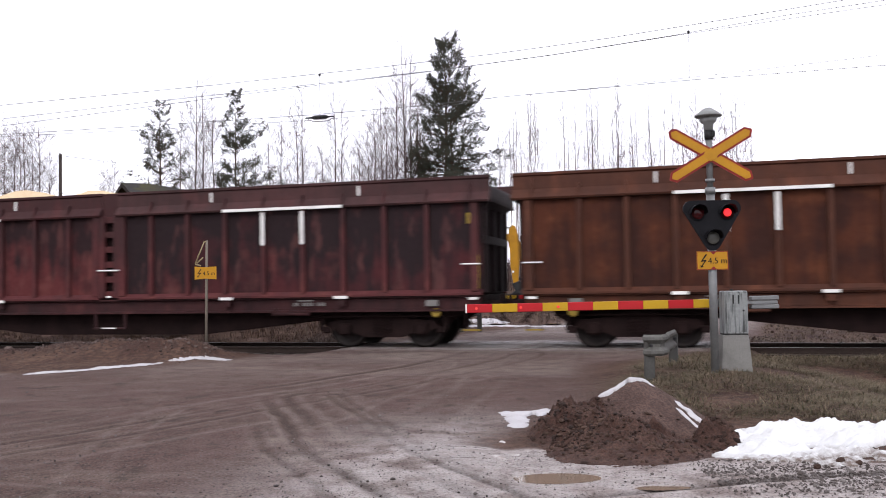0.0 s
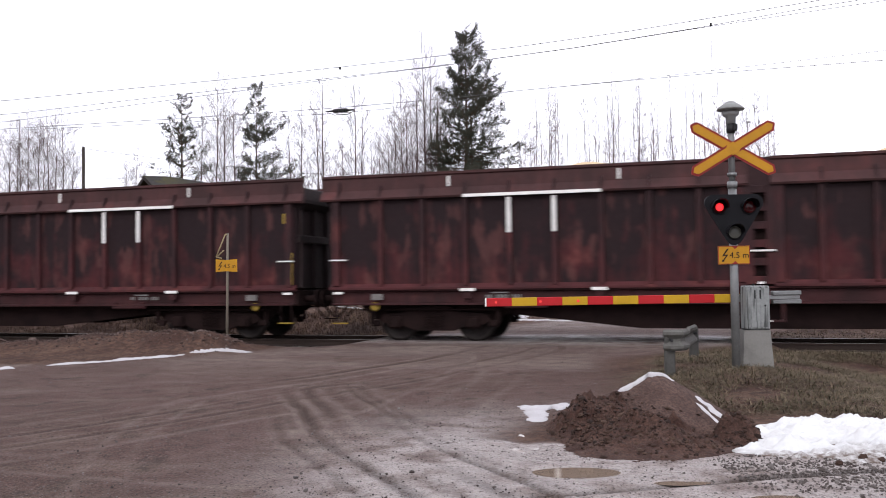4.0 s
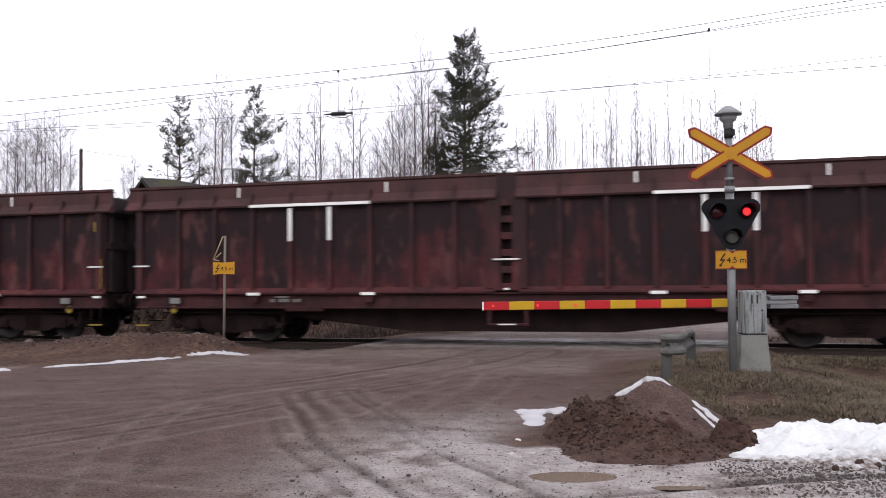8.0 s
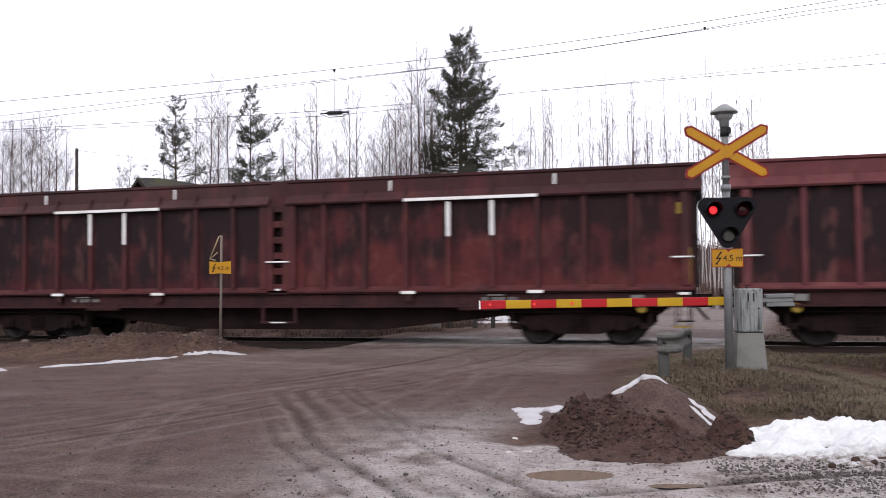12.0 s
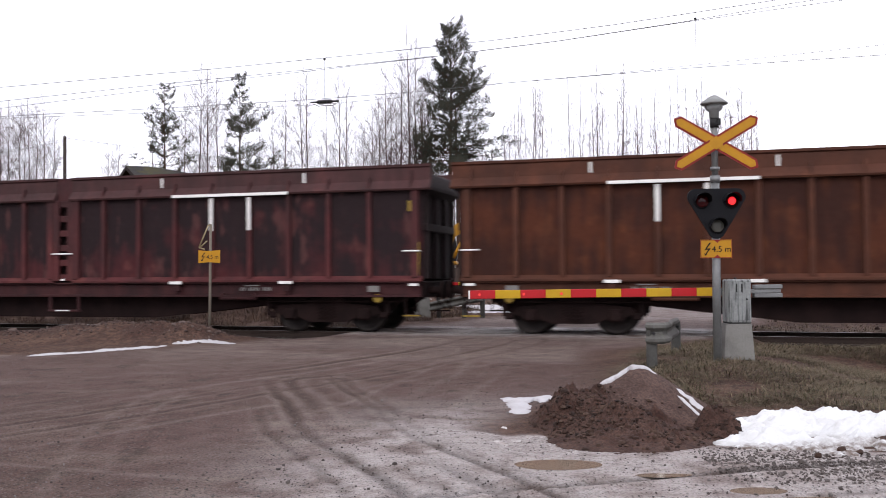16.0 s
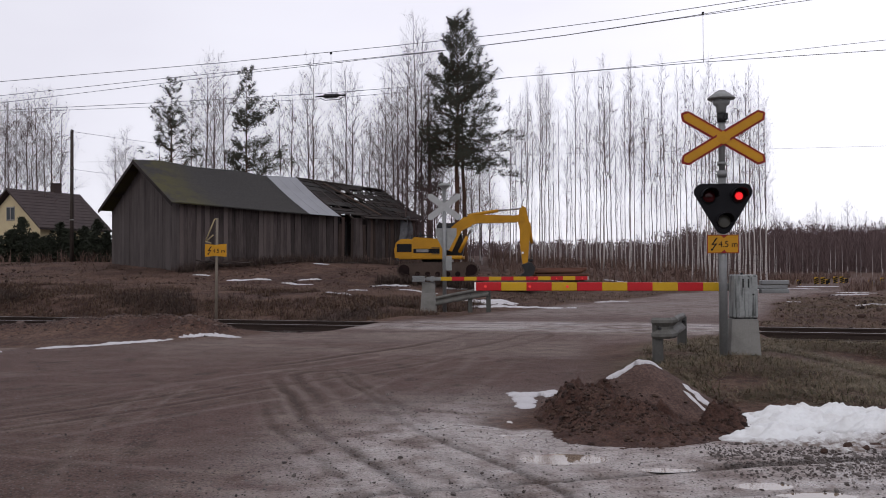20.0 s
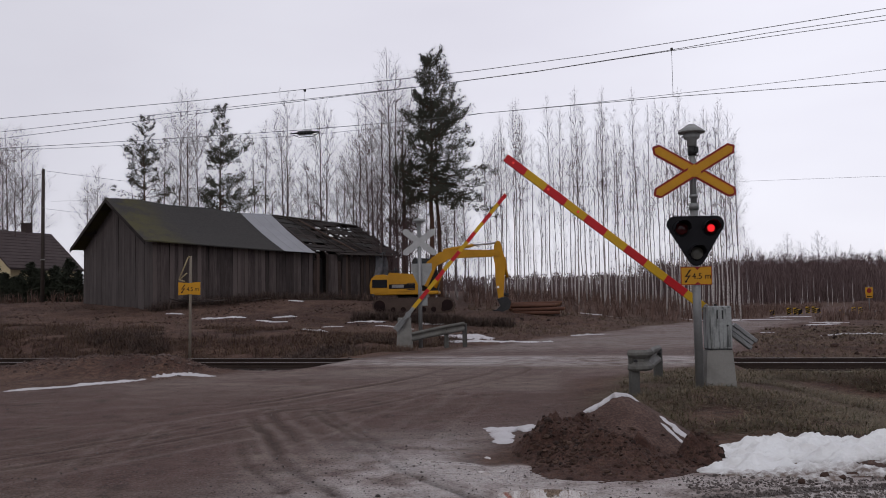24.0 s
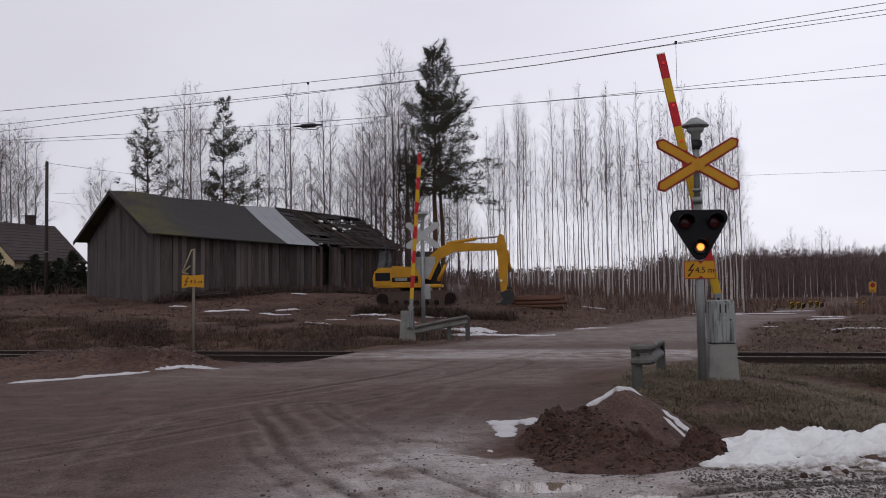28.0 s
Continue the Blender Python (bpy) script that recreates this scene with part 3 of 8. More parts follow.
def build_wagon():
    wagon = thing("freight_wagon", pose(0, 0, 0), "maroon high-sided wood-chip freight wagon with sooty panels", "freight wagon", "wagons of the goods train")
    # underframe: sills and cross members
    for sy in (-1, 1):
        part("side_sill", Shape().prism([(sy * 1.30, 0.90), (sy * 1.46, 0.90), (sy * 1.46, 0.94), (sy * 1.36, 0.96), (sy * 1.36, 1.22), (sy * 1.46, 1.24), (sy * 1.46, 1.28), (sy * 1.30, 1.28)], 0, -10.15, 10.15), FRAME, wagon)
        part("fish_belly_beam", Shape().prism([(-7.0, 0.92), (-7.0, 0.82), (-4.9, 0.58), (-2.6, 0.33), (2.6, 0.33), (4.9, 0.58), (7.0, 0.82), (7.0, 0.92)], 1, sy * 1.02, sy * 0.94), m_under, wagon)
        st = Shape()
        for x in (-0.45, 0.45):
            st.box((x, sy * 1.42, 0.72), (0.07, 0.05, 0.46), 0.01)
        st.box((0, sy * 1.42, 0.52), (0.97, 0.16, 0.05), 0.01)
        part("step", st, FRAME, wagon)
        part("step_marking", Shape().box((0, sy * 1.505, 0.525), (0.42, 0.012, 0.03), 0.003), m_white, wagon)
        for sx in (-1, 1):
            hb = Shape().tube((sx * 4.75, sy * 1.42, 0.86), (sx * 5.75, sy * 1.42, 0.86), 0.045, n=10)
            hb.box((sx * 4.8, sy * 1.4, 0.92), (0.12, 0.1, 0.16)).box((sx * 5.7, sy * 1.4, 0.92), (0.12, 0.1, 0.16))
            part("brake_lever", hb, FRAME, wagon)
            part("end_step", Shape().box((sx * 9.95, sy * 1.38, 0.45), (0.42, 0.2, 0.03)).box((sx * 9.8, sy * 1.45, 0.68), (0.03, 0.03, 0.46)).box((sx * 10.1, sy * 1.45, 0.68), (0.03, 0.03, 0.46)), m_under, wagon)
            part("tie_down_ring", Shape().lathe([(0.09, -0.02), (0.12, 0.0), (0.09, 0.02)], 12, (sx * 9.05, sy * 1.4, 0.86), 1), m_wyellow, wagon)
    part("floor_plate", Shape().box((0, 0, 1.30), (20.3, 2.7, 0.05)), m_under, wagon)
    for x in (-9.6, -7.0, -4.2, -1.4, 1.4, 4.2, 7.0, 9.6):
        part("cross_member", Shape().box((x, 0, 1.08), (0.18, 2.6, 0.34), 0.02), m_under, wagon)
    # brake gear under the middle
    part("air_reservoir", Shape().tube((1.5, -0.55, 0.62), (3.1, -0.55, 0.62), 0.2, n=12), m_under, wagon)
    part("brake_cylinder", Shape().tube((-2.6, 0.3, 0.66), (-1.7, 0.3, 0.66), 0.19, n=12), m_under, wagon)
    # two open-topped bodies
    for h in (-1, 1):
        hx = h * HALF
        x0, x1 = sorted((h * 0.30, h * 10.22))
        sh = Shape()
        for sy in (-1, 1):
            sh.prism([(sy * 1.36, 1.33), (sy * 1.41, 1.33), (sy * 1.41, 3.52), (sy * 1.36, 3.52)], 0, x0, x1)
        part("body", sh, PANEL, wagon)
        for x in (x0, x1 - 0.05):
            part("end_wall", Shape().prism([(-1.358, 1.33), (1.358, 1.33), (1.358, 3.95), (-1.358, 3.95)], 0, x, x + 0.05), m_end_shade, wagon)
        for sy in (-1, 1):
            lip = Shape()
            lx0, lx1 = sorted((h * 0.24, h * 10.44))
            lip.prism([(sy * 1.36, 3.50), (sy * 1.555, 3.50), (sy * 1.575, 3.545), (sy * 1.42, 3.75), (sy * 1.41, 4.05), (sy * 1.45, 4.08), (sy * 1.45, 4.14), (sy * 1.34, 4.14), (sy * 1.34, 3.7)], 0, lx0, lx1)
            part("top_rail", lip, FRAME, wagon)
            part("bottom_flange", Shape().prism([(sy * 1.38, 1.28), (sy * 1.52, 1.28), (sy * 1.52, 1.33), (sy * 1.41, 1.42), (sy * 1.38, 1.42)], 0, x0, x1), FRAME, wagon)
            for k in range(5):
                for e in (-1, 1):
                    off = e * (0.54 + 1.085 * k) if k < 4 else (4.98 * h if e == h else -4.66 * h)
                    w = 0.13 if k < 4 else 0.20
                    rib = Shape().prism([(hx + off - w / 2, sy * 1.40), (hx + off - w / 2 + 0.015, sy * 1.515), (hx + off + w / 2 - 0.015, sy * 1.515), (hx + off + w / 2, sy * 1.40)], 2, 1.38, 3.505)
                    part("rib", rib, FRAME, wagon)
                    if k < 4:
                        gus = Shape().prism([(sy * 1.40, 3.54), (sy * 1.572, 3.56), (sy * 1.475, 3.86), (sy * 1.40, 3.86)], 0, hx + off - 0.025, hx + off + 0.025)
                        part("gusset", gus, FRAME, wagon)
            part("white_top_bar", Shape().box((hx, sy * 1.574, 3.52), (3.30, 0.014, 0.075), 0.003), m_white, wagon)
            for e in (-1, 1):
                part("white_post_marking", Shape().box((hx + e * 0.54, sy * 1.519, 3.03), (0.098, 0.012, 0.84), 0.003), m_white, wagon)
                part("rail_marking", Shape().box((hx + e * 2.04, sy * 1.425, 3.90), (0.055, 0.03, 0.25), 0.004), m_white, wagon)
                br = Shape().box((hx + e * 1.57, sy * 1.53, 1.265), (0.36, 0.05, 0.075), 0.006)
                part("jacking_mark", br, m_white, wagon)
                part("jacking_bracket", Shape().box((hx + e * 1.57, sy * 1.48, 1.13), (0.2, 0.06, 0.16), 0.01), FRAME, wagon)
            let = Shape()
            for j in range(11):
                if j not in (2, 7):
                    let.box((hx + 0.7 * h - 0.4 + j * 0.08, sy * 1.463, 1.10), (0.05, 0.008, 0.085), 0.002)
            let.box((hx + 0.7 * h - 0.1, sy * 1.463, 1.19), (0.42, 0.008, 0.03), 0.002)
            part("unreadable_lettering", let, m_greyplate, wagon)
            part("small_plate", Shape().box((hx + 3.9 * h, sy * 1.472, 1.10), (0.30, 0.014, 0.15), 0.003), m_greyplate, wagon)
            part("corner_grab_bar", Shape().tube((h * 9.74, sy * 1.53, 2.02), (h * 10.2, sy * 1.53, 2.02), 0.02, n=8), m_white, wagon)
            part("corner_mark", Shape().box((h * 10.0, sy * 1.49, 1.2), (0.24, 0.02, 0.06), 0.004), m_white, wagon)
        for sy in (-1, 1):
            if h > 0:
                part("corner_hand_rail", Shape().pipe([(h * 10.12, sy * 1.47, 1.4), (h * 10.14, sy * 1.50, 1.46), (h * 10.14, sy * 1.50, 2.2), (h * 10.12, sy * 1.47, 2.26)], [0.018] * 4, 6), m_wyellow, wagon)
            part("step_edge", Shape().box((h * 9.95, sy * 1.49, 0.45), (0.42, 0.02, 0.035), 0.004), m_wyellow, wagon)
            part("end_gusset", Shape().prism([(sy * 1.40, 3.52), (sy * 1.57, 3.55), (sy * 1.46, 4.0), (sy * 1.40, 4.0)], 0, h * 9.93, h * 9.98), FRAME, wagon)
        if h > 0:
            part("yellow_patch", Shape().box((h * 9.94, -1.425, 3.12), (0.16, 0.03, 0.26), 0.01), m_wyellow, wagon)
        # end: posts, cross beams, ladder
        for y in (-1.2, -0.4, 0.4, 1.2):
            part("end_post", Shape().box((h * 10.26, y, 2.62), (0.10, 0.12, 2.56), 0.015), m_end_shade, wagon)
        part("end_beam", Shape().box((h * 10.25, 0, 2.6), (0.12, 2.7, 0.2), 0.02), m_end_shade, wagon)
        hood = [(h * 10.23, 3.36), (h * 10.30, 3.40), (h * 10.42, 3.52), (h * 10.435, 3.60), (h * 10.42, 3.88), (h * 10.38, 3.92), (h * 10.23, 3.92)]
        part("end_hood", Shape().prism(hood, 1, -1.33, 1.33), m_end_shade, wagon)
        part("headstock", Shape().box((h * 10.14, 0, 1.08), (0.2, 2.7, 0.4), 0.02), m_under, wagon)
        for y in (-0.92, 0.92):
            b = Shape().tube((h * 10.2, y, 1.06), (h * 10.58, y, 1.06), 0.09, n=12)
            b.tube((h * 10.58, y, 1.06), (h * 10.64, y, 1.06), 0.24, 0.23, n=18)
            part("buffer", b, m_under, wagon)
        c = Shape().box((h * 10.35, 0, 0.95), (0.5, 0.16, 0.2), 0.03)
        c.tube((h * 10.15, 0.3, 0.95), (h * 10.5, 0.32, 0.55), 0.025, n=6).tube((h * 10.15, -0.3, 0.95), (h * 10.5, -0.32, 0.55), 0.025, n=6)
        part("coupling", c, m_under, wagon)
        heap = Shape()
        n1, n2 = 26, 9
        vs, fs = [], []
        for i in range(n1 + 1):
            for j in range(n2 + 1):
                u, v = i / n1, j / n2
                x, y = x0 + 0.06 + (x1 - x0 - 0.12) * u, -1.33 + 2.66 * v
                z = 3.78 + 0.92 * (1 - (2 * v - 1) ** 2) * (0.4 + 0.6 * math.sin(math.pi * u) ** 0.5) * min(0.95, 0.62 + 1.0 * noise.noise(Vector((x * 0.42, y * 0.5, 3.0 + h))))
                vs.append((x, y, z + 0.03 * noise.noise(Vector((x * 4, y * 4, 1)))))
        for i in range(n1):
            for j in range(n2):
                a = i * (n2 + 1) + j
                fs.append((a, a + n2 + 1, a + n2 + 2, a + 1))
        heap.add(vs, fs, True)
        part("wood_chip_load", heap, m_chips, wagon, "pale yellow wood chips heaped over the edge")
    # middle ladder bay on both sides
    for sy in (-1, 1):
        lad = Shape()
        # near-black sheet across the recess, painted as the shade behind the rungs
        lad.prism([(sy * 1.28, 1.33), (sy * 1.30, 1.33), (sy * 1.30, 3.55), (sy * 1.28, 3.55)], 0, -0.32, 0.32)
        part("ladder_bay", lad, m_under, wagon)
        for x in (-0.235, 0.235):
            part("ladder_post", Shape().box((x, sy * 1.44, 2.42), (0.20, 0.12, 2.2), 0.015), FRAME, wagon)
        for z in (1.42, 1.82, 2.22, 2.62, 3.02, 3.42):
            part("rung", Shape().box((0, sy * 1.42, z), (0.40, 0.06, 0.17), 0.012), FRAME, wagon)
        part("grab_bar", Shape().tube((-0.32, sy * 1.53, 2.06), (0.32, sy * 1.53, 2.06), 0.022, n=8), m_white, wagon)
        part("ladder_top", Shape().prism([(sy * 1.30, 3.50), (sy * 1.40, 3.50), (sy * 1.40, 4.13), (sy * 1.30, 4.13)], 0, -0.24, 0.24), FRAME, wagon)
        part("small_mark", Shape().box((0, sy * 1.50, 1.36), (0.12, 0.02, 0.05), 0.003), m_white, wagon)
    # bogies
    for h in (-1, 1):
        bx = h * 7.6
        bog = Shape()
        for sy in (-1, 1):
            pts = [(bx - 1.45, 0.52), (bx - 1.35, 0.66), (bx - 0.6, 0.72), (bx - 0.35, 0.86), (bx + 0.35, 0.86), (bx + 0.6, 0.72), (bx + 1.35, 0.66), (bx + 1.45, 0.52), (bx + 1.2, 0.40), (bx + 0.85, 0.40), (bx + 0.5, 0.26), (bx - 0.5, 0.26), (bx - 0.85, 0.40), (bx - 1.2, 0.40)]
            bog.prism(pts, 1, sy * 1.12, sy * 0.98)
        bog.box((bx, 0, 0.6), (0.5, 2.1, 0.3), 0.04)
        bogie = part("bogie", bog, m_under, wagon)
        for sy in (-1, 1):
            part("bolster_skirt", Shape().prism([(bx - 2.05, 0.93), (bx - 1.95, 0.80), (bx - 1.55, 0.50), (bx - 1.2, 0.42), (bx + 1.2, 0.42), (bx + 1.55, 0.50), (bx + 1.95, 0.80), (bx + 2.05, 0.93)], 1, sy * 0.90, sy * 0.86), m_under, bogie)
            part("brake_rod", Shape().tube((bx - 1.9, sy * 1.22, 0.78), (bx + 1.9, sy * 1.22, 0.78), 0.022, n=6), m_under, bogie)
            for e in (-1.62, 1.62):
                part("brake_hanger", Shape().box((bx + e, sy * 1.15, 0.66), (0.10, 0.10, 0.46), 0.02).box((bx + e * 0.93, sy * 1.12, 0.44), (0.22, 0.12, 0.16), 0.03), m_under, bogie)
        for sy in (-1, 1):
            for e in (-0.16, 0.0, 0.16):
                sp = Shape().pipe([(bx + e + 0.06 * math.cos(k * 0.9), sy * 1.16 + 0.06 * math.sin(k * 0.9), 0.33 + k * 0.0115) for k in range(33)], [0.014] * 33, 4)
                part("spring", sp, m_under, bogie)
            for e in (-1.0, 1.0):
                part("axle_box", Shape().box((bx + e, sy * 1.12, 0.46), (0.34, 0.22, 0.30), 0.05).tube((bx + e, sy * 1.2, 0.46), (bx + e, sy * 1.27, 0.46), 0.11, n=12), m_under, bogie)
                part("brake_shoe", Shape().box((bx + e * 0.47, sy * 0.79, 0.48), (0.09, 0.1, 0.34), 0.02), m_under, bogie)
        for e in (-1.0, 1.0):
            ws = Shape()
            ws.tube((0, -0.85, 0), (0, 0.85, 0), 0.075, n=10)
            for sy in (-1, 1):
                prof = [(0.08, -0.07), (0.14, -0.075), (0.16, -0.02), (0.36, -0.015), (0.385, -0.055), (0.455, -0.055), (0.46, 0.06), (0.49, 0.07), (0.487, 0.09), (0.38, 0.085), (0.36, 0.03), (0.16, 0.03), (0.14, 0.08), (0.08, 0.08)]
                ws.lathe([(r, -sy * y) for r, y in prof][:: 1], 24, (0, sy * 0.84, 0), 1)
            for a in range(3):
                ws.box((0.26 * math.cos(a * 2.1), -0.83, 0.26 * math.sin(a * 2.1)), (0.05, 0.05, 0.05), 0.01)
            part("wheelset", ws, m_wheel, bogie, m=pose(bx + e, 0, 0.46))
    return wagon


# seen from the train's tail: paint of the rear and the front body, and how high each is loaded
STYLES = [("clean", "clean", 0, 0.72), ("dark", "dark", 0, 0), ("rust", "mauve", 0, 0), ("rust", "rust", 0, 0), ("mid", "mid", 0, 1), ("dark", "mid", 0, 0),
          ("dark", "dark", 0, 0), ("clean", "clean", 0, 0), ("dark", "dark", 0, 0), ("dark", "dark", 0, 0), ("mid", "mid", 0, 0), ("clean", "dark", 0, 0),
          ("dark", "dark", 0.9, 0), ("dark", "dark", 0.85, 0.85), ("dark", "red", 1, 0), ("dark", "mid", 1, 0), ("mid", "dark", 1, 0), ("rust", "rust", 0, 0)]
LABELS = {"clean": "dull clean maroon wood-chip freight wagon with white markings", "dark": "soot-blackened maroon wood-chip freight wagon with rust patches",
          "mid": "dirty red wood-chip freight wagon with worn paint", "rust": "orange-brown rusted wood-chip freight wagon", "mauve": "faded mauve wood-chip freight wagon"}
RIBS = {1: "mid", 5: "mid", 6: "clean", 10: "mid", 15: "mid", 16: "mid"}  # wagons whose frame is cleaner than their panels
wagons = []


def build_train():
    first = build_wagon()
    made = [first] + [copy_thing(first, pose(0, 0, 0)) for _ in STYLES[1:]]
    for k, (rear, front, r_load, f_load) in enumerate(STYLES):
        w = made[k]
        w["label"] = LABELS[rear if rear == front or rear == "rust" else "dark"]
        for o in w.children_recursive:
            if not o.data or not o.data.vertices:
                continue
            xs = o.data.vertices[0].co.x
            style = rear if xs < 0 else front
            slot = o.material_slots[0]
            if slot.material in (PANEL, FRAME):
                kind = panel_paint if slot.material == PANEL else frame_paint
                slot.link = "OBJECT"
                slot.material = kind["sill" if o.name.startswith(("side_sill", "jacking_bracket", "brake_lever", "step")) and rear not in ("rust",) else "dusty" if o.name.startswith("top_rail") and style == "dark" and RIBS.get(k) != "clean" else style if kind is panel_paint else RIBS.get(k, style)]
            if o.name.startswith("wood_chip_load"):
                full = r_load if xs < 0 else f_load
                o.matrix_basis = pose(0, 0, full - 1.0)
            if k in (0, 7) and o.name.startswith("white_post_marking"):
                o.matrix_basis = Matrix.Translation((0, 0, 1.72)) @ Matrix.Diagonal((1, 1, 0.52, 1))
        wagons.append(w)


build_train()


# ---------------------------------------------------------------- crossing gear
def lightning(sh, x, z, k, y):
    """Zig-zag bolt, k metres high."""
    pts = [(0.10, 1.0), (-0.28, 0.42), (0.02, 0.46), (-0.22, 0.12), (-0.30, 0.20), (-0.26, -0.02), (-0.06, 0.06), (-0.14, 0.10), (0.20, 0.56), (-0.10, 0.54), (0.24, 1.0)]
    sh.prism([(x + a * k, z + b * k) for a, b in pts], 1, y, y - 0.004)


def text_shape(word, size, material, parent, m):
    cu = bpy.data.curves.new("lettering", "FONT")
    cu.body, cu.size, cu.extrude, cu.align_x, cu.align_y = word, size, 0.002, "CENTER", "CENTER"
    tmp = bpy.data.objects.new("lettering", cu)
    me = bpy.data.meshes.new_from_object(tmp)
    me.materials.clear()
    me.materials.append(material)
    bpy.data.objects.remove(tmp)
    return part("lettering", me, None, parent, "", m)


m_lamp_glass = Nodes("dark_red_lens")
m_lamp_glass = m_lamp_glass.done((0.035, 0.004, 0.005), 0.15)
m_lens_clear = Nodes("grey_clear_lens").done((0.09, 0.09, 0.08), 0.12)


def glowing(name, color, strength):
    n = Nodes(name)
    n.bsdf.inputs["Emission Color"].default_value = (*color, 1)
    n.bsdf.inputs["Emission Strength"].default_value = strength
    return n.done((0.3, 0.05, 0.04), 0.4)


m_red_glow = glowing("lit_red_lamp", (1.0, 0.012, 0.02), 2.2)
m_white_glow = glowing("lit_warm_white_lamp", (1.0, 0.36, 0.06), 3.6)
m_red_rim, m_white_rim = glowing("red_reflector", (1.0, 0.012, 0.02), 0.5), glowing("warm_reflector", (1.0, 0.36, 0.06), 1.2)
flashers = {}


def cross_arm(sh, length, width, y0, y1, ang, c):
    e = width * 0.5
    pts = [(-length / 2, 0.12 * e), (-length / 2 + 0.8 * e, e), (length / 2 - 0.8 * e, e), (length / 2, 0.12 * e), (length / 2, -0.12 * e), (length / 2 - 0.8 * e, -e), (-length / 2 + 0.8 * e, -e), (-length / 2, -0.12 * e)]
    ca, sa = math.cos(radians(ang)), math.sin(radians(ang))
    sh.prism([(c[0] + a * ca - b * sa, c[1] + a * sa + b * ca) for a, b in pts], 1, y1, y0)


def signal_head(parent, z_top, back=False):
    """Triangular black flasher board: two red lamps above, one white below. Faces local -y."""
    head = Shape()
    n = []
    for cx, cz, r, a0, a1 in ((0.30, -0.12, 0.125, -20, 100), (-0.30, -0.12, 0.125, 80, 200), (0.0, -0.62, 0.125, 205, 335)):
        for i in range(7):
            a = radians(a0 + (a1 - a0) * i / 6)
            n.append((cx + r * math.cos(a), z_top + cz + r * math.sin(a)))
    head.prism(n, 1, -0.035, -0.075)
    board = part("flasher_board", head, m_black, parent)
    for nm, x, z in (("left", -0.215, -0.185), ("right", 0.215, -0.185), ("white", 0.0, -0.555)):
        hood = Shape()
        vs = []
        for i in range(10):
            a = radians(-5 + i * 21)
            ln = 0.16 + 0.08 * math.sin(a)
            for rr, yy in ((0.115, -0.07), (0.115, -0.07 - ln), (0.122, -0.07 - ln), (0.122, -0.07)):
                vs.append((x + math.cos(a) * rr, yy, z_top + z + math.sin(a) * rr))
        fs = [(k * 4 + e, k * 4 + (e + 1) % 4, k * 4 + 4 + (e + 1) % 4, k * 4 + 4 + e) for k in range(9) for e in range(4)]
        hood.add(vs, fs + [(3, 2, 1, 0), (36, 37, 38, 39)])
        part("hood", hood, m_black, board)
        ring = Shape().lathe([(0.098, 0.0), (0.115, 0.0), (0.115, 0.02), (0.098, 0.02)], 24, (x, -0.09, z_top + z), 1)
        part("lens_ring", ring, m_black, board)
        # the lamp insert turns in its bezel: a dull lens on one side, the burning bulb and reflector on the other
        ins = Shape().lathe([(0.001, -0.020), (0.05, -0.017), (0.09, -0.006), (0.094, 0.0), (0.062, 0.004), (0.060, 0.010), (0.048, 0.014), (0.001, 0.016)], 24, (0, 0, 0), 1)
        me = ins.mesh("lamp_insert", [m_lamp_glass if nm != "white" else m_lens_clear, m_red_glow if nm != "white" else m_white_glow, m_red_rim if nm != "white" else m_white_rim])
        for p in me.polygons:
            ctr = p.center
            if ctr.y > 0.006:
                p.material_index = 1 if math.hypot(ctr.x, ctr.z) < 0.046 else 2
        ob = part("lamp_insert", me, None, board, "", pose(x, -0.108, z_top + z))
        if not back:
            flashers[nm] = (ob, (x, -0.108, z_top + z))
    return board


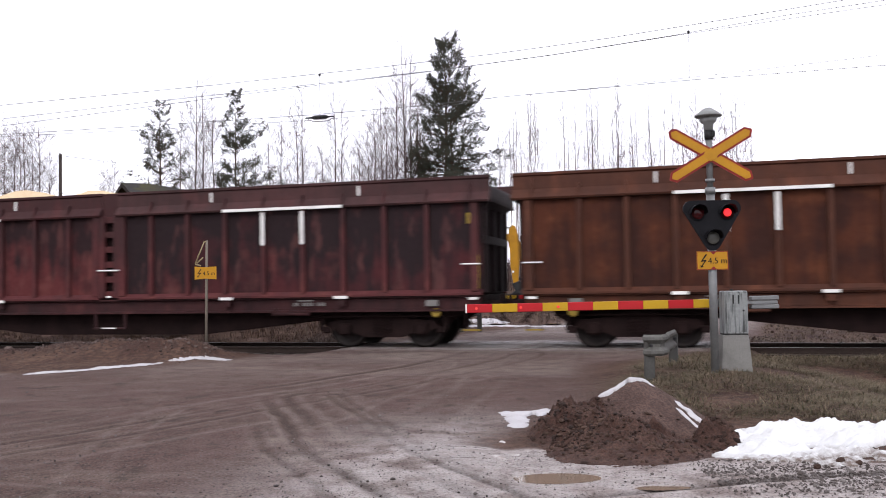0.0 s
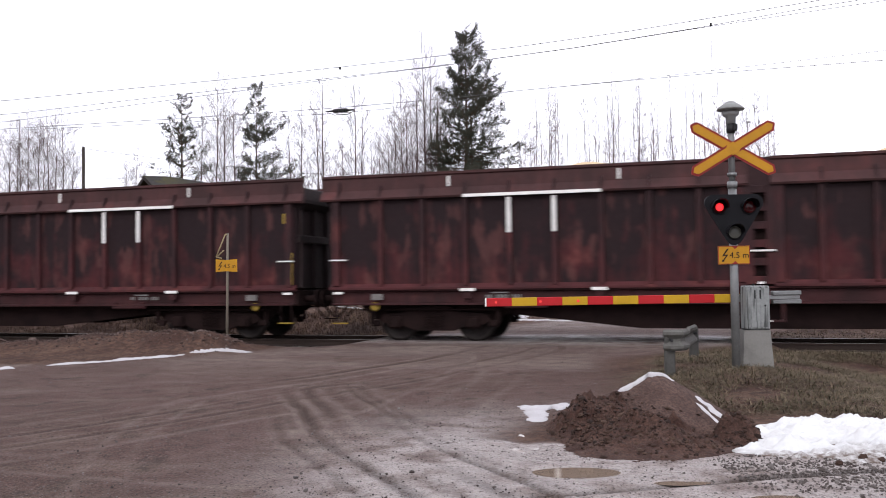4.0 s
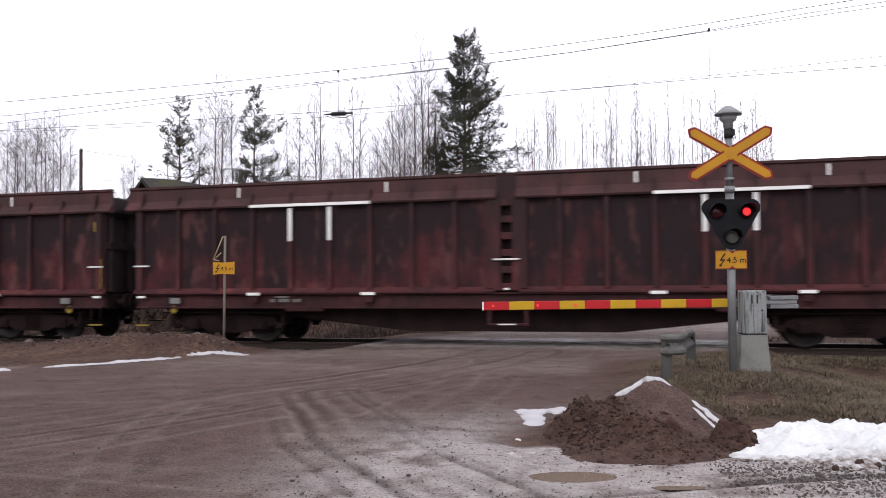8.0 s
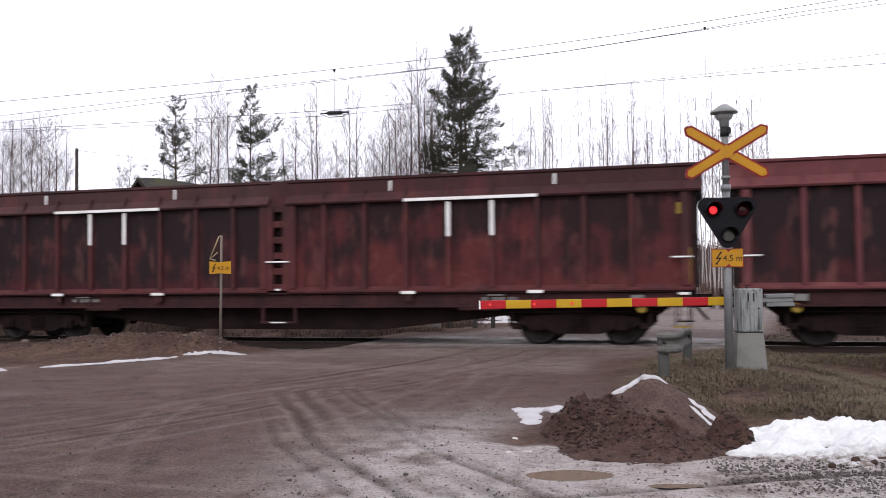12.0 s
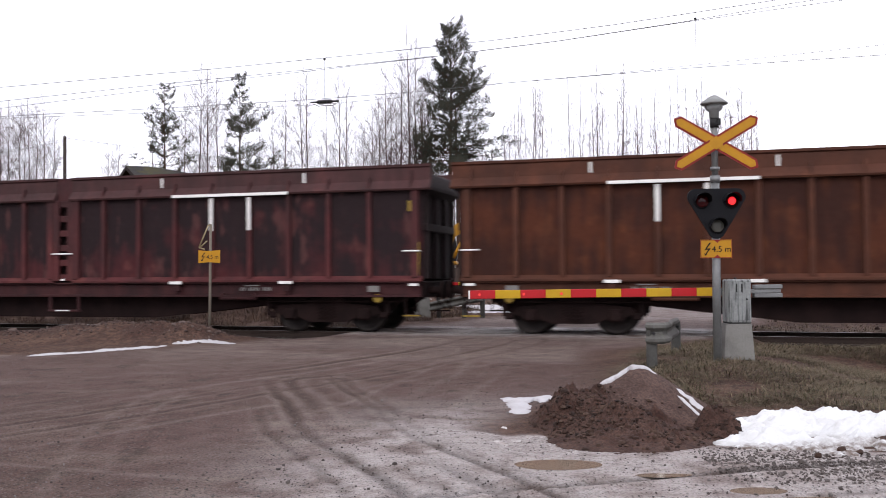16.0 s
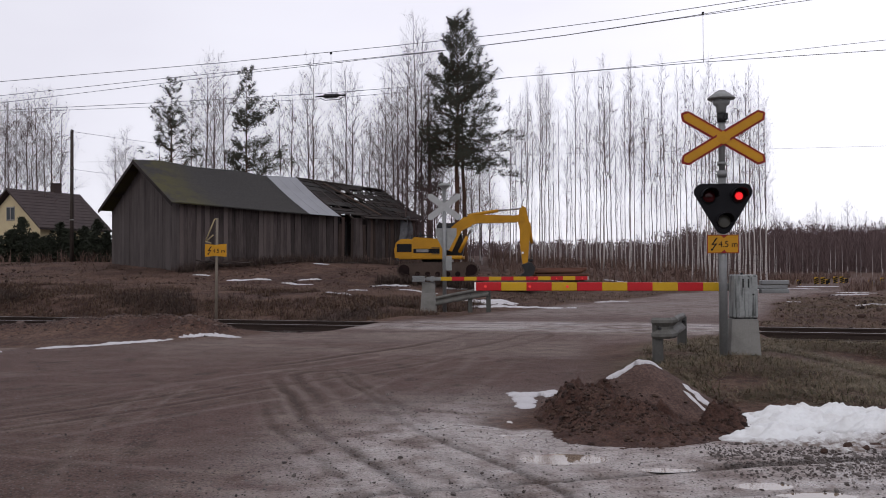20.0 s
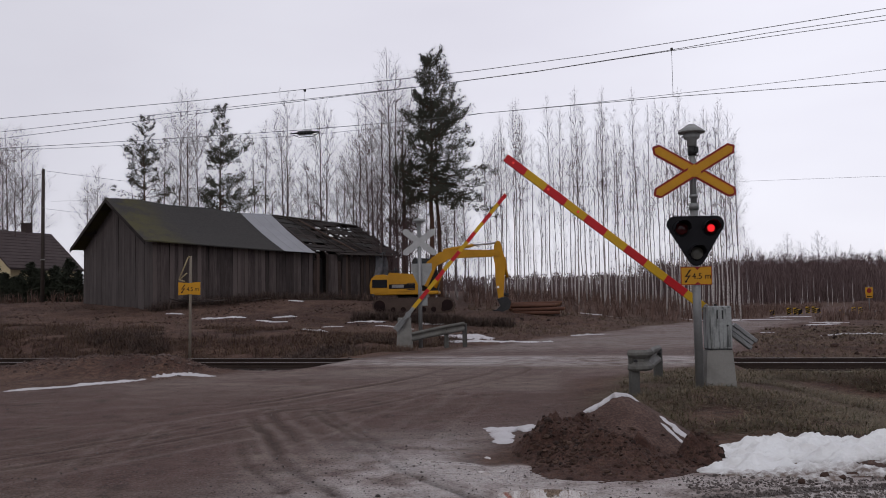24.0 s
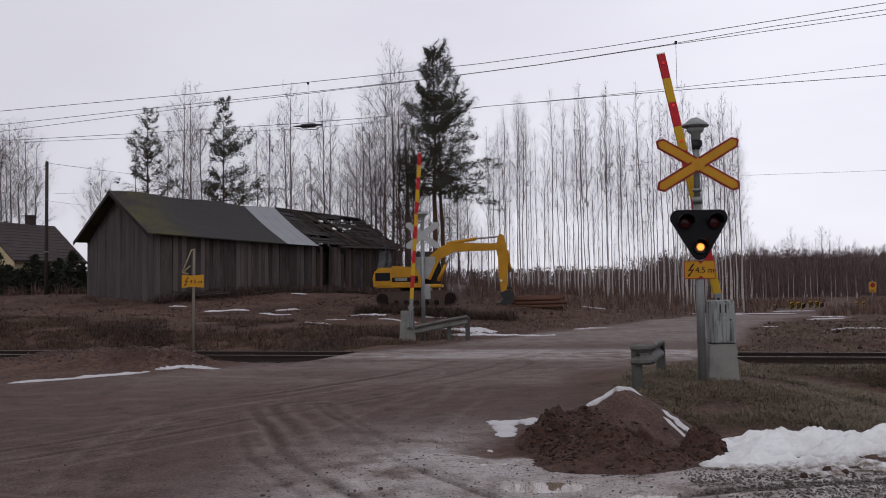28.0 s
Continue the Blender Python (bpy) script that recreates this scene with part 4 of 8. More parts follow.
def build_signal_post():
    p = (4.16, 13.5)
    z0 = 0.12
    post = thing("crossing_signal", pose(p[0], p[1], z0, 0, 0, -4), "grey level-crossing signal post with yellow cross and red flashing lamps", "signal post")
    part("pole", Shape().tube((0, 0, -0.3), (0, 0, 2.75), 0.062, n=16).tube((0, 0, 2.75), (0, 0, 3.72), 0.048, n=16), m_galv, post)
    part("pole_clamp", Shape().tube((0, 0, 2.70), (0, 0, 2.80), 0.075, n=16), m_galv, post)
    part("pole_clamp", Shape().tube((0, 0, 2.88), (0, 0, 2.93), 0.07, n=16), m_galv, post)
    bell = Shape().lathe([(0.05, 3.66), (0.07, 3.66), (0.075, 3.76), (0.11, 3.78), (0.13, 3.83), (0.11, 3.855), (0.10, 3.86), (0.200, 3.868), (0.205, 3.882), (0.13, 3.945), (0.075, 3.985), (0.05, 4.0), (0.001, 4.003)], 24)
    part("warning_bell", bell, m_greypaint, post, "grey bell under a round hood")
    part("bell_collar", Shape().tube((0, 0, 3.52), (0, 0, 3.66), 0.065, n=14).box((0.05, -0.06, 3.6), (0.06, 0.05, 0.1)), m_dark, post)
    zc = 3.28
    for ang in (31.0, -31.0):
        a = Shape()
        cross_arm(a, 1.42, 0.178, -0.090 - (0.012 if ang > 0 else 0), -0.078 - (0.012 if ang > 0 else 0), ang, (0, zc))
        arm = part("cross_arm", a, m_signred, post, "yellow cross arm with a red edge")
        b = Shape()
        cross_arm(b, 1.34, 0.118, -0.098 - (0.012 if ang > 0 else 0), -0.091 - (0.012 if ang > 0 else 0), ang, (0, zc))
        part("yellow_face", b, m_yellow, arm)
    sq = Shape().prism([(-0.09, zc - 0.05), (0, zc - 0.10), (0.09, zc - 0.05), (0.10, zc), (0.09, zc + 0.05), (0, zc + 0.10), (-0.09, zc + 0.05), (-0.10, zc)], 1, -0.109, -0.1115)
    part("cross_centre", sq, m_yellow, post)
    signal_head(post, 2.60)
    pl = part("height_sign", Shape().prism([(-0.245, 1.57), (-0.04, 1.57), (0, 1.61), (0.04, 1.57), (0.215, 1.57), (0.215, 1.845), (0.04, 1.845), (0, 1.80), (-0.04, 1.845), (-0.245, 1.845)], 1, -0.065, -0.08), m_yellow, post, "yellow overhead-wire height plate")
    bolt = Shape()
    lightning(bolt, -0.135, 1.61, 0.19, -0.0805)
    part("bolt_symbol", bolt, m_black, pl)
    text_shape("4.5 m", 0.125, m_black, pl, Matrix.Translation((0.06, -0.083, 1.70)) @ pose(0, 0, 0, 90, 0, 0))
    edge = Shape().box((-0.015, -0.081, 1.577), (0.455, 0.003, 0.010), 0.001).box((-0.015, -0.081, 1.838), (0.455, 0.003, 0.010), 0.001).box((-0.240, -0.081, 1.707), (0.010, 0.003, 0.27), 0.001).box((0.210, -0.081, 1.707), (0.010, 0.003, 0.27), 0.001)
    edge.prism([(-0.045, 1.835), (0.045, 1.835), (0.0, 1.795)], 1, -0.0805, -0.083).prism([(-0.045, 1.58), (0.045, 1.58), (0.0, 1.62)], 1, -0.0805, -0.083)
    part("sign_border", edge, m_signred, pl)


build_signal_post()


def build_barrier(m, length, stripes, k, label, swap):
    """Drive cabinet on a concrete foot with a striped boom along local +x of its pivot. The boom is keyed in motions()."""
    cab = thing("crossing_barrier", m, label, "road barrier", "barriers of the level crossing")
    z = 0.0
    foot = Shape()
    vs = [(-0.255, -0.18, z - 0.3), (0.255, -0.18, z - 0.3), (0.255, 0.18, z - 0.3), (-0.255, 0.18, z - 0.3), (-0.195, -0.15, z + 0.58), (0.195, -0.15, z + 0.58), (0.195, 0.15, z + 0.58), (-0.195, 0.15, z + 0.58)]
    foot.add([(a * k, b * k, c * k) for a, b, c in vs], [(3, 2, 1, 0), (4, 5, 6, 7), (0, 1, 5, 4), (1, 2, 6, 5), (2, 3, 7, 6), (3, 0, 4, 7)])
    part("concrete_foot", foot, m_concrete, cab)
    if not swap:
        body = part("cabinet", Shape().box((0.02, 0, z + 0.92), (0.355, 0.30, 0.66), 0.02), m_cabinet, cab)
        part("cabinet_base", Shape().box((0.02, 0, z + 0.595), (0.34, 0.27, 0.03), 0.005), m_dark, body)
        part("cabinet_door", Shape().box((0.02, -0.153, z + 0.92), (0.30, 0.012, 0.58), 0.004), m_cabinet, body)
        part("lock", Shape().tube((0.12, -0.155, z + 0.95), (0.12, -0.175, z + 0.95), 0.014, n=8), m_dark, body)
        part("lid_bolt", Shape().tube((0.0, 0, z + 1.25), (0.0, 0, z + 1.28), 0.02, n=8), m_dark, body)
        for x in (-0.03, 0.05):
            part("vent_slot", Shape().box((x, -0.161, z + 1.12), (0.022, 0.004, 0.13), 0.001), m_dark, body)
    else:
        part("cabinet", Shape().box((0, 0, z + 0.88), (0.46, 0.34, 0.40), 0.02), m_concrete, cab)
    boom = part("boom", Shape().box((0.05, 0, 0), (0.5, 0.075, 0.12), 0.01), m_galv, cab, "red and yellow striped boom with a white tip")
    w = (length - 0.25) / stripes
    for i in range(stripes):
        x = 0.25 + w * (i + 0.5)
        part("stripe", Shape().box((x, 0, 0), (w, 0.045, 0.130), 0.006), m_armred if (stripes - 1 - i) % 2 == 0 else m_armyellow, boom)
    part("end_cap", Shape().box((length + 0.012, 0, 0), (0.024, 0.05, 0.132), 0.004), m_white, boom)
    for x in (length * 0.66, length * 0.80, length * 0.965):
        part("boom_lamp", Shape().tube((x, -0.04, 0.0), (x, 0.04, 0.0), 0.022, n=12), m_red_rim, boom, "small lit red lamp")
    for cw in (Shape().box((-0.42, -0.02, 0), (0.50, 0.10, 0.06), 0.008), Shape().box((-0.47, -0.02, 0.067), (0.44, 0.12, 0.066), 0.01), Shape().box((-0.47, -0.02, -0.067), (0.44, 0.12, 0.066), 0.01)):
        part("counterweight", cw, m_galv, boom)
    part("pivot_hub", Shape().tube((0, -0.05, 0), (0, 0.16, 0), 0.10, n=16), m_galv, boom)
    return boom


NEAR_FOOT, FAR_FOOT = Vector((4.55, 13.85, 0.12)), Vector((-0.50, 31.25, -0.12))
NEAR_PIVOT, FAR_PIVOT = Vector((4.67, 14.1, 1.178)) - NEAR_FOOT, Vector((-0.37, 31.0, 1.07)) - FAR_FOOT
boom_near = build_barrier(Matrix.Translation(NEAR_FOOT), 4.16, 10, 1.0, "striped road barrier with a streaked grey drive cabinet", False)
boom_far = build_barrier(Matrix.Translation(FAR_FOOT), 5.3, 12, 1.22, "striped road barrier beyond the track on a concrete foot", True)


m_galv_dull = worn("weathered_guard_rail", (0.22, 0.215, 0.20), (0.08, 0.075, 0.065), 0.65, 3.0, 0.7)


m_railpost = worn("weathered_rail_post", (0.13, 0.128, 0.12), (0.06, 0.056, 0.05), 0.6, 3.0, 0.8)


def guard_rail(name, pts, drops, label):
    g = thing(name, pose(0, 0, 0), label, "guard rail", "road guard rails")
    prof = [(0.0, 0.155), (0.035, 0.12), (0.035, 0.08), (-0.03, 0.02), (-0.03, -0.02), (0.035, -0.08), (0.035, -0.12), (0.0, -0.155), (-0.012, -0.15), (0.02, -0.12), (0.02, -0.08), (-0.045, -0.02), (-0.045, 0.02), (0.02, 0.08), (0.02, 0.12), (-0.012, 0.15)]
    sh = Shape()
    rows = []
    for i, p in enumerate(pts):
        p = Vector(p)
        a, b = Vector(pts[max(0, i - 1)]), Vector(pts[min(len(pts) - 1, i + 1)])
        d = (b - a).normalized()
        nrm = Vector((d.y, -d.x, 0)).normalized()
        rows.append([p + nrm * u + Vector((0, 0, v)) for u, v in prof])
    n = len(prof)
    vs = [v for r in rows for v in r]
    fs = [(k * n + i, k * n + (i + 1) % n, (k + 1) * n + (i + 1) % n, (k + 1) * n + i) for k in range(len(rows) - 1) for i in range(n)]
    fs += [tuple(range(n)), tuple(reversed(range(len(vs) - n, len(vs))))]
    sh.add(vs, fs)
    part("beam", sh, m_galv_dull, g)
    for i in drops:
        x, y, z = pts[i]
        part("post", Shape().box((x, y + 0.10, z - 0.32), (0.15, 0.10, 0.84), 0.03), m_railpost, g)
        part("beam_bolt", Shape().tube((x, y - 0.06, z), (x, y + 0.06, z), 0.02, n=8), m_dark, g)
    return g


guard_rail("guard_rail", [(3.06, 13.30, 0.60), (3.14, 13.22, 0.60), (3.30, 13.24, 0.60), (3.42, 13.40, 0.60), (3.56, 13.9, 0.60), (3.80, 14.6, 0.58), (4.12, 15.6, 0.55)], [1, 6], "bent galvanised guard rail at the road edge by the crossing")
guard_rail("guard_rail", [(-0.25, 30.6, 0.32), (0.3, 30.4, 0.44), (0.9, 30.2, 0.56), (1.5, 30.0, 0.66)], [2, 3], "tilted galvanised guard rail beyond the crossing")


m_crossback = worn("pale_cross_back", (0.60, 0.61, 0.61), (0.40, 0.40, 0.40), 0.4, 4.0, 0.6)


def build_far_signal():
    post = thing("crossing_signal", pose(0.05, 31.1, -0.15), "grey back of the far level-crossing signal with cross", "signal post")
    part("pole", Shape().tube((0, 0, -0.3), (0, 0, 4.3), 0.07, n=12), m_galv, post)
    part("warning_bell", Shape().lathe([(0.06, 4.2), (0.09, 4.3), (0.13, 4.36), (0.24, 4.40), (0.18, 4.47), (0.001, 4.52)], 18), m_greypaint, post)
    for ang in (37, -37):
        a = Shape()
        cross_arm(a, 1.40, 0.215, -0.085, -0.073, ang, (0, 3.68)) if ang > 0 else cross_arm(a, 1.40, 0.215, -0.070, -0.058, ang, (0, 3.68))
        part("cross_arm", a, m_crossback, post)
    b = Shape().prism([(-0.30, 2.95), (0.42, 2.95), (0.42, 2.72), (0.16, 2.2), (-0.05, 2.2), (-0.30, 2.72)], 1, 0.03, 0.09)
    part("flasher_board", b, m_greypaint, post, "light grey back of the lamp board")
    part("relay_box", Shape().box((0.12, 0.02, 1.75), (0.26, 0.14, 0.5), 0.015), m_greypaint, post)


build_far_signal()


def build_left_sign():
    sgn = thing("height_sign_post", pose(-5.50, 22.0, 0.15), "weathered pole with a yellow overhead-wire height plate", "sign post")
    part("pole", Shape().tube((0.0, 0, -0.3), (0.03, 0, 2.55), 0.035, 0.03, n=10), worn("weathered_pole_wood", (0.30, 0.26, 0.21), (0.17, 0.14, 0.11), 0.5, 2.0, 0.85), sgn)
    pl = part("height_plate", Shape().prism([(-0.25, 1.61), (0.0, 1.63), (0.27, 1.61), (0.27, 1.92), (0.0, 1.90), (-0.25, 1.92)], 1, -0.045, -0.06), m_yellow, sgn)
    b = Shape()
    lightning(b, -0.13, 1.66, 0.20, -0.061)
    part("bolt_symbol", b, m_black, pl)
    text_shape("4.5 m", 0.13, m_black, pl, Matrix.Translation((0.09, -0.063, 1.75)) @ pose(0, 0, 0, 90, 0, 0))
    br = Shape().tube((-0.24, -0.05, 1.98), (-0.02, -0.04, 2.52), 0.018, n=6).tube((-0.24, -0.05, 1.98), (-0.10, -0.05, 1.94), 0.018, n=6).tube((-0.02, -0.04, 2.52), (0.03, -0.01, 2.52), 0.018, n=6).tube((-0.2, -0.05, 2.0), (-0.05, -0.05, 2.14), 0.016, n=6)
    part("bracket", br, worn("weathered_bracket_paint", (0.52, 0.42, 0.24), (0.30, 0.23, 0.14), 0.5, 5.0, 0.7), sgn, "bent faded yellow bracket")


build_left_sign()


# ---------------------------------------------------------------- overhead line
def wire(name, pts, r, label, group):
    sh = Shape()
    for a, b in zip(pts, pts[1:]):
        sh.tube(a, b, r * 0.8, n=5, caps=False)
    return solid(name, sh, m_wire, pose(0, 0, 0), label, "overhead wire", group, "structure")


def along(rows, q=0.8):
    return [at(s, q, z) for s, z in rows]


wire("messenger_wire", along([(-60, 7.9), (-30, 7.3), (-0.8, 7.12), (6.8, 7.20), (11.8, 7.31), (14.8, 7.40), (17.7, 7.55), (20.8, 7.78), (30, 8.5), (45, 9.2)]), 0.011, "thin grey messenger wire of the overhead line", "overhead line")
wire("messenger_wire", along([(-60, 7.6), (-30, 6.9), (-0.8, 6.72), (5.0, 6.90), (10.2, 7.03), (13.1, 7.12), (16.3, 7.28), (19.4, 7.52), (21.8, 7.75), (30, 8.3), (45, 9.0)], 0.9), 0.010, "thin grey messenger wire of the overhead line", "overhead line")
wire("messenger_wire", along([(-60, 7.0), (-30, 6.5), (-0.8, 6.45), (7.5, 6.84), (13.1, 7.06), (16.3, 7.22), (19.4, 7.45), (22.5, 7.65), (30, 8.1), (45, 8.8)], 0.7), 0.0095, "thin grey messenger wire of the overhead line", "overhead line")
wire("contact_wire", along([(-420, 6.25), (-0.8, 6.25), (5, 6.19), (9.6, 6.17), (13.1, 6.21), (14.8, 6.28), (19.6, 6.36), (23.6, 6.37), (200, 6.37)]), 0.010, "copper contact wire over the track", "overhead line")
wire("contact_wire", along([(-0.8, 6.22), (5, 6.10), (10.0, 6.05), (13.1, 6.14), (14.8, 6.31), (17.4, 6.37), (19.7, 6.46), (21.6, 6.54), (23.6, 6.63), (40, 7.6)], 0.95), 0.0075, "second contact wire rising at the overlap", "overhead line")
for s, z0, z1 in ((10.0, 6.10, 7.24), (19.6, 6.38, 7.53)):
    wire("dropper_wire", [at(s, 0.8, z0), at(s, 0.8, z1)], 0.007, "thin dropper wire holding the contact wire", "overhead line")
    solid("wire_clamp", Shape().box((0, 0, 0), (0.06, 0.05, 0.07), 0.01), m_dark, here(s, 0.8, z1), "small dark wire clamp on the overhead line", "wire clamp", "overhead line clamps")
ins = thing("section_insulator", here(10.0, 0.8, 6.09), "dark section insulator hanging in the contact wire", "insulator")
part("rod", Shape().lathe([(0.018, -0.42), (0.026, -0.24), (0.055, -0.19), (0.055, 0.19), (0.026, 0.24), (0.018, 0.42)], 10, (0, 0, 0), 0), m_dark, ins)
for x in (-0.15, -0.05, 0.05, 0.15):
    part("shed", Shape().lathe([(0.05, x - 0.03), (0.072, x), (0.05, x + 0.03)], 12, (0, 0, 0), 0), m_dark, ins)
part("guide", Shape().pipe([(-0.36, 0.05, -0.03), (-0.2, 0.05, -0.10), (0.2, 0.05, -0.10), (0.36, 0.05, -0.03)], [0.012] * 4, 6), m_dark, ins)

m_polewood = worn("tarred_pole_wood", (0.085, 0.066, 0.056), (0.04, 0.03, 0.027), 0.6, 1.5, 0.85)
pole = thing("utility_pole", pose(-24.53, 60, 2.0), "tall weathered wooden utility pole", "utility pole")
part("shaft", Shape().tube((0, 0, -0.3), (0, 0, 8.6), 0.13, 0.10, n=12), m_polewood, pole)
part("insulator_cap", Shape().tube((0.0, -0.12, 8.45), (0.0, -0.12, 8.62), 0.04, n=8), m_greyplate, pole)
for z in (2.6, 6.0):
    part("pole_band", Shape().tube((0, 0, z), (0, 0, z + 0.08), 0.135, n=12), m_greyplate, pole)


def sag(a, b, drop, n=10):
    a, b = Vector(a), Vector(b)
    return [a.lerp(b, i / n) - Vector((0, 0, drop * 4 * (i / n) * (1 - i / n))) for i in range(n + 1)]


wire("power_cable", sag((-24.53, 60, 10.5), (8, 110, 13.5), 0.9), 0.018, "black power cable from the wooden pole", "farm power lines")
wire("power_cable", sag((-24.53, 60, 8.0), (6, 110, 9.0), 0.7), 0.014, "black power cable from the wooden pole", "farm power lines")
wire("power_cable", sag((-24.53, 60, 10.3), (-45, 56, 7.0), 0.5), 0.016, "black power cable from the wooden pole", "farm power lines")
wire("power_cable", sag((-24.53, 60, 8.9), (-48, 62, 7.6), 0.4), 0.014, "black power cable from the wooden pole", "farm power lines")
wire("power_cable", sag((-30, 75, 10.2), (85, 75, 12.6), 0.35, 16), 0.014, "thin power line behind the birches", "farm power lines")


# ---------------------------------------------------------------- old barn
def plank_wood(name, base, dark, uneven=1.0):
    n = Nodes(name)
    base, dark = toned(base), toned(dark)
    grain = n.noise(6, 5, 0.65, (6, 6, 0.25), spread=17)
    stain = n.noise(0.9, 4, 0.6, (1, 1, 0.35), spread=29)
    info = n.node("ObjectInfo").outputs["Random"]
    c = n.mix(n.ramp(grain, [(0.3, 0.0), (0.7, 1.0)]), dark, base)
    c = n.mix(n.ramp(stain, [(0.42, 0.0), (0.66, 0.7)]), c, tuple(v * 0.55 for v in dark))
    c = n.mix(n.ramp(info, [(0.45, 0.0), (1.0, 0.7 * uneven)]), c, tuple(v * 1.3 for v in base))
    c = n.mix(n.ramp(info, [(0.0, 0.6 * uneven), (0.35, 0.0)]), c, tuple(v * 0.7 for v in dark))
    return n.done(c, 0.88, 0.0, grain, 0.5, 0.012)


m_barnwood = plank_wood("silvered_barn_planks", (0.150, 0.120, 0.112), (0.046, 0.035, 0.033))
m_gablewood = plank_wood("grey_gable_planks", (0.128, 0.108, 0.106), (0.082, 0.067, 0.065), 0.35)
m_newwood = plank_wood("brown_barn_planks", (0.105, 0.072, 0.058), (0.040, 0.026, 0.022))
m_felt = Nodes("mossy_roof_felt")
moss = m_felt.noise(0.8, 5, 0.65)
feltn = m_felt.noise(9, 4, 0.6)
felt_c = m_felt.mix(m_felt.ramp(feltn, [(0.3, 0.0), (0.75, 1.0)]), (0.022, 0.021, 0.020), (0.040, 0.037, 0.035))
felt_c = m_felt.mix(m_felt.math("MULTIPLY", m_felt.ramp(moss, [(0.38, 0.0), (0.56, 0.95)]), m_felt.attr("moss")), felt_c, (0.052, 0.047, 0.019))
m_felt = m_felt.done(felt_c, 0.9, 0.0, feltn, 0.4, 0.02)
m_tin = worn("dull_zinc_roof_sheet", (0.42, 0.43, 0.46), (0.28, 0.28, 0.30), 0.35, 1.2, 0.6, 0.2)
m_rafter = plank_wood("old_rafter_wood", (0.058, 0.046, 0.041), (0.022, 0.017, 0.016))
# near-black for the sheets that stand in for shade inside the barn
m_barn_shade = worn("barn_inside_shade", (0.02, 0.017, 0.016), (0.01, 0.01, 0.01), 0.4, 1.0, 0.95)

BL, BW = 18.4, 8.2


def barn_sag(x):
    """Drop of the eave and of the ridge along the length."""
    u = x / BL
    return -0.34 * math.sin(min(1, u * 1.25) * math.pi / 2) - 0.08 * u, -0.32 * math.sin(u * math.pi * 0.62) - 0.42 * u ** 2


def roof_point(x, v, side):
    """v 0 at the eave, 1 at the ridge; side -1 towards the road, +1 behind."""
    e, r = barn_sag(max(0, min(BL, x)))
    y_e, y_r = (-0.45, BW / 2) if side < 0 else (BW + 0.45, BW / 2)
    z_e, z_r = 3.32 + e, 6.05 + r
    return Vector((x, y_e + (y_r - y_e) * v, z_e + (z_r - z_e) * v + 0.05 * math.sin(x * 1.3) * v - 0.12 * math.sin(math.pi * v)))


def roof_sheet(name, x0, x1, side, v0, v1, thick, mat, parent, lift=0.0, nx=14, nv=6, label=""):
    sh, top, bot = Shape(), [], []
    for i in range(nx + 1):
        for j in range(nv + 1):
            p = roof_point(x0 + (x1 - x0) * i / nx, v0 + (v1 - v0) * j / nv, side) + Vector((0, 0, lift))
            top.append(p)
            bot.append(p - Vector((0, 0, thick)))
    fs, n = [], len(top)
    w = nv + 1
    for i in range(nx):
        for j in range(nv):
            a = i * w + j
            q = (a, a + w, a + w + 1, a + 1)
            fs += [q if side < 0 else q[::-1], tuple(k + n for k in (q[::-1] if side < 0 else q))]
    rim = [i * w for i in range(nx + 1)] + [nx * w + j for j in range(1, w)] + [i * w + nv for i in range(nx - 1, -1, -1)] + [j for j in range(nv - 1, 0, -1)]
    for a, b in zip(rim, rim[1:] + rim[:1]):
        q = (a, a + n, b + n, b)
        fs.append(q if side < 0 else q[::-1])
    sh.add(top + bot, fs)
    ob = part(name, sh, mat, parent, label)
    if mat is m_felt:
        at_ = ob.data.attributes.new("moss", "FLOAT", "POINT")
        at_.data.foreach_set("value", [max(0.0, min(1.0, (2.6 - v.co.x) / 2.2)) for v in ob.data.vertices])
    return ob


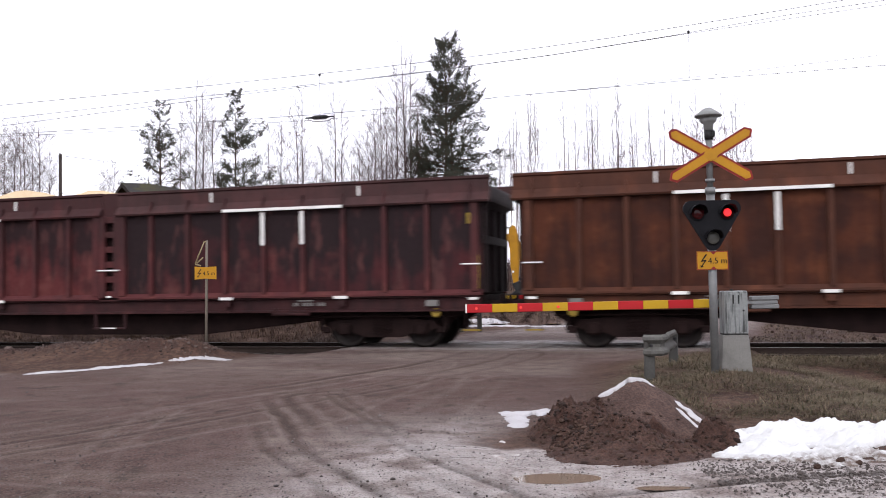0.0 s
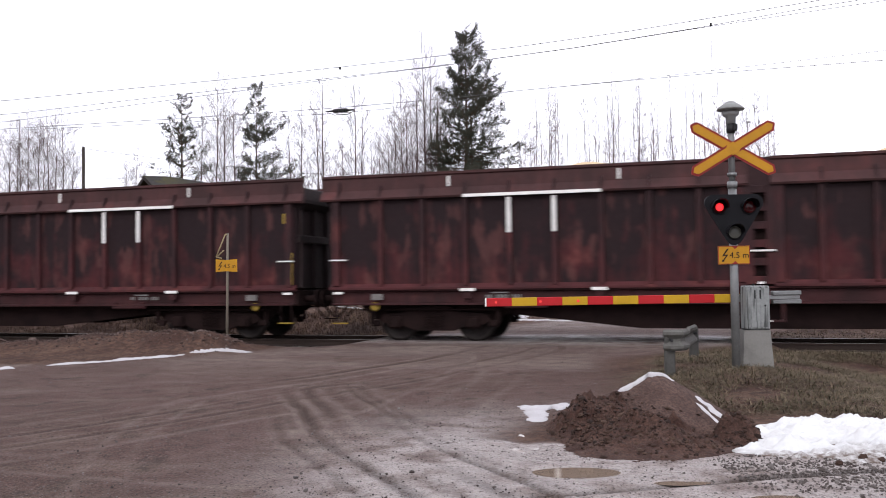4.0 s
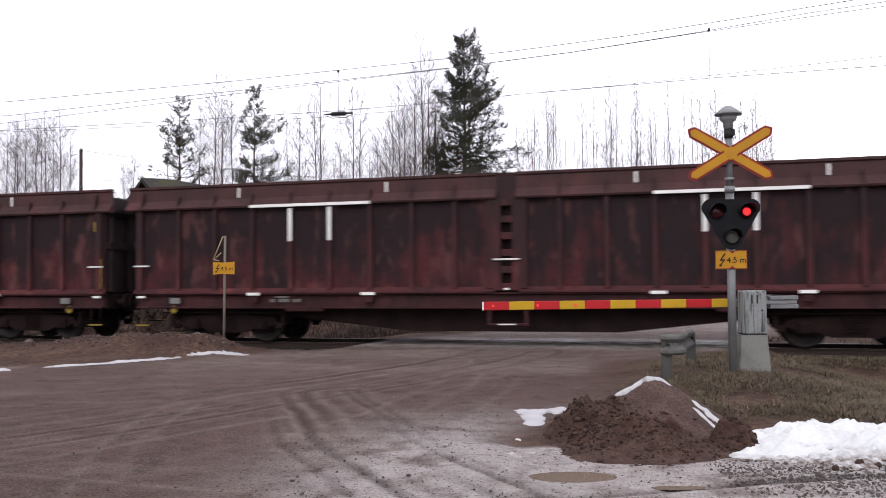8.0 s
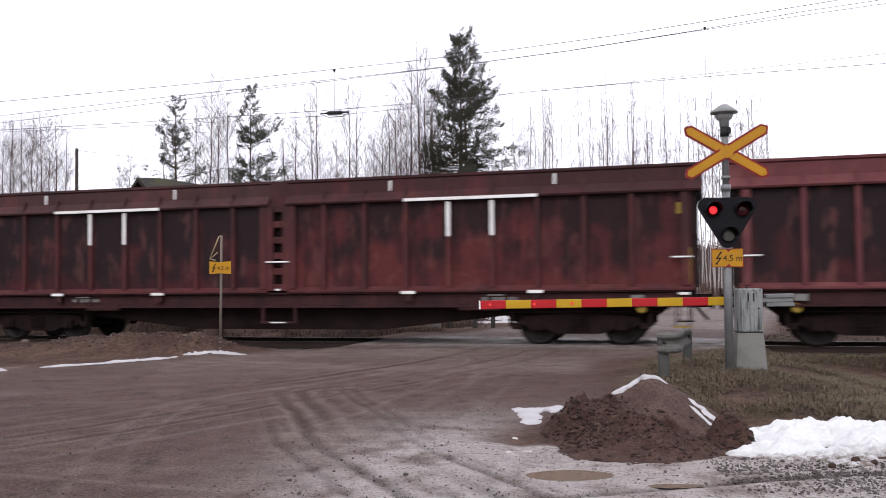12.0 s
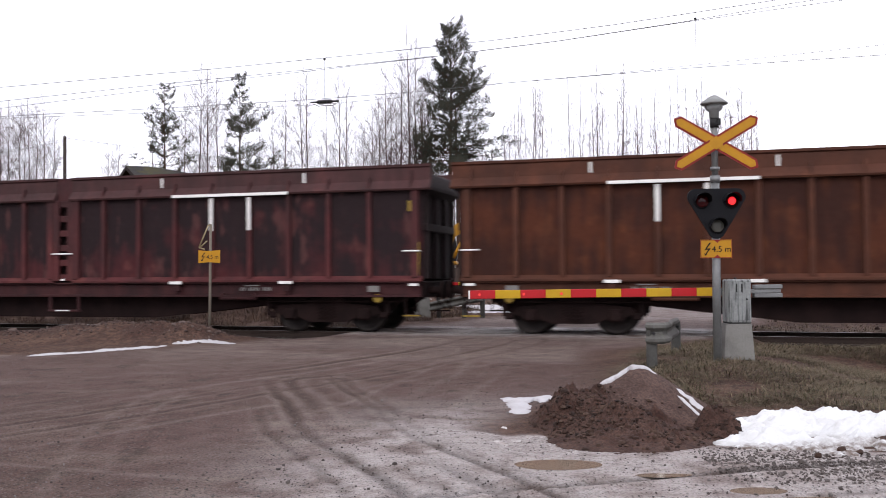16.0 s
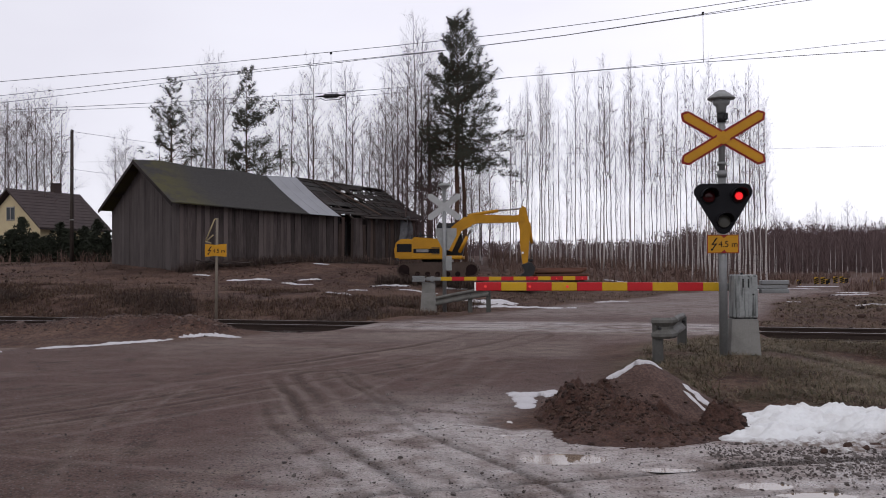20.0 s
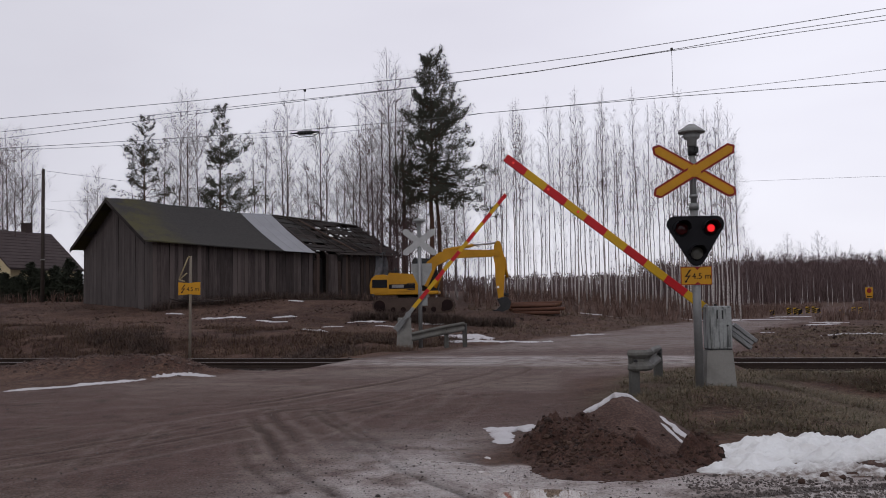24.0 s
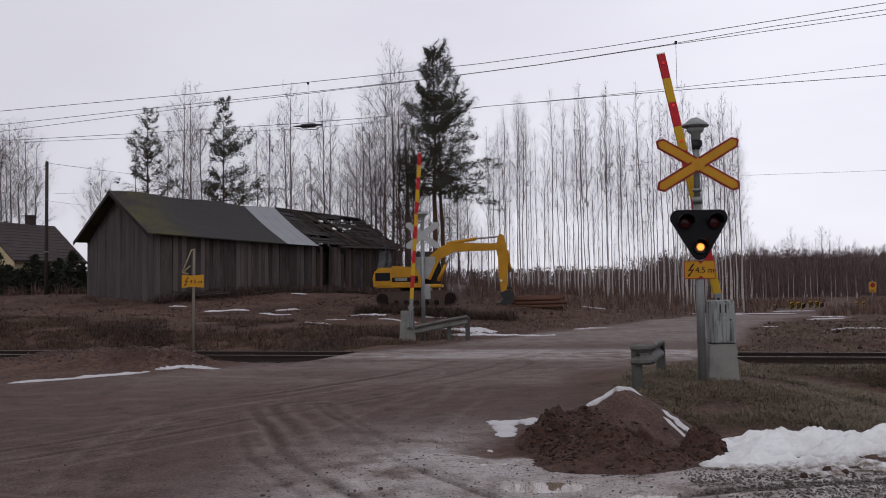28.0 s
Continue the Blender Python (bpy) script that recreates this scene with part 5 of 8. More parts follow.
def build_barn():
    rng = random.Random(4)
    barn = thing("barn", pose(-14.5, 50.0, 1.72, 0, 0, 45), "long grey derelict plank barn with a sagging holed roof", "barn")
    # backing sheet in the shade colour, seen between the boards
    wall = part("side_wall", Shape().box((BL / 2 - 3.5, 0.12, 1.5), (BL - 7.2, 0.05, 3.0), 0.005), m_barn_shade, barn)
    # long side towards the road
    x = 0.0
    while x < BL - 0.1:
        w = rng.uniform(0.22, 0.32)
        e, _ = barn_sag(x)
        if not (11.35 < x < 12.0):
            h = 3.30 + e - (rng.uniform(0, 0.5) if x > 11 and rng.random() < 0.4 else 0)
            z0 = rng.uniform(-0.75, -0.5)
            tilt = rng.uniform(-0.6, 0.6) if x < 11 else rng.uniform(-1.8, 1.8)
            part("board", Shape().box((0, 0, (h + z0) / 2), (w * 0.97, 0.03, h - z0), 0.004), m_barnwood if x < 11 or rng.random() < 0.5 else m_newwood, wall, "", pose(x + w / 2, rng.uniform(-0.02, 0.02), 0, 0, tilt, 0))
        x += w
    # solid sheet in the gap, coloured like the unlit inside
    part("doorway", Shape().box((11.7, 0.3, 1.3), (0.7, 0.05, 2.6), 0.005), m_barn_shade, barn, "dark sheet painted as the shade in a missing door's gap")
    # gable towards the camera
    gab = part("gable_wall", Shape().prism([(0.1, 0.0), (BW - 0.1, 0.0), (BW - 0.1, 3.2), (BW / 2, 5.8), (0.1, 3.2)], 0, 0.10, 0.14), m_barn_shade, barn)
    y = 0.0
    while y < BW - 0.05:
        w = rng.uniform(0.2, 0.3)
        yc = y + w / 2
        h = 3.2 + 2.72 * (1 - abs(yc - BW / 2) / (BW / 2))
        z0 = rng.uniform(-0.75, -0.5)
        part("board", Shape().box((0, 0, (h + z0) / 2), (0.03, w * 0.98, h - z0), 0.004), m_gablewood, gab, "", pose(rng.uniform(-0.012, 0.012), yc, 0, rng.uniform(-0.4, 0.4), 0, 0))
        y += w
    part("back_wall", Shape().box((BL / 2, BW, 1.5), (BL, 0.06, 3.3), 0.01), m_barnwood, barn)
    part("far_gable_wall", Shape().prism([(0.0, 0.0), (BW, 0.0), (BW, 2.8), (BW / 2, 5.2), (0.0, 2.8)], 0, BL - 0.1, BL), m_gablewood, barn)
    # roof
    roof_sheet("roof_felt", -0.7, 8.6, -1, 0, 1, 0.07, m_felt, barn, label="dark felt with moss at the gable")
    roof_sheet("roof_felt", -0.7, 10.9, 1, 0, 1, 0.07, m_felt, barn)
    tin = roof_sheet("tin_sheet", 8.45, 10.85, -1, -0.02, 1.01, 0.015, m_tin, barn, 0.02, label="light grey zinc sheet")
    for xx in (9.25, 10.05):
        roof_sheet("sheet_seam", xx, xx + 0.03, -1, -0.02, 1.01, 0.02, m_tin, tin, 0.03, nx=1)
    b0, b1, b2 = roof_point(-0.72, 0, -1), roof_point(-0.72, 1, -1), roof_point(-0.72, 0, 1)
    for a, b in ((b0, b1), (b1, b2)):
        m = Shape()
        d = b - a
        m.add([a + Vector((0, 0, -0.02)), b + Vector((0, 0, -0.02)), b + Vector((0, 0, -0.24)), a + Vector((0, 0, -0.24)), a + Vector((0.04, 0, -0.02)), b + Vector((0.04, 0, -0.02)), b + Vector((0.04, 0, -0.24)), a + Vector((0.04, 0, -0.24))],
              [(0, 3, 2, 1), (4, 5, 6, 7), (0, 1, 5, 4), (3, 7, 6, 2), (0, 4, 7, 3), (1, 2, 6, 5)])
        part("barge_board", m, m_rafter, barn)
    # ruined half: rafters, and roof boards with gaps
    for i in range(9):
        xx = 11.0 + i * 0.93
        for side in (-1, 1):
            a, b = roof_point(xx, 0, side), roof_point(xx, 1, side)
            part("rafter", Shape().tube(a - Vector((0, 0, 0.12)), b - Vector((0, 0, 0.12)), 0.07, n=6), m_rafter, barn)
    part("ridge_pole", Shape().tube(roof_point(10.9, 1, -1), roof_point(BL, 1, -1), 0.08, n=8), m_rafter, barn)
    for side in (-1, 1):
        for j in range(18):
            v = (j + 0.5) / 18
            xx = 10.9
            while xx < BL + 0.3:
                ln = rng.uniform(0.9, 2.8)
                x1 = min(BL + rng.uniform(0.0, 0.5), xx + ln)
                hole = 0.03 if side > 0 else 0.05
                if 13.2 < xx < 17.6 and v > 0.55:
                    hole = 0.42
                elif 11.5 < xx < 13.0 and 0.45 < v < 0.65:
                    hole = 0.3
                if rng.random() > hole and x1 - xx > 0.2:
                    lift = rng.uniform(-0.03, 0.05)
                    roof_sheet("roof_board", xx, x1, side, v - 0.026, v + 0.026, 0.03, m_rafter if rng.random() < 0.8 else m_felt, barn, lift, nx=2, nv=1)
                xx = x1 + 0.01
    for k in range(3):
        x0 = 12.0 + k * 0.9
        sh = Shape().tube(roof_point(x0, 0.95, -1) + Vector((0, 0, 0.1)), roof_point(x0 + 1.6, 0.05, -1) + Vector((0, 0, 0.12)), 0.06, n=5)
        part("loose_pole", sh, m_newwood if k == 1 else m_rafter, barn)
    # torn sheet that hangs from the far corner
    tarp = Shape()
    vs, fs = [], []
    for i in range(7):
        for j in range(9):
            u, v = i / 6, j / 8
            vs.append((BL - 2.2 + 0.9 * u - 0.7 * v + 0.22 * math.sin(v * 5), -0.25 - 0.5 * v + 0.2 * math.sin(u * 9 + v * 4), 2.9 - 2.8 * v + 0.3 * u * (1 - v)))
    for i in range(6):
        for j in range(8):
            a = i * 9 + j
            fs.append((a, a + 9, a + 10, a + 1))
    tarp.add(vs, fs, True)
    part("hanging_tarpaulin", tarp, worn("torn_grey_sheet", (0.17, 0.17, 0.18), (0.05, 0.05, 0.055), 0.7, 2.5, 0.7), barn, "torn grey sheet hanging over the wall")
    for k in range(26):
        xx, yy = rng.uniform(0, BL), rng.uniform(-2.6, -0.3)
        ln, a = rng.uniform(0.8, 2.6), rng.uniform(-50, 50)
        m = pose(-14.5, 50, 1.62, 0, 0, 45) @ pose(xx, yy, 0.08 + rng.uniform(0, 0.12), rng.uniform(-6, 6), rng.uniform(-8, 8), a)
        solid("fallen_board", Shape().box((0, 0, 0), (ln, 0.16, 0.035), 0.005), rng.choice([m_barnwood, m_newwood]), m, "grey fallen plank lying by the barn", "plank", "fallen planks")


build_barn()


# ---------------------------------------------------------------- farmhouse
def build_house():
    m_yellowwall = worn("pale_yellow_house_boards", (0.44, 0.37, 0.23), (0.32, 0.26, 0.17), 0.4, 1.2, 0.8, dry=1)
    m_roof = worn("brown_roof_tiles", (0.115, 0.088, 0.086), (0.065, 0.050, 0.050), 0.5, 1.5, 0.85)
    m_winframe = worn("weathered_window_frame", (0.42, 0.40, 0.36), (0.26, 0.24, 0.22), 0.4, 3.0, 0.8)
    m_pane = Nodes("dark_window_glass").done((0.03, 0.035, 0.04), 0.08)
    h = thing("farmhouse", pose(-33.7, 76.0, 2.2, 0, 0, 65), "pale yellow wooden farmhouse with a brown gable roof", "house")
    L, W, E, R = 7.0, 7.0, 2.9, 5.9
    part("wall", Shape().prism([(0, -0.5), (W, -0.5), (W, E), (W / 2, R - 0.25), (0, E)], 0, 0.0, L), m_yellowwall, h)
    for side in (0, 1):
        ye, yr = (-0.5, W / 2) if side == 0 else (W + 0.5, W / 2)
        sl = (R - E) / (W / 2)
        ze = E - 0.5 * sl
        sh = Shape().prism([(ye, ze), (yr, R), (yr, R + 0.16), (ye, ze + 0.16)], 0, -0.5, L + 0.5)
        roof = part("roof", sh, m_roof, h)
        for k in range(12):
            u = k / 12
            y, z = ye + (yr - ye) * u, ze + (R - ze) * u + 0.16
            part("tile_course", Shape().box((L / 2, y, z), (L + 1.0, 0.06, 0.05), 0.01), m_roof, roof)
    part("chimney", Shape().box((4.9, W / 2 + 0.2, R + 0.35), (0.7, 0.6, 1.1), 0.03).box((4.9, W / 2 + 0.2, R + 0.93), (0.8, 0.7, 0.1), 0.02), worn("chimney_brick", (0.10, 0.07, 0.065), (0.05, 0.04, 0.04), 0.5, 4.0, 0.9), h)
    for (x, y, z, gx) in ((-0.02, W / 2, 3.9, True), (-0.02, 1.8, 1.4, True), (-0.02, 5.2, 1.4, True), (2.4, -0.02, 1.5, False), (5.6, -0.02, 1.5, False)):
        size = (0.08, 1.0, 1.2) if gx else (1.1, 0.08, 1.2)
        win = part("window", Shape().box((x, y, z), size, 0.02), m_winframe, h)
        for e in (-0.24, 0.24):
            c = (x - 0.03, y + e, z) if gx else (x + e, y - 0.03, z)
            part("pane", Shape().box(c, (0.04, 0.40, 1.0) if gx else (0.44, 0.04, 1.0), 0.005), m_pane, win)


build_house()


# ---------------------------------------------------------------- excavator
def build_excavator():
    m_ye = worn("excavator_yellow", (0.68, 0.33, 0.012), (0.34, 0.16, 0.012), 0.5, 1.2, 0.5)
    m_mud = worn("mud_caked_track", (0.11, 0.075, 0.06), (0.05, 0.035, 0.03), 0.6, 3.0, 0.9)
    m_glass = Nodes("cab_glass").done((0.02, 0.025, 0.03), 0.08)
    m_chrome = worn("cylinder_chrome", (0.62, 0.62, 0.62), (0.4, 0.4, 0.4), 0.3, 3.0, 0.25, 0.9)
    ex = thing("excavator", pose(-0.48, 46.3, 0.92, 0, 0, -4), "yellow tracked excavator with a raised arm", "excavator")
    for y in (-0.95, 0.95):
        tr = Shape().prism([(-1.75, 0.35), (-1.60, 0.08), (-1.35, 0.0), (1.95, 0.0), (2.2, 0.08), (2.35, 0.35), (2.25, 0.62), (2.0, 0.74), (-1.4, 0.74), (-1.68, 0.62)], 1, y - 0.28, y + 0.28)
        t = part("track", tr, m_mud, ex, "muddy steel crawler track")
        for k in range(22):
            part("track_shoe", Shape().box((-1.4 + k * 0.16, y, 0.755), (0.13, 0.58, 0.035), 0.008), m_mud, t)
        for k in range(7):
            part("track_roller", Shape().tube((-1.2 + k * 0.5, y - 0.30, 0.18), (-1.2 + k * 0.5, y + 0.30, 0.18), 0.13, n=12), m_under, t)
        for x in (-1.38, 1.98):
            part("sprocket", Shape().tube((x, y - 0.31, 0.38), (x, y + 0.31, 0.38), 0.28, n=14), m_under, t)
    part("turntable", Shape().tube((0.1, 0, 0.6), (0.1, 0, 0.95), 0.7, n=20), m_dark, ex)
    part("deck", Shape().box((-0.05, 0, 1.0), (3.2, 2.5, 0.18), 0.04), m_ye, ex)
    part("counterweight", Shape().prism([(-1.82, 0.98), (-0.95, 0.98), (-0.95, 1.86), (-1.15, 1.94), (-1.55, 1.92), (-1.78, 1.74), (-1.87, 1.4)], 1, -1.25, 1.25), m_ye, ex)
    eng = part("engine_cover", Shape().prism([(-0.95, 1.08), (0.55, 1.08), (0.55, 1.84), (0.2, 1.94), (-0.85, 2.02), (-0.95, 1.94)], 1, -1.25, 0.7), m_ye, ex)
    part("black_band", Shape().box((-1.36, -1.262, 1.48), (0.74, 0.02, 0.40), 0.005), m_black, eng)
    part("black_band", Shape().box((-0.25, -1.262, 1.33), (1.3, 0.02, 0.22), 0.005), m_black, eng)
    part("name_plate", Shape().box((-0.45, -1.275, 1.34), (0.60, 0.02, 0.15), 0.004), m_greyplate, eng)
    for k in range(4):
        part("grille_slat", Shape().box((0.2, -1.262, 1.18 + k * 0.1), (0.4, 0.02, 0.04), 0.004), m_dark, eng)
    part("exhaust", Shape().tube((-0.7, 0.3, 1.95), (-0.7, 0.3, 2.3), 0.06, n=10), m_dark, ex)
    part("hand_rail", Shape().tube((-1.0, -1.15, 1.95), (-1.0, -1.15, 2.12), 0.02, n=6).tube((-1.0, -1.15, 2.12), (0.2, -1.15, 2.08), 0.02, n=6).tube((0.2, -1.15, 2.08), (0.2, -1.15, 1.88), 0.02, n=6), m_dark, ex)
    cab = part("cab", Shape().prism([(0.15, 1.08), (1.45, 1.08), (1.55, 1.7), (1.25, 2.75), (0.25, 2.80), (0.15, 2.6)], 1, 0.25, 1.2), m_dark, ex)
    part("cab_window", Shape().prism([(0.35, 1.7), (1.35, 1.7), (1.12, 2.6), (0.35, 2.62)], 1, 0.24, 0.25), m_glass, cab)
    # boom: bent box from the deck up and out
    boom = part("boom", Shape().prism([(0.55, 1.45), (0.95, 1.30), (1.45, 2.35), (2.2, 2.72), (4.25, 2.76), (4.55, 2.95), (4.45, 3.15), (4.1, 3.10), (2.3, 3.16), (1.55, 3.02), (0.95, 2.55)], 1, -0.42, -0.02), m_ye, ex)
    for a, b, r in (((1.35, -0.55, 1.25), (1.75, -0.55, 2.05), 0.09), ((1.75, -0.55, 2.05), (2.05, -0.55, 2.65), 0.05)):
        part("boom_cylinder", Shape().tube(a, b, r, n=12), m_ye if r > 0.08 else m_chrome, boom)
    part("stick_cylinder", Shape().tube((1.85, -0.22, 3.14), (3.3, -0.22, 3.36), 0.085, n=12), m_ye, boom)
    part("cylinder_rod", Shape().tube((3.3, -0.22, 3.36), (4.5, -0.22, 3.46), 0.05, n=10), m_chrome, boom)
    part("cylinder_bracket", Shape().box((1.9, -0.22, 3.08), (0.3, 0.3, 0.18), 0.02), m_ye, boom)
    st = part("stick", Shape().prism([(4.30, 2.75), (4.36, 3.35), (4.50, 3.58), (4.68, 3.52), (4.80, 3.0), (4.92, 2.5), (4.78, 0.75), (4.52, 0.65), (4.40, 1.5), (4.38, 2.4)], 1, -0.40, -0.06), m_ye, ex)
    part("stick_pin", Shape().tube((4.5, -0.46, 2.92), (4.5, 0.0, 2.92), 0.15, n=14), m_ye, st)
    part("bucket_cylinder", Shape().tube((4.85, -0.23, 2.75), (4.98, -0.23, 1.7), 0.08, n=10), m_ye, st)
    part("bucket_rod", Shape().tube((4.98, -0.23, 1.7), (4.98, -0.23, 0.95), 0.045, n=10), m_chrome, st)
    part("bucket_link", Shape().box((4.86, -0.23, 0.85), (0.35, 0.3, 0.14), 0.03), m_dark, st)
    bk = part("bucket", Shape().prism([(4.45, 0.62), (4.95, 0.75), (5.15, 0.45), (5.05, 0.12), (4.7, -0.02), (4.35, 0.05), (4.62, 0.28)], 1, -0.65, 0.2), m_dark, ex)
    for k in range(4):
        part("bucket_tooth", Shape().box((4.32, -0.55 + k * 0.22, 0.05), (0.2, 0.07, 0.06), 0.01), m_dark, bk)
    part("work_lamp", Shape().box((4.52, -0.44, 1.22), (0.1, 0.06, 0.1), 0.02), m_white, st)


build_excavator()


# ---------------------------------------------------------------- logs, far road markers and stones
def build_far_bits():
    rng = random.Random(11)
    m_bark = worn("reddish_pine_log_bark", (0.16, 0.072, 0.045), (0.08, 0.04, 0.03), 0.5, 3.0, 0.9)
    m_cut = worn("sawn_log_end", (0.40, 0.25, 0.13), (0.28, 0.16, 0.08), 0.4, 6.0, 0.85)
    for row, n in ((0, 8), (1, 7), (2, 5)):
        for i in range(n):
            y = 49.3 + i * 0.22 + row * 0.11
            z = ground_z(6.3, y) + 0.10 + row * 0.175
            ln = rng.uniform(2.3, 2.8)
            x = 6.35 + rng.uniform(-0.25, 0.25)
            log = thing("log", pose(x, y, z, rng.uniform(-1, 1), rng.uniform(-1.5, 1.5), -8 + rng.uniform(-2, 2)), "reddish-brown pine log in a low stack", "log", "stack of logs")
            r = rng.uniform(0.08, 0.115)
            part("bark", Shape().tube((-ln / 2, 0, 0), (ln / 2, 0, 0), r, r * 0.92, n=12), m_bark, log)
            for e in (-1, 1):
                part("cut_end", Shape().tube((e * ln / 2, 0, 0), (e * (ln / 2 + 0.01), 0, 0), r * 0.9, n=12), m_cut, log)
    m_sy, m_sk = m_armyellow, m_black
    for x, y, n in ((32.9, 84.0, 1), (34.5, 84.0, 2), (36.4, 86.0, 1), (38.0, 88.0, 2), (39.5, 89.0, 1), (37.6, 80.0, 1), (38.7, 80.0, 2)):
        zb = ground_z(x, y)
        for i in range(n):
            s = thing("chevron_marker", pose(x + i * 0.62, y, zb), "black and yellow striped hazard marker on a post", "road marker", "hazard markers of the far road")
            hgt = 0.75 if n == 2 else 0.55
            part("post", Shape().tube((0, 0.04, -0.1), (0, 0.04, hgt), 0.03, n=8), m_galv, s)
            plate = part("plate", Shape().box((0, 0, hgt * 0.62), (0.42, 0.02, hgt * 0.8), 0.004), m_sy, s)
            for j in range(3):
                z = hgt * (0.32 + 0.24 * j)
                st = Shape().prism([(-0.2, z - 0.14), (0.2, z + 0.02), (0.2, z + 0.17), (-0.2, z + 0.01)], 1, -0.012, -0.016)
                part("black_stripe", st, m_sk, plate)
    y0 = (39.6, 79.0)
    sg = thing("road_sign", pose(y0[0], y0[1], ground_z(*y0)), "yellow square road sign on a post by the far road", "road sign")
    part("post", Shape().tube((0, 0, -0.1), (0, 0, 2.6), 0.04, n=8), m_galv, sg)
    pl = part("plate", Shape().box((0, -0.06, 2.15), (0.66, 0.03, 0.66), 0.02), m_yellow, sg)
    part("ring", Shape().lathe([(0.16, -0.09), (0.22, -0.09), (0.22, -0.078), (0.16, -0.078)], 20, (0, 0, 2.2), 1), m_signred, pl)
    part("lower_plate", Shape().box((0, -0.06, 1.68), (0.6, 0.03, 0.22), 0.01), m_yellow, sg)
    part("unreadable_lettering", Shape().box((0, -0.078, 1.68), (0.42, 0.004, 0.08), 0.001), m_black, sg)
    m_stone = worn("grey_boulder", (0.25, 0.23, 0.22), (0.13, 0.12, 0.11), 0.5, 2.0, 0.9)
    for i, (x, y, r) in enumerate(((39.4, 82.5, 0.5), (40.6, 83.0, 0.45), (42.0, 82.0, 0.5))):
        solid("boulder", Shape().blob((0, 0, 0), (r, r * 0.85, r * 0.7), 0.4, i, 9, 6), m_stone, pose(x, y, ground_z(x, y) + r * 0.35), "rounded grey field boulder", "boulder", "field boulders")


build_far_bits()


# ---------------------------------------------------------------- trees
def bark_birch(name, white_to):
    n = Nodes(name)
    sep = n.node("SeparateXYZ")
    n.link(n.co.outputs["Object"], sep.inputs[0])
    up = n.ramp(n.math("DIVIDE", sep.outputs["Z"], 20.0), [(white_to * 0.75, 0.0), (min(1, white_to * 1.25), 1.0)])
    marks = n.noise(3.0, 3, 0.6, (1, 1, 7), spread=13)
    c = n.mix(n.ramp(marks, [(0.38, 0.9), (0.48, 0.0)]), (0.42, 0.385, 0.37), (0.06, 0.05, 0.048))
    c = n.mix(up, c, (0.092, 0.064, 0.062))
    return n.done(c, 0.85, 0.0, marks, 0.3, 0.02)


m_birch_slim = bark_birch("white_birch_bark", 0.42)
m_birch_dark = bark_birch("dark_birch_bark", 0.08)
m_twig = worn("bare_birch_twigs", (0.155, 0.100, 0.103), (0.09, 0.060, 0.062), 0.5, 1.0, 0.9, bump=0.0)
m_twig_pale = worn("bare_pale_twigs", (0.195, 0.135, 0.138), (0.12, 0.085, 0.085), 0.5, 1.0, 0.9, bump=0.0)
m_pinebark = worn("orange_pine_bark", (0.15, 0.075, 0.045), (0.07, 0.045, 0.035), 0.6, 1.2, 0.9)
m_needle = worn("dark_pine_needles", (0.085, 0.090, 0.062), (0.042, 0.047, 0.034), 0.5, 0.8, 0.8, bump=0.0)
m_spruce = worn("dark_spruce_needles", (0.042, 0.050, 0.030), (0.022, 0.026, 0.018), 0.5, 0.8, 0.8, bump=0.0)


def limb(sh, p, d, length, r, rng, steps, bend, lift, n=4):
    """A crooked tapering branch; gives back its points."""
    pts = [Vector(p)]
    d = Vector(d).normalized()
    for i in range(steps):
        d = (d + Vector((rng.uniform(-bend, bend), rng.uniform(-bend, bend), rng.uniform(-bend, bend) + lift))).normalized()
        q = pts[-1] + d * (length / steps)
        sh.tube(pts[-1], q, max(0.003, r * (1 - i / steps * 0.8)), max(0.003, r * (1 - (i + 1) / steps * 0.8)), n=n, caps=False)
        pts.append(q)
    return pts


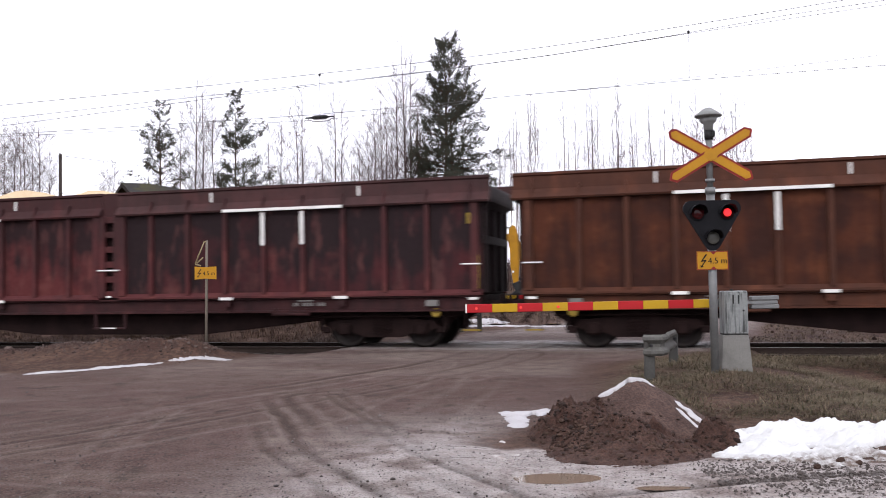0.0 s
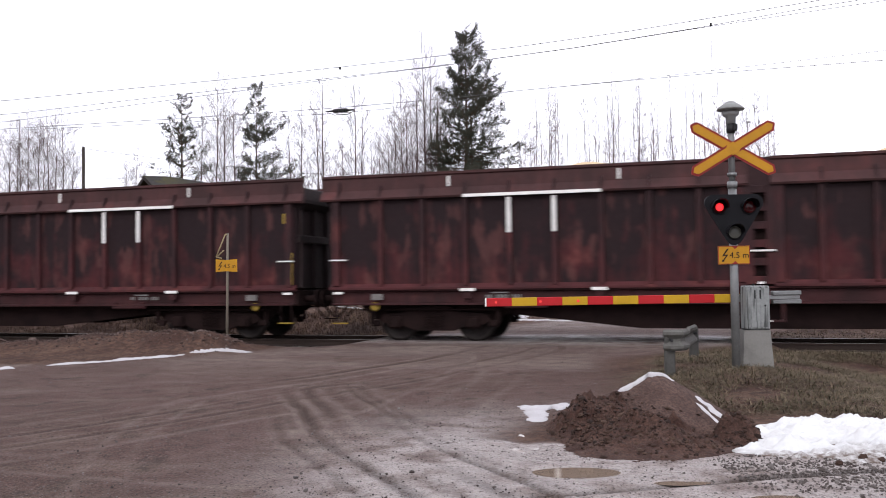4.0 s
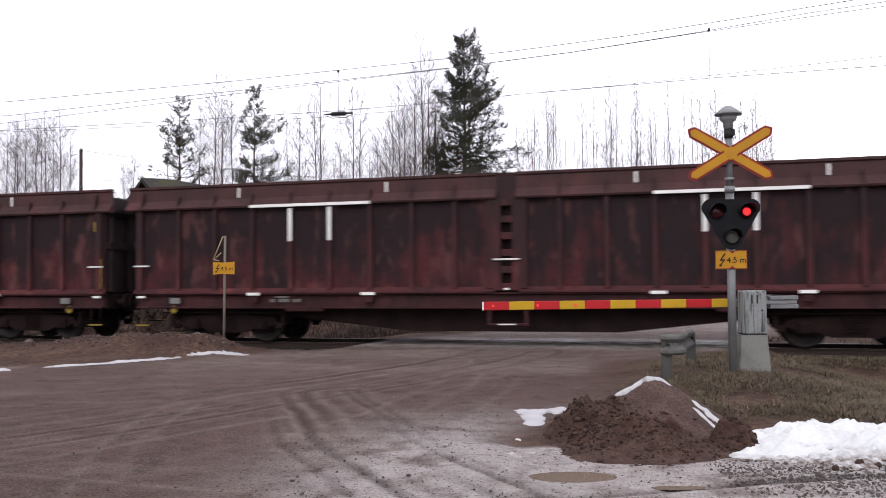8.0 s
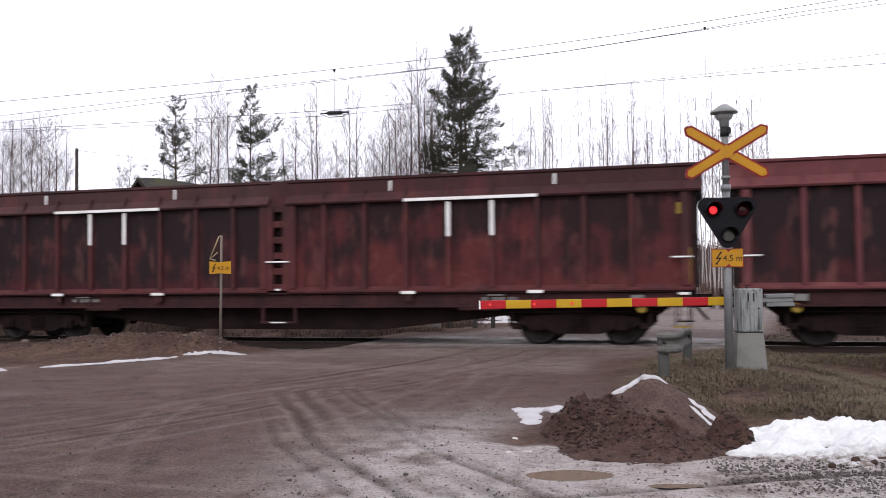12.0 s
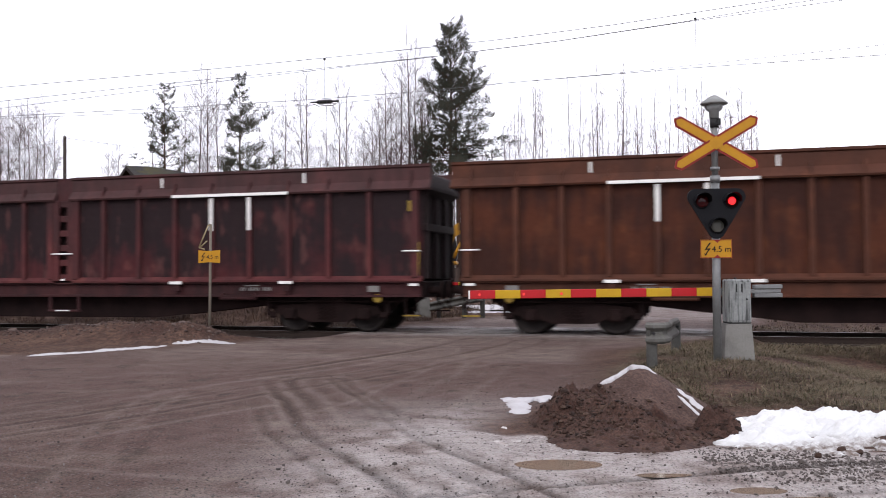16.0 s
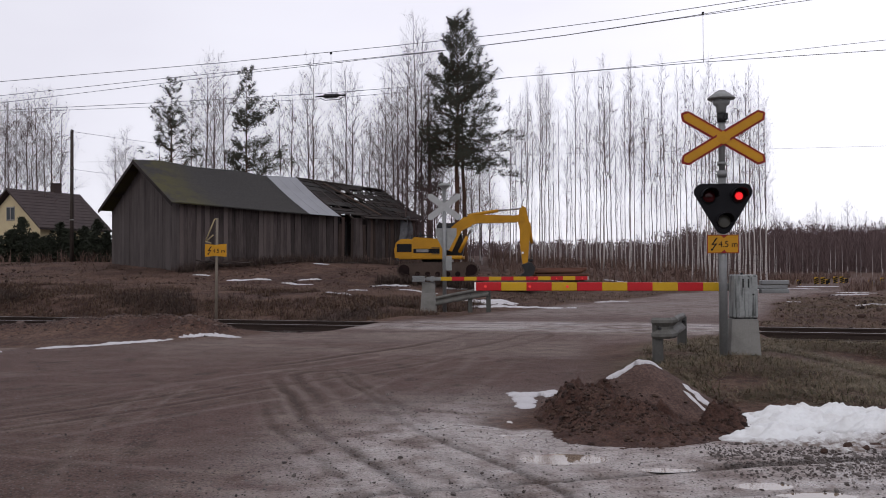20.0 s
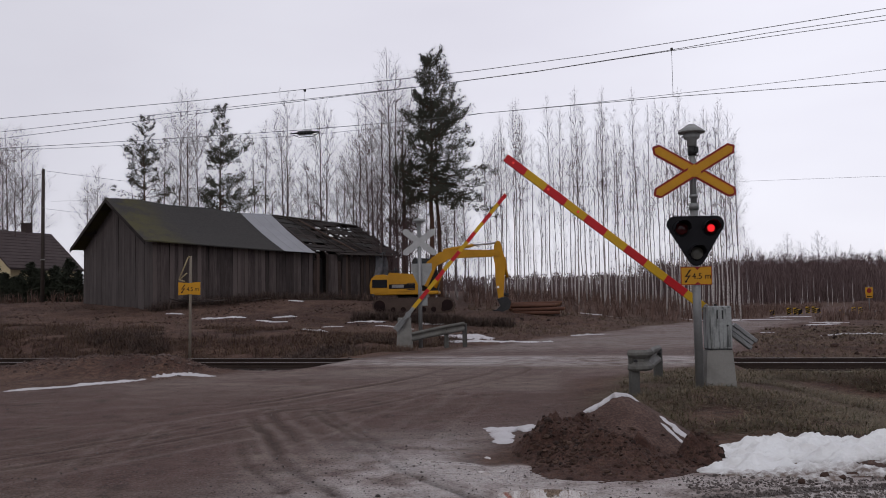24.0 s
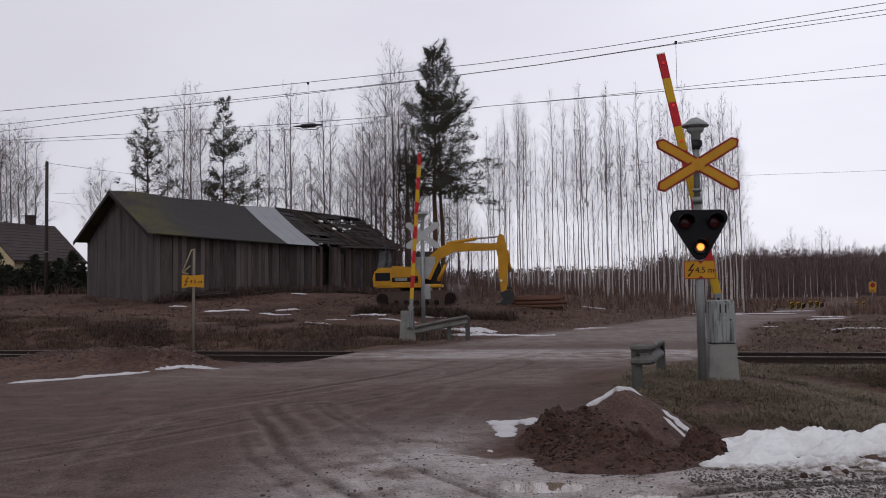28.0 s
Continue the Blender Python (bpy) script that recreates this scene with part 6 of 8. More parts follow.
def bare_tree(seed, H, r0, crown_from, spread, n_main, twigs, slim, bark, twig_mat):
    rng = random.Random(seed)
    tr, cr = Shape(), Shape()
    pts = [Vector((0, 0, -0.4))]
    for i in range(1, 13):
        t = i / 12
        pts.append(Vector((rng.uniform(-1, 1) * 0.09 * H / 20 + pts[-1].x, rng.uniform(-1, 1) * 0.09 * H / 20 + pts[-1].y, H * t)))
    tr.pipe(pts, [r0 * (1 - i / 12) ** 1.1 + 0.006 for i in range(13)], 7)

    def trunk(t):
        f = t * 12
        i = min(11, int(f))
        return pts[i].lerp(pts[i + 1], f - i)

    for k in range(n_main):
        rel = ((k + rng.random()) / n_main) ** 0.85
        t = crown_from + (0.97 - crown_from) * rel
        a = k * 2.4 + rng.uniform(-0.5, 0.5)
        rise = rng.uniform(1.5, 3.0) if slim else rng.uniform(0.9, 1.9)
        full_len = spread * (0.16 + 0.84 * math.sin(math.pi * min(1, 0.22 + 0.78 * rel)) ** 0.8)
        ln = full_len * rng.uniform(0.6, 1.25)
        rr = (0.015 if slim else 0.036) * (1 - t) + 0.0065
        b = limb(cr, trunk(t), (math.cos(a), math.sin(a), rise), ln, rr, rng, 4, 0.13, 0.03)
        for j in range(max(2, int(twigs * ln / spread * 1.5))):
            f = rng.uniform(0.15, 1.0) * 4
            i = min(3, int(f))
            p = b[i].lerp(b[i + 1], f - i)
            a2 = rng.uniform(0, 6.283)
            l2 = ln * rng.uniform(0.22, 0.45) * (1.15 - 0.12 * f)
            d2 = (b[i + 1] - b[i]).normalized() + Vector((math.cos(a2), math.sin(a2), rng.uniform(-0.2, 0.5))) * 0.75
            c = limb(cr, p, d2, l2, 0.0062 if slim else 0.0085, rng, 2, 0.16, -0.02, 3)
            for q in range(3):
                p3 = c[0].lerp(c[2], rng.uniform(0.15, 1.0))
                d3 = d2.normalized() * 0.7 + Vector((rng.uniform(-0.7, 0.7), rng.uniform(-0.7, 0.7), rng.uniform(-0.6, 0.5)))
                cr.tube(p3, p3 + d3.normalized() * l2 * rng.uniform(0.35, 0.9), 0.0040 if slim else 0.0045, 0.0022, n=3, caps=False)
    return tr.mesh("trunk", bark), cr.mesh("crown", twig_mat)


def tuft(sh, p, r, rng, blades, up=0.35, width=0.05):
    for _ in range(blades):
        d = Vector((rng.gauss(0, 1), rng.gauss(0, 1), rng.gauss(0, 0.7) + up)).normalized()
        s = d.orthogonal().normalized() * (width * rng.uniform(0.6, 1.4))
        q = p + d * (r * rng.uniform(0.5, 1.1))
        n = len(sh.v)
        sh.v += [tuple(p - s), tuple(p + s), tuple(q)]
        sh.f.append((n, n + 1, n + 2))
        sh.smooth.append(False)


def pine_tree(seed, H, r0, crown_from, spread, whorls, lop=0.0, dense=1.0, gap=0.0, stems=1):
    """Scots pine: bare reddish stem, flat uneven pads of needles; lop leans the crown to one side, gap opens it part way up."""
    rng = random.Random(seed)
    tr, lb, cr = Shape(), Shape(), Shape()
    pts = [Vector((0, 0, -0.4))]
    for i in range(1, 11):
        pts.append(Vector((pts[-1].x + rng.uniform(-0.06, 0.06), pts[-1].y + rng.uniform(-0.06, 0.06), H * i / 10)))
    tr.pipe(pts, [r0 * (1 - i / 10.4) for i in range(11)], 9)
    for e in range(1, stems):
        side = [p + Vector((0.62 * (1 - 0.55 * i / 7), 0.25, 0)) for i, p in enumerate(pts[:8])]
        tr.pipe(side, [r0 * 0.9 * (1 - i / 8.6) for i in range(8)], 9)
    for k in range(whorls):
        rel = min(0.99, max(0.0, (k + 2.2 * rng.random() - 0.6) / whorls)) ** 1.1
        if gap and abs(rel - gap) < 0.05:
            continue
        t = crown_from + (0.985 - crown_from) * rel
        f = t * 10
        i = min(9, int(f))
        base = pts[i].lerp(pts[i + 1], f - i)
        reach = spread * (0.10 + 0.90 * (1 - rel) ** 0.7) * rng.uniform(0.68, 1.15) * (0.62 + 0.38 * min(1, rel / 0.16))
        n_b = rng.choice((3, 4, 5, 6)) if rel < 0.65 else rng.choice((2, 3))
        a0 = rng.uniform(0, 6.283)
        for j in range(n_b):
            a = a0 + 6.283 * j / n_b + rng.uniform(-0.35, 0.35)
            ln = reach * rng.uniform(0.45, 1.15) * (1 + lop * (1 - rel) ** 0.5 * math.cos(a))
            if ln < 0.2:
                continue
            b = limb(lb, base, (math.cos(a), math.sin(a), -0.10 + 0.85 * rel ** 1.2 + rng.gauss(0, 0.22)), ln, 0.05 * (1 - t) + 0.012, rng, 4, 0.14, 0.08)
            for m in range(int((3 + ln * 4.6) * dense)):
                u = 0.10 + 0.90 * rng.random() ** 0.75
                g = u * 4
                q = min(3, int(g))
                p = b[q].lerp(b[q + 1], g - q) + Vector((0, 0, rng.gauss(0.04, 0.17)))
                d = (b[q + 1] - b[q]).normalized()
                sd = d.cross(Vector((0, 0, 1))).normalized() * rng.choice((-1, 1))
                shoot = (d * 0.8 + sd * rng.uniform(0.1, 1.3) + Vector((0, 0, rng.uniform(-0.15, 0.8)))).normalized()
                sl = min(0.75, 0.25 + 0.3 * ln) * (1.2 - 0.6 * u) * rng.uniform(0.6, 1.2)
                lb.tube(p, p + shoot * sl, 0.012, 0.006, n=3, caps=False)
                for w in range(4):
                    tuft(cr, p + shoot * sl * (0.35 + 0.22 * w) + Vector((rng.gauss(0, 0.05), rng.gauss(0, 0.05), rng.gauss(0, 0.05))), rng.uniform(0.2, 0.34), rng, 8, 0.5, 0.013)
    # dead lower boughs
    for k in range(9):
        t = crown_from * rng.uniform(0.55, 1.0)
        i = min(9, int(t * 10))
        a = rng.uniform(0, 6.283)
        limb(lb, pts[i].lerp(pts[i + 1], t * 10 - i), (math.cos(a), math.sin(a), -0.15), spread * rng.uniform(0.25, 0.6), 0.022, rng, 4, 0.2, -0.03, 3)
    for m in range(7):
        tuft(cr, pts[-1] + Vector((rng.gauss(0, 0.05), rng.gauss(0, 0.05), rng.uniform(-0.8, 0.1))), 0.26, rng, 10, 1.2, 0.018)
    return tr.mesh("trunk", m_pinebark), lb.mesh("limbwork", m_pinebark), cr.mesh("needle_crown", m_needle)


def put_tree(name, meshes, x, y, scale, turn, label, group, z=None):
    z = ground_z(x, y) if z is None else z
    t = thing(name, pose(x, y, z, 0, 0, turn), label, "tree", group)
    t.scale = (scale, scale, scale)
    for nm, me in zip(("trunk", "crown") if len(meshes) == 2 else ("trunk", "limbwork", "needle_crown"), meshes):
        ob = part(nm, me, None, t)
        if nm in ("limbwork", "needle_crown"):
            tagged(ob, kind="stuff")
    return t


def px(u, depth):
    """Sideways place of a line of sight at that depth."""
    return (u - 784) / 1607.0 * depth


def build_trees():
    rng = random.Random(21)
    slim = [bare_tree(100 + i, 20.0, 0.072, 0.33, 2.3, 42, 6, True, m_birch_slim, m_twig_pale) for i in range(6)]
    full = [bare_tree(200 + i, 20.0, 0.13, 0.20, 4.0, 50, 9, False, m_birch_dark, m_twig) for i in range(5)]
    # crooked crowns behind and beside the barn: line of sight, depth, height of the tip above the eye in the same units
    for u, d, top in ((8, 80, 175), (30, 83, 150), (56, 82, 175), (78, 80, 165), (104, 86, 185), (232, 75, 250), (18, 82, 165), (45, 84, 158), (64, 86, 148), (92, 84, 150), (-10, 85, 170), (-30, 83, 160), (208, 74, 235), (222, 76, 218), (366, 76, 95), (380, 78, 84), (398, 76, 118), (512, 80, 140), (500, 84, 165), (557, 76, 92), (545, 80, 130), (612, 80, 108), (626, 78, 125), (655, 82, 190),
                      (682, 74, 128), (696, 72, 112), (706, 75, 145), (722, 68, 70), (738, 66, 20), (748, 67, 48), (762, 70, 130), (672, 78, 170), (850, 78, 215), (866, 82, 230), (712, 84, 180), (770, 80, 200), (832, 72, 250), (335, 84, 150), (468, 86, 200), (590, 88, 190)):
        x = px(u, d)
        H = (470 - top) / 1607.0 * d + 1.53 - ground_z(x, d)
        put_tree("bare_tree", full[rng.randrange(5)], x, d, H / 20.0, rng.uniform(0, 360), "leafless dark birch with a fine twiggy crown", "bare trees by the farm")
    shrub = [bare_tree(300 + i, 20.0, 0.16, 0.05, 6.0, 56, 8, False, m_birch_dark, m_twig) for i in range(3)]
    for u, d, top in ((720, 62, 250), (742, 64, 210), (750, 58, 330), (766, 66, 190), (775, 60, 290), (792, 58, 320), (801, 66, 250), (815, 62, 300), (826, 64, 270), (838, 68, 330), (852, 70, 300), (757, 74, 110), (700, 66, 240), (872, 72, 340), (890, 74, 350), (410, 76, 260), (350, 78, 265), (530, 78, 240), (575, 80, 235), (640, 80, 220), (600, 82, 250), (672, 74, 225)):
        x = px(u, d)
        H = (470 - top) / 1607.0 * d + 1.53 - ground_z(x, d)
        put_tree("bare_tree", shrub[rng.randrange(3)], x, d, H / 20.0, rng.uniform(0, 360), "bushy leafless tree branching near the ground", "thicket by the farm")
    # slender planted birches
    u = 902.0
    while u < 1364:
        d = rng.uniform(70, 98)
        top = rng.choice((100, 120, 140, 160, 180, 205, 235)) + rng.uniform(-14, 14)
        if u < 930 or u > 1345:
            top += 40
        x = px(u, d)
        H = (470 - top) / 1607.0 * d + 1.53 - ground_z(x, d)
        put_tree("slender_birch", slim[rng.randrange(6)], x, d, H / 20.0, rng.uniform(0, 360), "tall slender leafless birch with a white trunk", "planted birch grove")
        u += rng.uniform(5.0, 11.5)
    u = 885.0
    while u < 1375:
        d = rng.uniform(100, 125)
        top = rng.uniform(310, 385)
        x = px(u, d)
        H = (470 - top) / 1607.0 * d + 1.53 - ground_z(x, d)
        put_tree("slender_birch", slim[rng.randrange(6)], x, d, H / 20.0, rng.uniform(0, 360), "tall slender leafless birch with a white trunk", "planted birch grove")
        u += rng.uniform(7.0, 14.0)
    for u, d, top in ((1310, 66, 190), (1335, 64, 205), (1357, 66, 178), (1255, 70, 92), (1115, 72, 108), (1063, 74, 120), (1140, 73, 125), (935, 70, 150)):
        x = px(u, d)
        H = (470 - top) / 1607.0 * d + 1.53 - ground_z(x, d)
        put_tree("slender_birch", slim[rng.randrange(6)], x, d, H / 20.0, rng.uniform(0, 360), "tall slender leafless birch with a white trunk", "planted birch grove")
    for k in range(13):
        u, d = 1372 + k * 15.5 + rng.uniform(-6, 6), rng.uniform(120, 150)
        x = px(u, d)
        H = (470 - rng.uniform(372, 400)) / 1607.0 * d + 1.53 - ground_z(x, d)
        put_tree("slender_birch", slim[rng.randrange(6)], x, d, H / 20.0, rng.uniform(0, 360), "slim leafless birch before the distant wood", "birches before the far wood")
    for k in range(11):
        u, d = 1365 + k * 19 + rng.uniform(-8, 8), rng.uniform(160, 175)
        x = px(u, d)
        H = (470 - rng.uniform(355, 388)) / 1607.0 * d + 1.53 - ground_z(x, d)
        put_tree("bare_tree", full[rng.randrange(5)], x, d, H / 20.0, rng.uniform(0, 360), "leafless tree standing over the distant wood", "bare trees of the far wood")
    # pines
    for u, d, top, seed, cf, spread, wh, lop, dens, gap, stems in ((808, 62, 31, 5, 0.40, 4.6, 36, 0.30, 1.6, 0, 2), (437, 72, 121, 6, 0.34, 3.4, 23, 0.5, 1.1, 0.44, 1), (308, 70, 138, 7, 0.34, 3.7, 23, 0.0, 0.7, 0, 1), (762, 66, 170, 8, 0.30, 1.6, 12, 0.0, 0.7, 0, 1), (284, 72, 235, 9, 0.3, 1.7, 8, 0.0, 0.6, 0, 1)):
        x = px(u, d)
        H = (470 - top) / 1607.0 * d + 1.53 - ground_z(x, d)
        put_tree("pine_tree", pine_tree(seed, H, 0.22 if d < 65 else 0.15, cf, spread, wh, lop, dens, gap, stems), x, d, 1.0, 0.0, "tall dark green pine with a reddish trunk", "pines by the farm")
    # dark evergreen hedge before the farmhouse
    for i in range(15):
        x = px(-40 + i * 16.5, 66) + rng.uniform(-0.2, 0.2)
        hgt = rng.uniform(2.1, 3.5) if i not in (7, 8) else 1.9
        bush = Shape()
        for _ in range(520):
            a, rr = rng.uniform(0, 6.283), rng.uniform(0, 1) ** 0.5
            zz = rng.uniform(0, 1)
            w = 0.95 * math.sin(math.pi * (0.2 + 0.75 * zz)) * (0.8 + 0.4 * math.sin(3 * a + i))
            tuft(bush, Vector((math.cos(a) * rr * w, math.sin(a) * rr * w, zz * hgt)), 0.26, rng, 6, 0.3, 0.05)
        sh = thing("evergreen_bush", pose(x, 66 + rng.uniform(-0.6, 0.6), ground_z(x, 66) - 0.1), "dense dark green evergreen bush in a hedge", "bush", "hedge by the farmhouse")
        part("foliage", bush, m_spruce, sh)
        part("stem", Shape().tube((0, 0, -0.1), (0, 0, hgt * 0.8), 0.06, 0.02, n=6), m_polewood, sh)


build_trees()


# ---------------------------------------------------------------- small scatter, each kind one mesh
def raw_mesh(name, verts, faces, material, smooth=False):
    me = bpy.data.meshes.new(name)
    verts, faces = np.asarray(verts, np.float32), np.asarray(faces, np.int32)
    k = faces.shape[1]
    me.vertices.add(len(verts))
    me.vertices.foreach_set("co", verts.ravel())
    me.loops.add(faces.size)
    me.loops.foreach_set("vertex_index", faces.ravel())
    me.polygons.add(len(faces))
    me.polygons.foreach_set("loop_start", np.arange(0, faces.size, k, dtype=np.int32))
    me.polygons.foreach_set("use_smooth", np.full(len(faces), smooth, dtype=bool))
    me.update(calc_edges=True)
    me.materials.append(material)
    return me


PHI = (1 + 5 ** 0.5) / 2
ICO_V = np.array([(-1, PHI, 0), (1, PHI, 0), (-1, -PHI, 0), (1, -PHI, 0), (0, -1, PHI), (0, 1, PHI), (0, -1, -PHI), (0, 1, -PHI), (PHI, 0, -1), (PHI, 0, 1), (-PHI, 0, -1), (-PHI, 0, 1)]) / 1.9
ICO_F = np.array([(0, 11, 5), (0, 5, 1), (0, 1, 7), (0, 7, 10), (0, 10, 11), (1, 5, 9), (5, 11, 4), (11, 10, 2), (10, 7, 6), (7, 1, 8), (3, 9, 4), (3, 4, 2), (3, 2, 6), (3, 6, 8), (3, 8, 9), (4, 9, 5), (2, 4, 11), (6, 2, 10), (8, 6, 7), (9, 8, 1)])


def stones(name, xs, ys, size, material, seed, label, sink=0.3, category="stones", lift=None):
    """Uneven stones strewn on the ground."""
    rng = np.random.RandomState(seed)
    n = len(xs)
    z, _ = height(np.concatenate([xs, [0.0]]), np.concatenate([ys, [0.0]]))
    z = z[:-1] if lift is None else lift
    r = size * rng.lognormal(0, 0.36, n)
    v = ICO_V[None] * (1 + rng.uniform(-0.32, 0.32, (n, 12, 1)))
    v = v * (r[:, None, None] * rng.uniform(0.65, 1.3, (n, 1, 3)))
    a = rng.uniform(0, 6.28, n)
    ca, sa = np.cos(a)[:, None], np.sin(a)[:, None]
    out = np.stack([v[..., 0] * ca - v[..., 1] * sa + xs[:, None], v[..., 0] * sa + v[..., 1] * ca + ys[:, None], v[..., 2] * 0.8 + (z + r * (0.8 - sink * 1.6) * 0.6)[:, None]], -1)
    f = (ICO_F[None] + (np.arange(n) * 12)[:, None, None]).reshape(-1, 3)
    return tagged(new(name, raw_mesh(name, out.reshape(-1, 3), f, material)), label, category, kind="stuff")


def blades(name, xs, ys, per, length, width, lean, material, seed, label, category="grass", flat=1.0):
    """Tufts of dry grass: narrow bent blades."""
    rng = np.random.RandomState(seed)
    n = len(xs)
    z, _ = height(np.concatenate([xs, [0.0]]), np.concatenate([ys, [0.0]]))
    bx = np.repeat(xs, per) + rng.normal(0, 0.05, n * per)
    by = np.repeat(ys, per) + rng.normal(0, 0.05, n * per)
    bz = np.repeat(z[:-1], per) - 0.03
    ln = length * rng.uniform(0.45, 1.25, n * per)
    a = rng.uniform(0, 6.28, n * per)
    le = lean * rng.uniform(0.2, 1.5, n * per)
    dx, dy = np.cos(a) * le, np.sin(a) * le
    w = width * rng.uniform(0.6, 1.4, n * per)
    wx, wy = -np.sin(a) * w, np.cos(a) * w
    h = flat * np.sqrt(np.clip(1 - le ** 2, 0.1, 1))
    p = np.stack([np.stack([bx - wx, by - wy, bz], -1), np.stack([bx + wx, by + wy, bz], -1),
                  np.stack([bx + dx * ln * 0.45 + wx * 0.7, by + dy * ln * 0.45 + wy * 0.7, bz + ln * 0.62 * h], -1), np.stack([bx + dx * ln * 0.45 - wx * 0.7, by + dy * ln * 0.45 - wy * 0.7, bz + ln * 0.62 * h], -1),
                  np.stack([bx + dx * ln * 1.25, by + dy * ln * 1.25, bz + ln * 0.85 * h], -1)], 1)
    base = (np.arange(n * per) * 5)[:, None]
    f = np.concatenate([base + np.array([[0, 1, 2]]), base + np.array([[0, 2, 3]]), base + np.array([[3, 2, 4]])])
    return tagged(new(name, raw_mesh(name, p.reshape(-1, 3), f, material)), label, category, kind="stuff")


def island_mix(name, stops, rough=0.9):
    n = Nodes(name)
    c = n.ramp(n.node("NewGeometry").outputs["Random Per Island"], stops)
    return n.done(n.mix(n.ramp(n.noise(18, 3), [(0.3, 0.0), (0.75, 0.5)]), c, (0.02, 0.016, 0.014)), rough)


m_stones = island_mix("mixed_gravel", [(0.0, (0.045, 0.035, 0.032)), (0.45, (0.085, 0.070, 0.064)), (0.8, (0.13, 0.115, 0.11)), (1.0, (0.20, 0.18, 0.17))], 0.75)
m_darkstones = island_mix("dark_wet_grit", [(0.0, (0.018, 0.013, 0.012)), (0.6, (0.04, 0.03, 0.027)), (1.0, (0.07, 0.055, 0.05))], 0.55)
m_ballast = island_mix("track_ballast", [(0.0, (0.028, 0.021, 0.019)), (0.5, (0.06, 0.047, 0.042)), (1.0, (0.11, 0.092, 0.084))])
m_ridge = island_mix("reddish_ridge_gravel", [(0.0, (0.045, 0.028, 0.024)), (0.5, (0.085, 0.056, 0.048)), (1.0, (0.14, 0.105, 0.094))])
m_clods = island_mix("red_brown_clods", [(0.0, (0.018, 0.010, 0.008)), (0.5, (0.042, 0.022, 0.016)), (1.0, (0.075, 0.045, 0.032))])
m_straw = island_mix("dead_straw_grass", [(0.0, (0.070, 0.050, 0.035)), (0.25, (0.070, 0.066, 0.034)), (0.55, (0.138, 0.102, 0.068)), (0.85, (0.225, 0.172, 0.116)), (1.0, (0.072, 0.074, 0.034))])
m_straw_far = island_mix("dark_dead_grass", [(0.0, (0.034, 0.018, 0.014)), (0.5, (0.074, 0.041, 0.030)), (0.85, (0.14, 0.088, 0.054)), (1.0, (0.05, 0.042, 0.022))])
m_under_growth = island_mix("reddish_undergrowth", [(0.0, (0.07, 0.040, 0.033)), (0.5, (0.125, 0.076, 0.062)), (1.0, (0.19, 0.125, 0.10))])
m_sticks = island_mix("broken_pale_sticks", [(0.0, (0.05, 0.035, 0.03)), (0.6, (0.12, 0.085, 0.07)), (0.9, (0.24, 0.185, 0.15)), (1.0, (0.34, 0.28, 0.23))])
m_straw_mid = island_mix("brown_verge_grass", [(0.0, (0.055, 0.036, 0.026)), (0.5, (0.115, 0.080, 0.055)), (0.85, (0.20, 0.150, 0.098)), (1.0, (0.075, 0.068, 0.034))])
m_brush = island_mix("brown_brushwood", [(0.0, (0.026, 0.017, 0.015)), (0.5, (0.055, 0.036, 0.030)), (1.0, (0.095, 0.066, 0.05))])


def keep(s, q, want):
    """Turn track coordinates into places, on or off the road."""
    x = A0.x + DS.x * s + DQ.x * q
    y = A0.y + DS.y * s + DQ.y * q
    r = road_mask(s, q)
    ok = (r < 0.25) if want == "off" else (r > 0.6)
    return x[ok], y[ok]


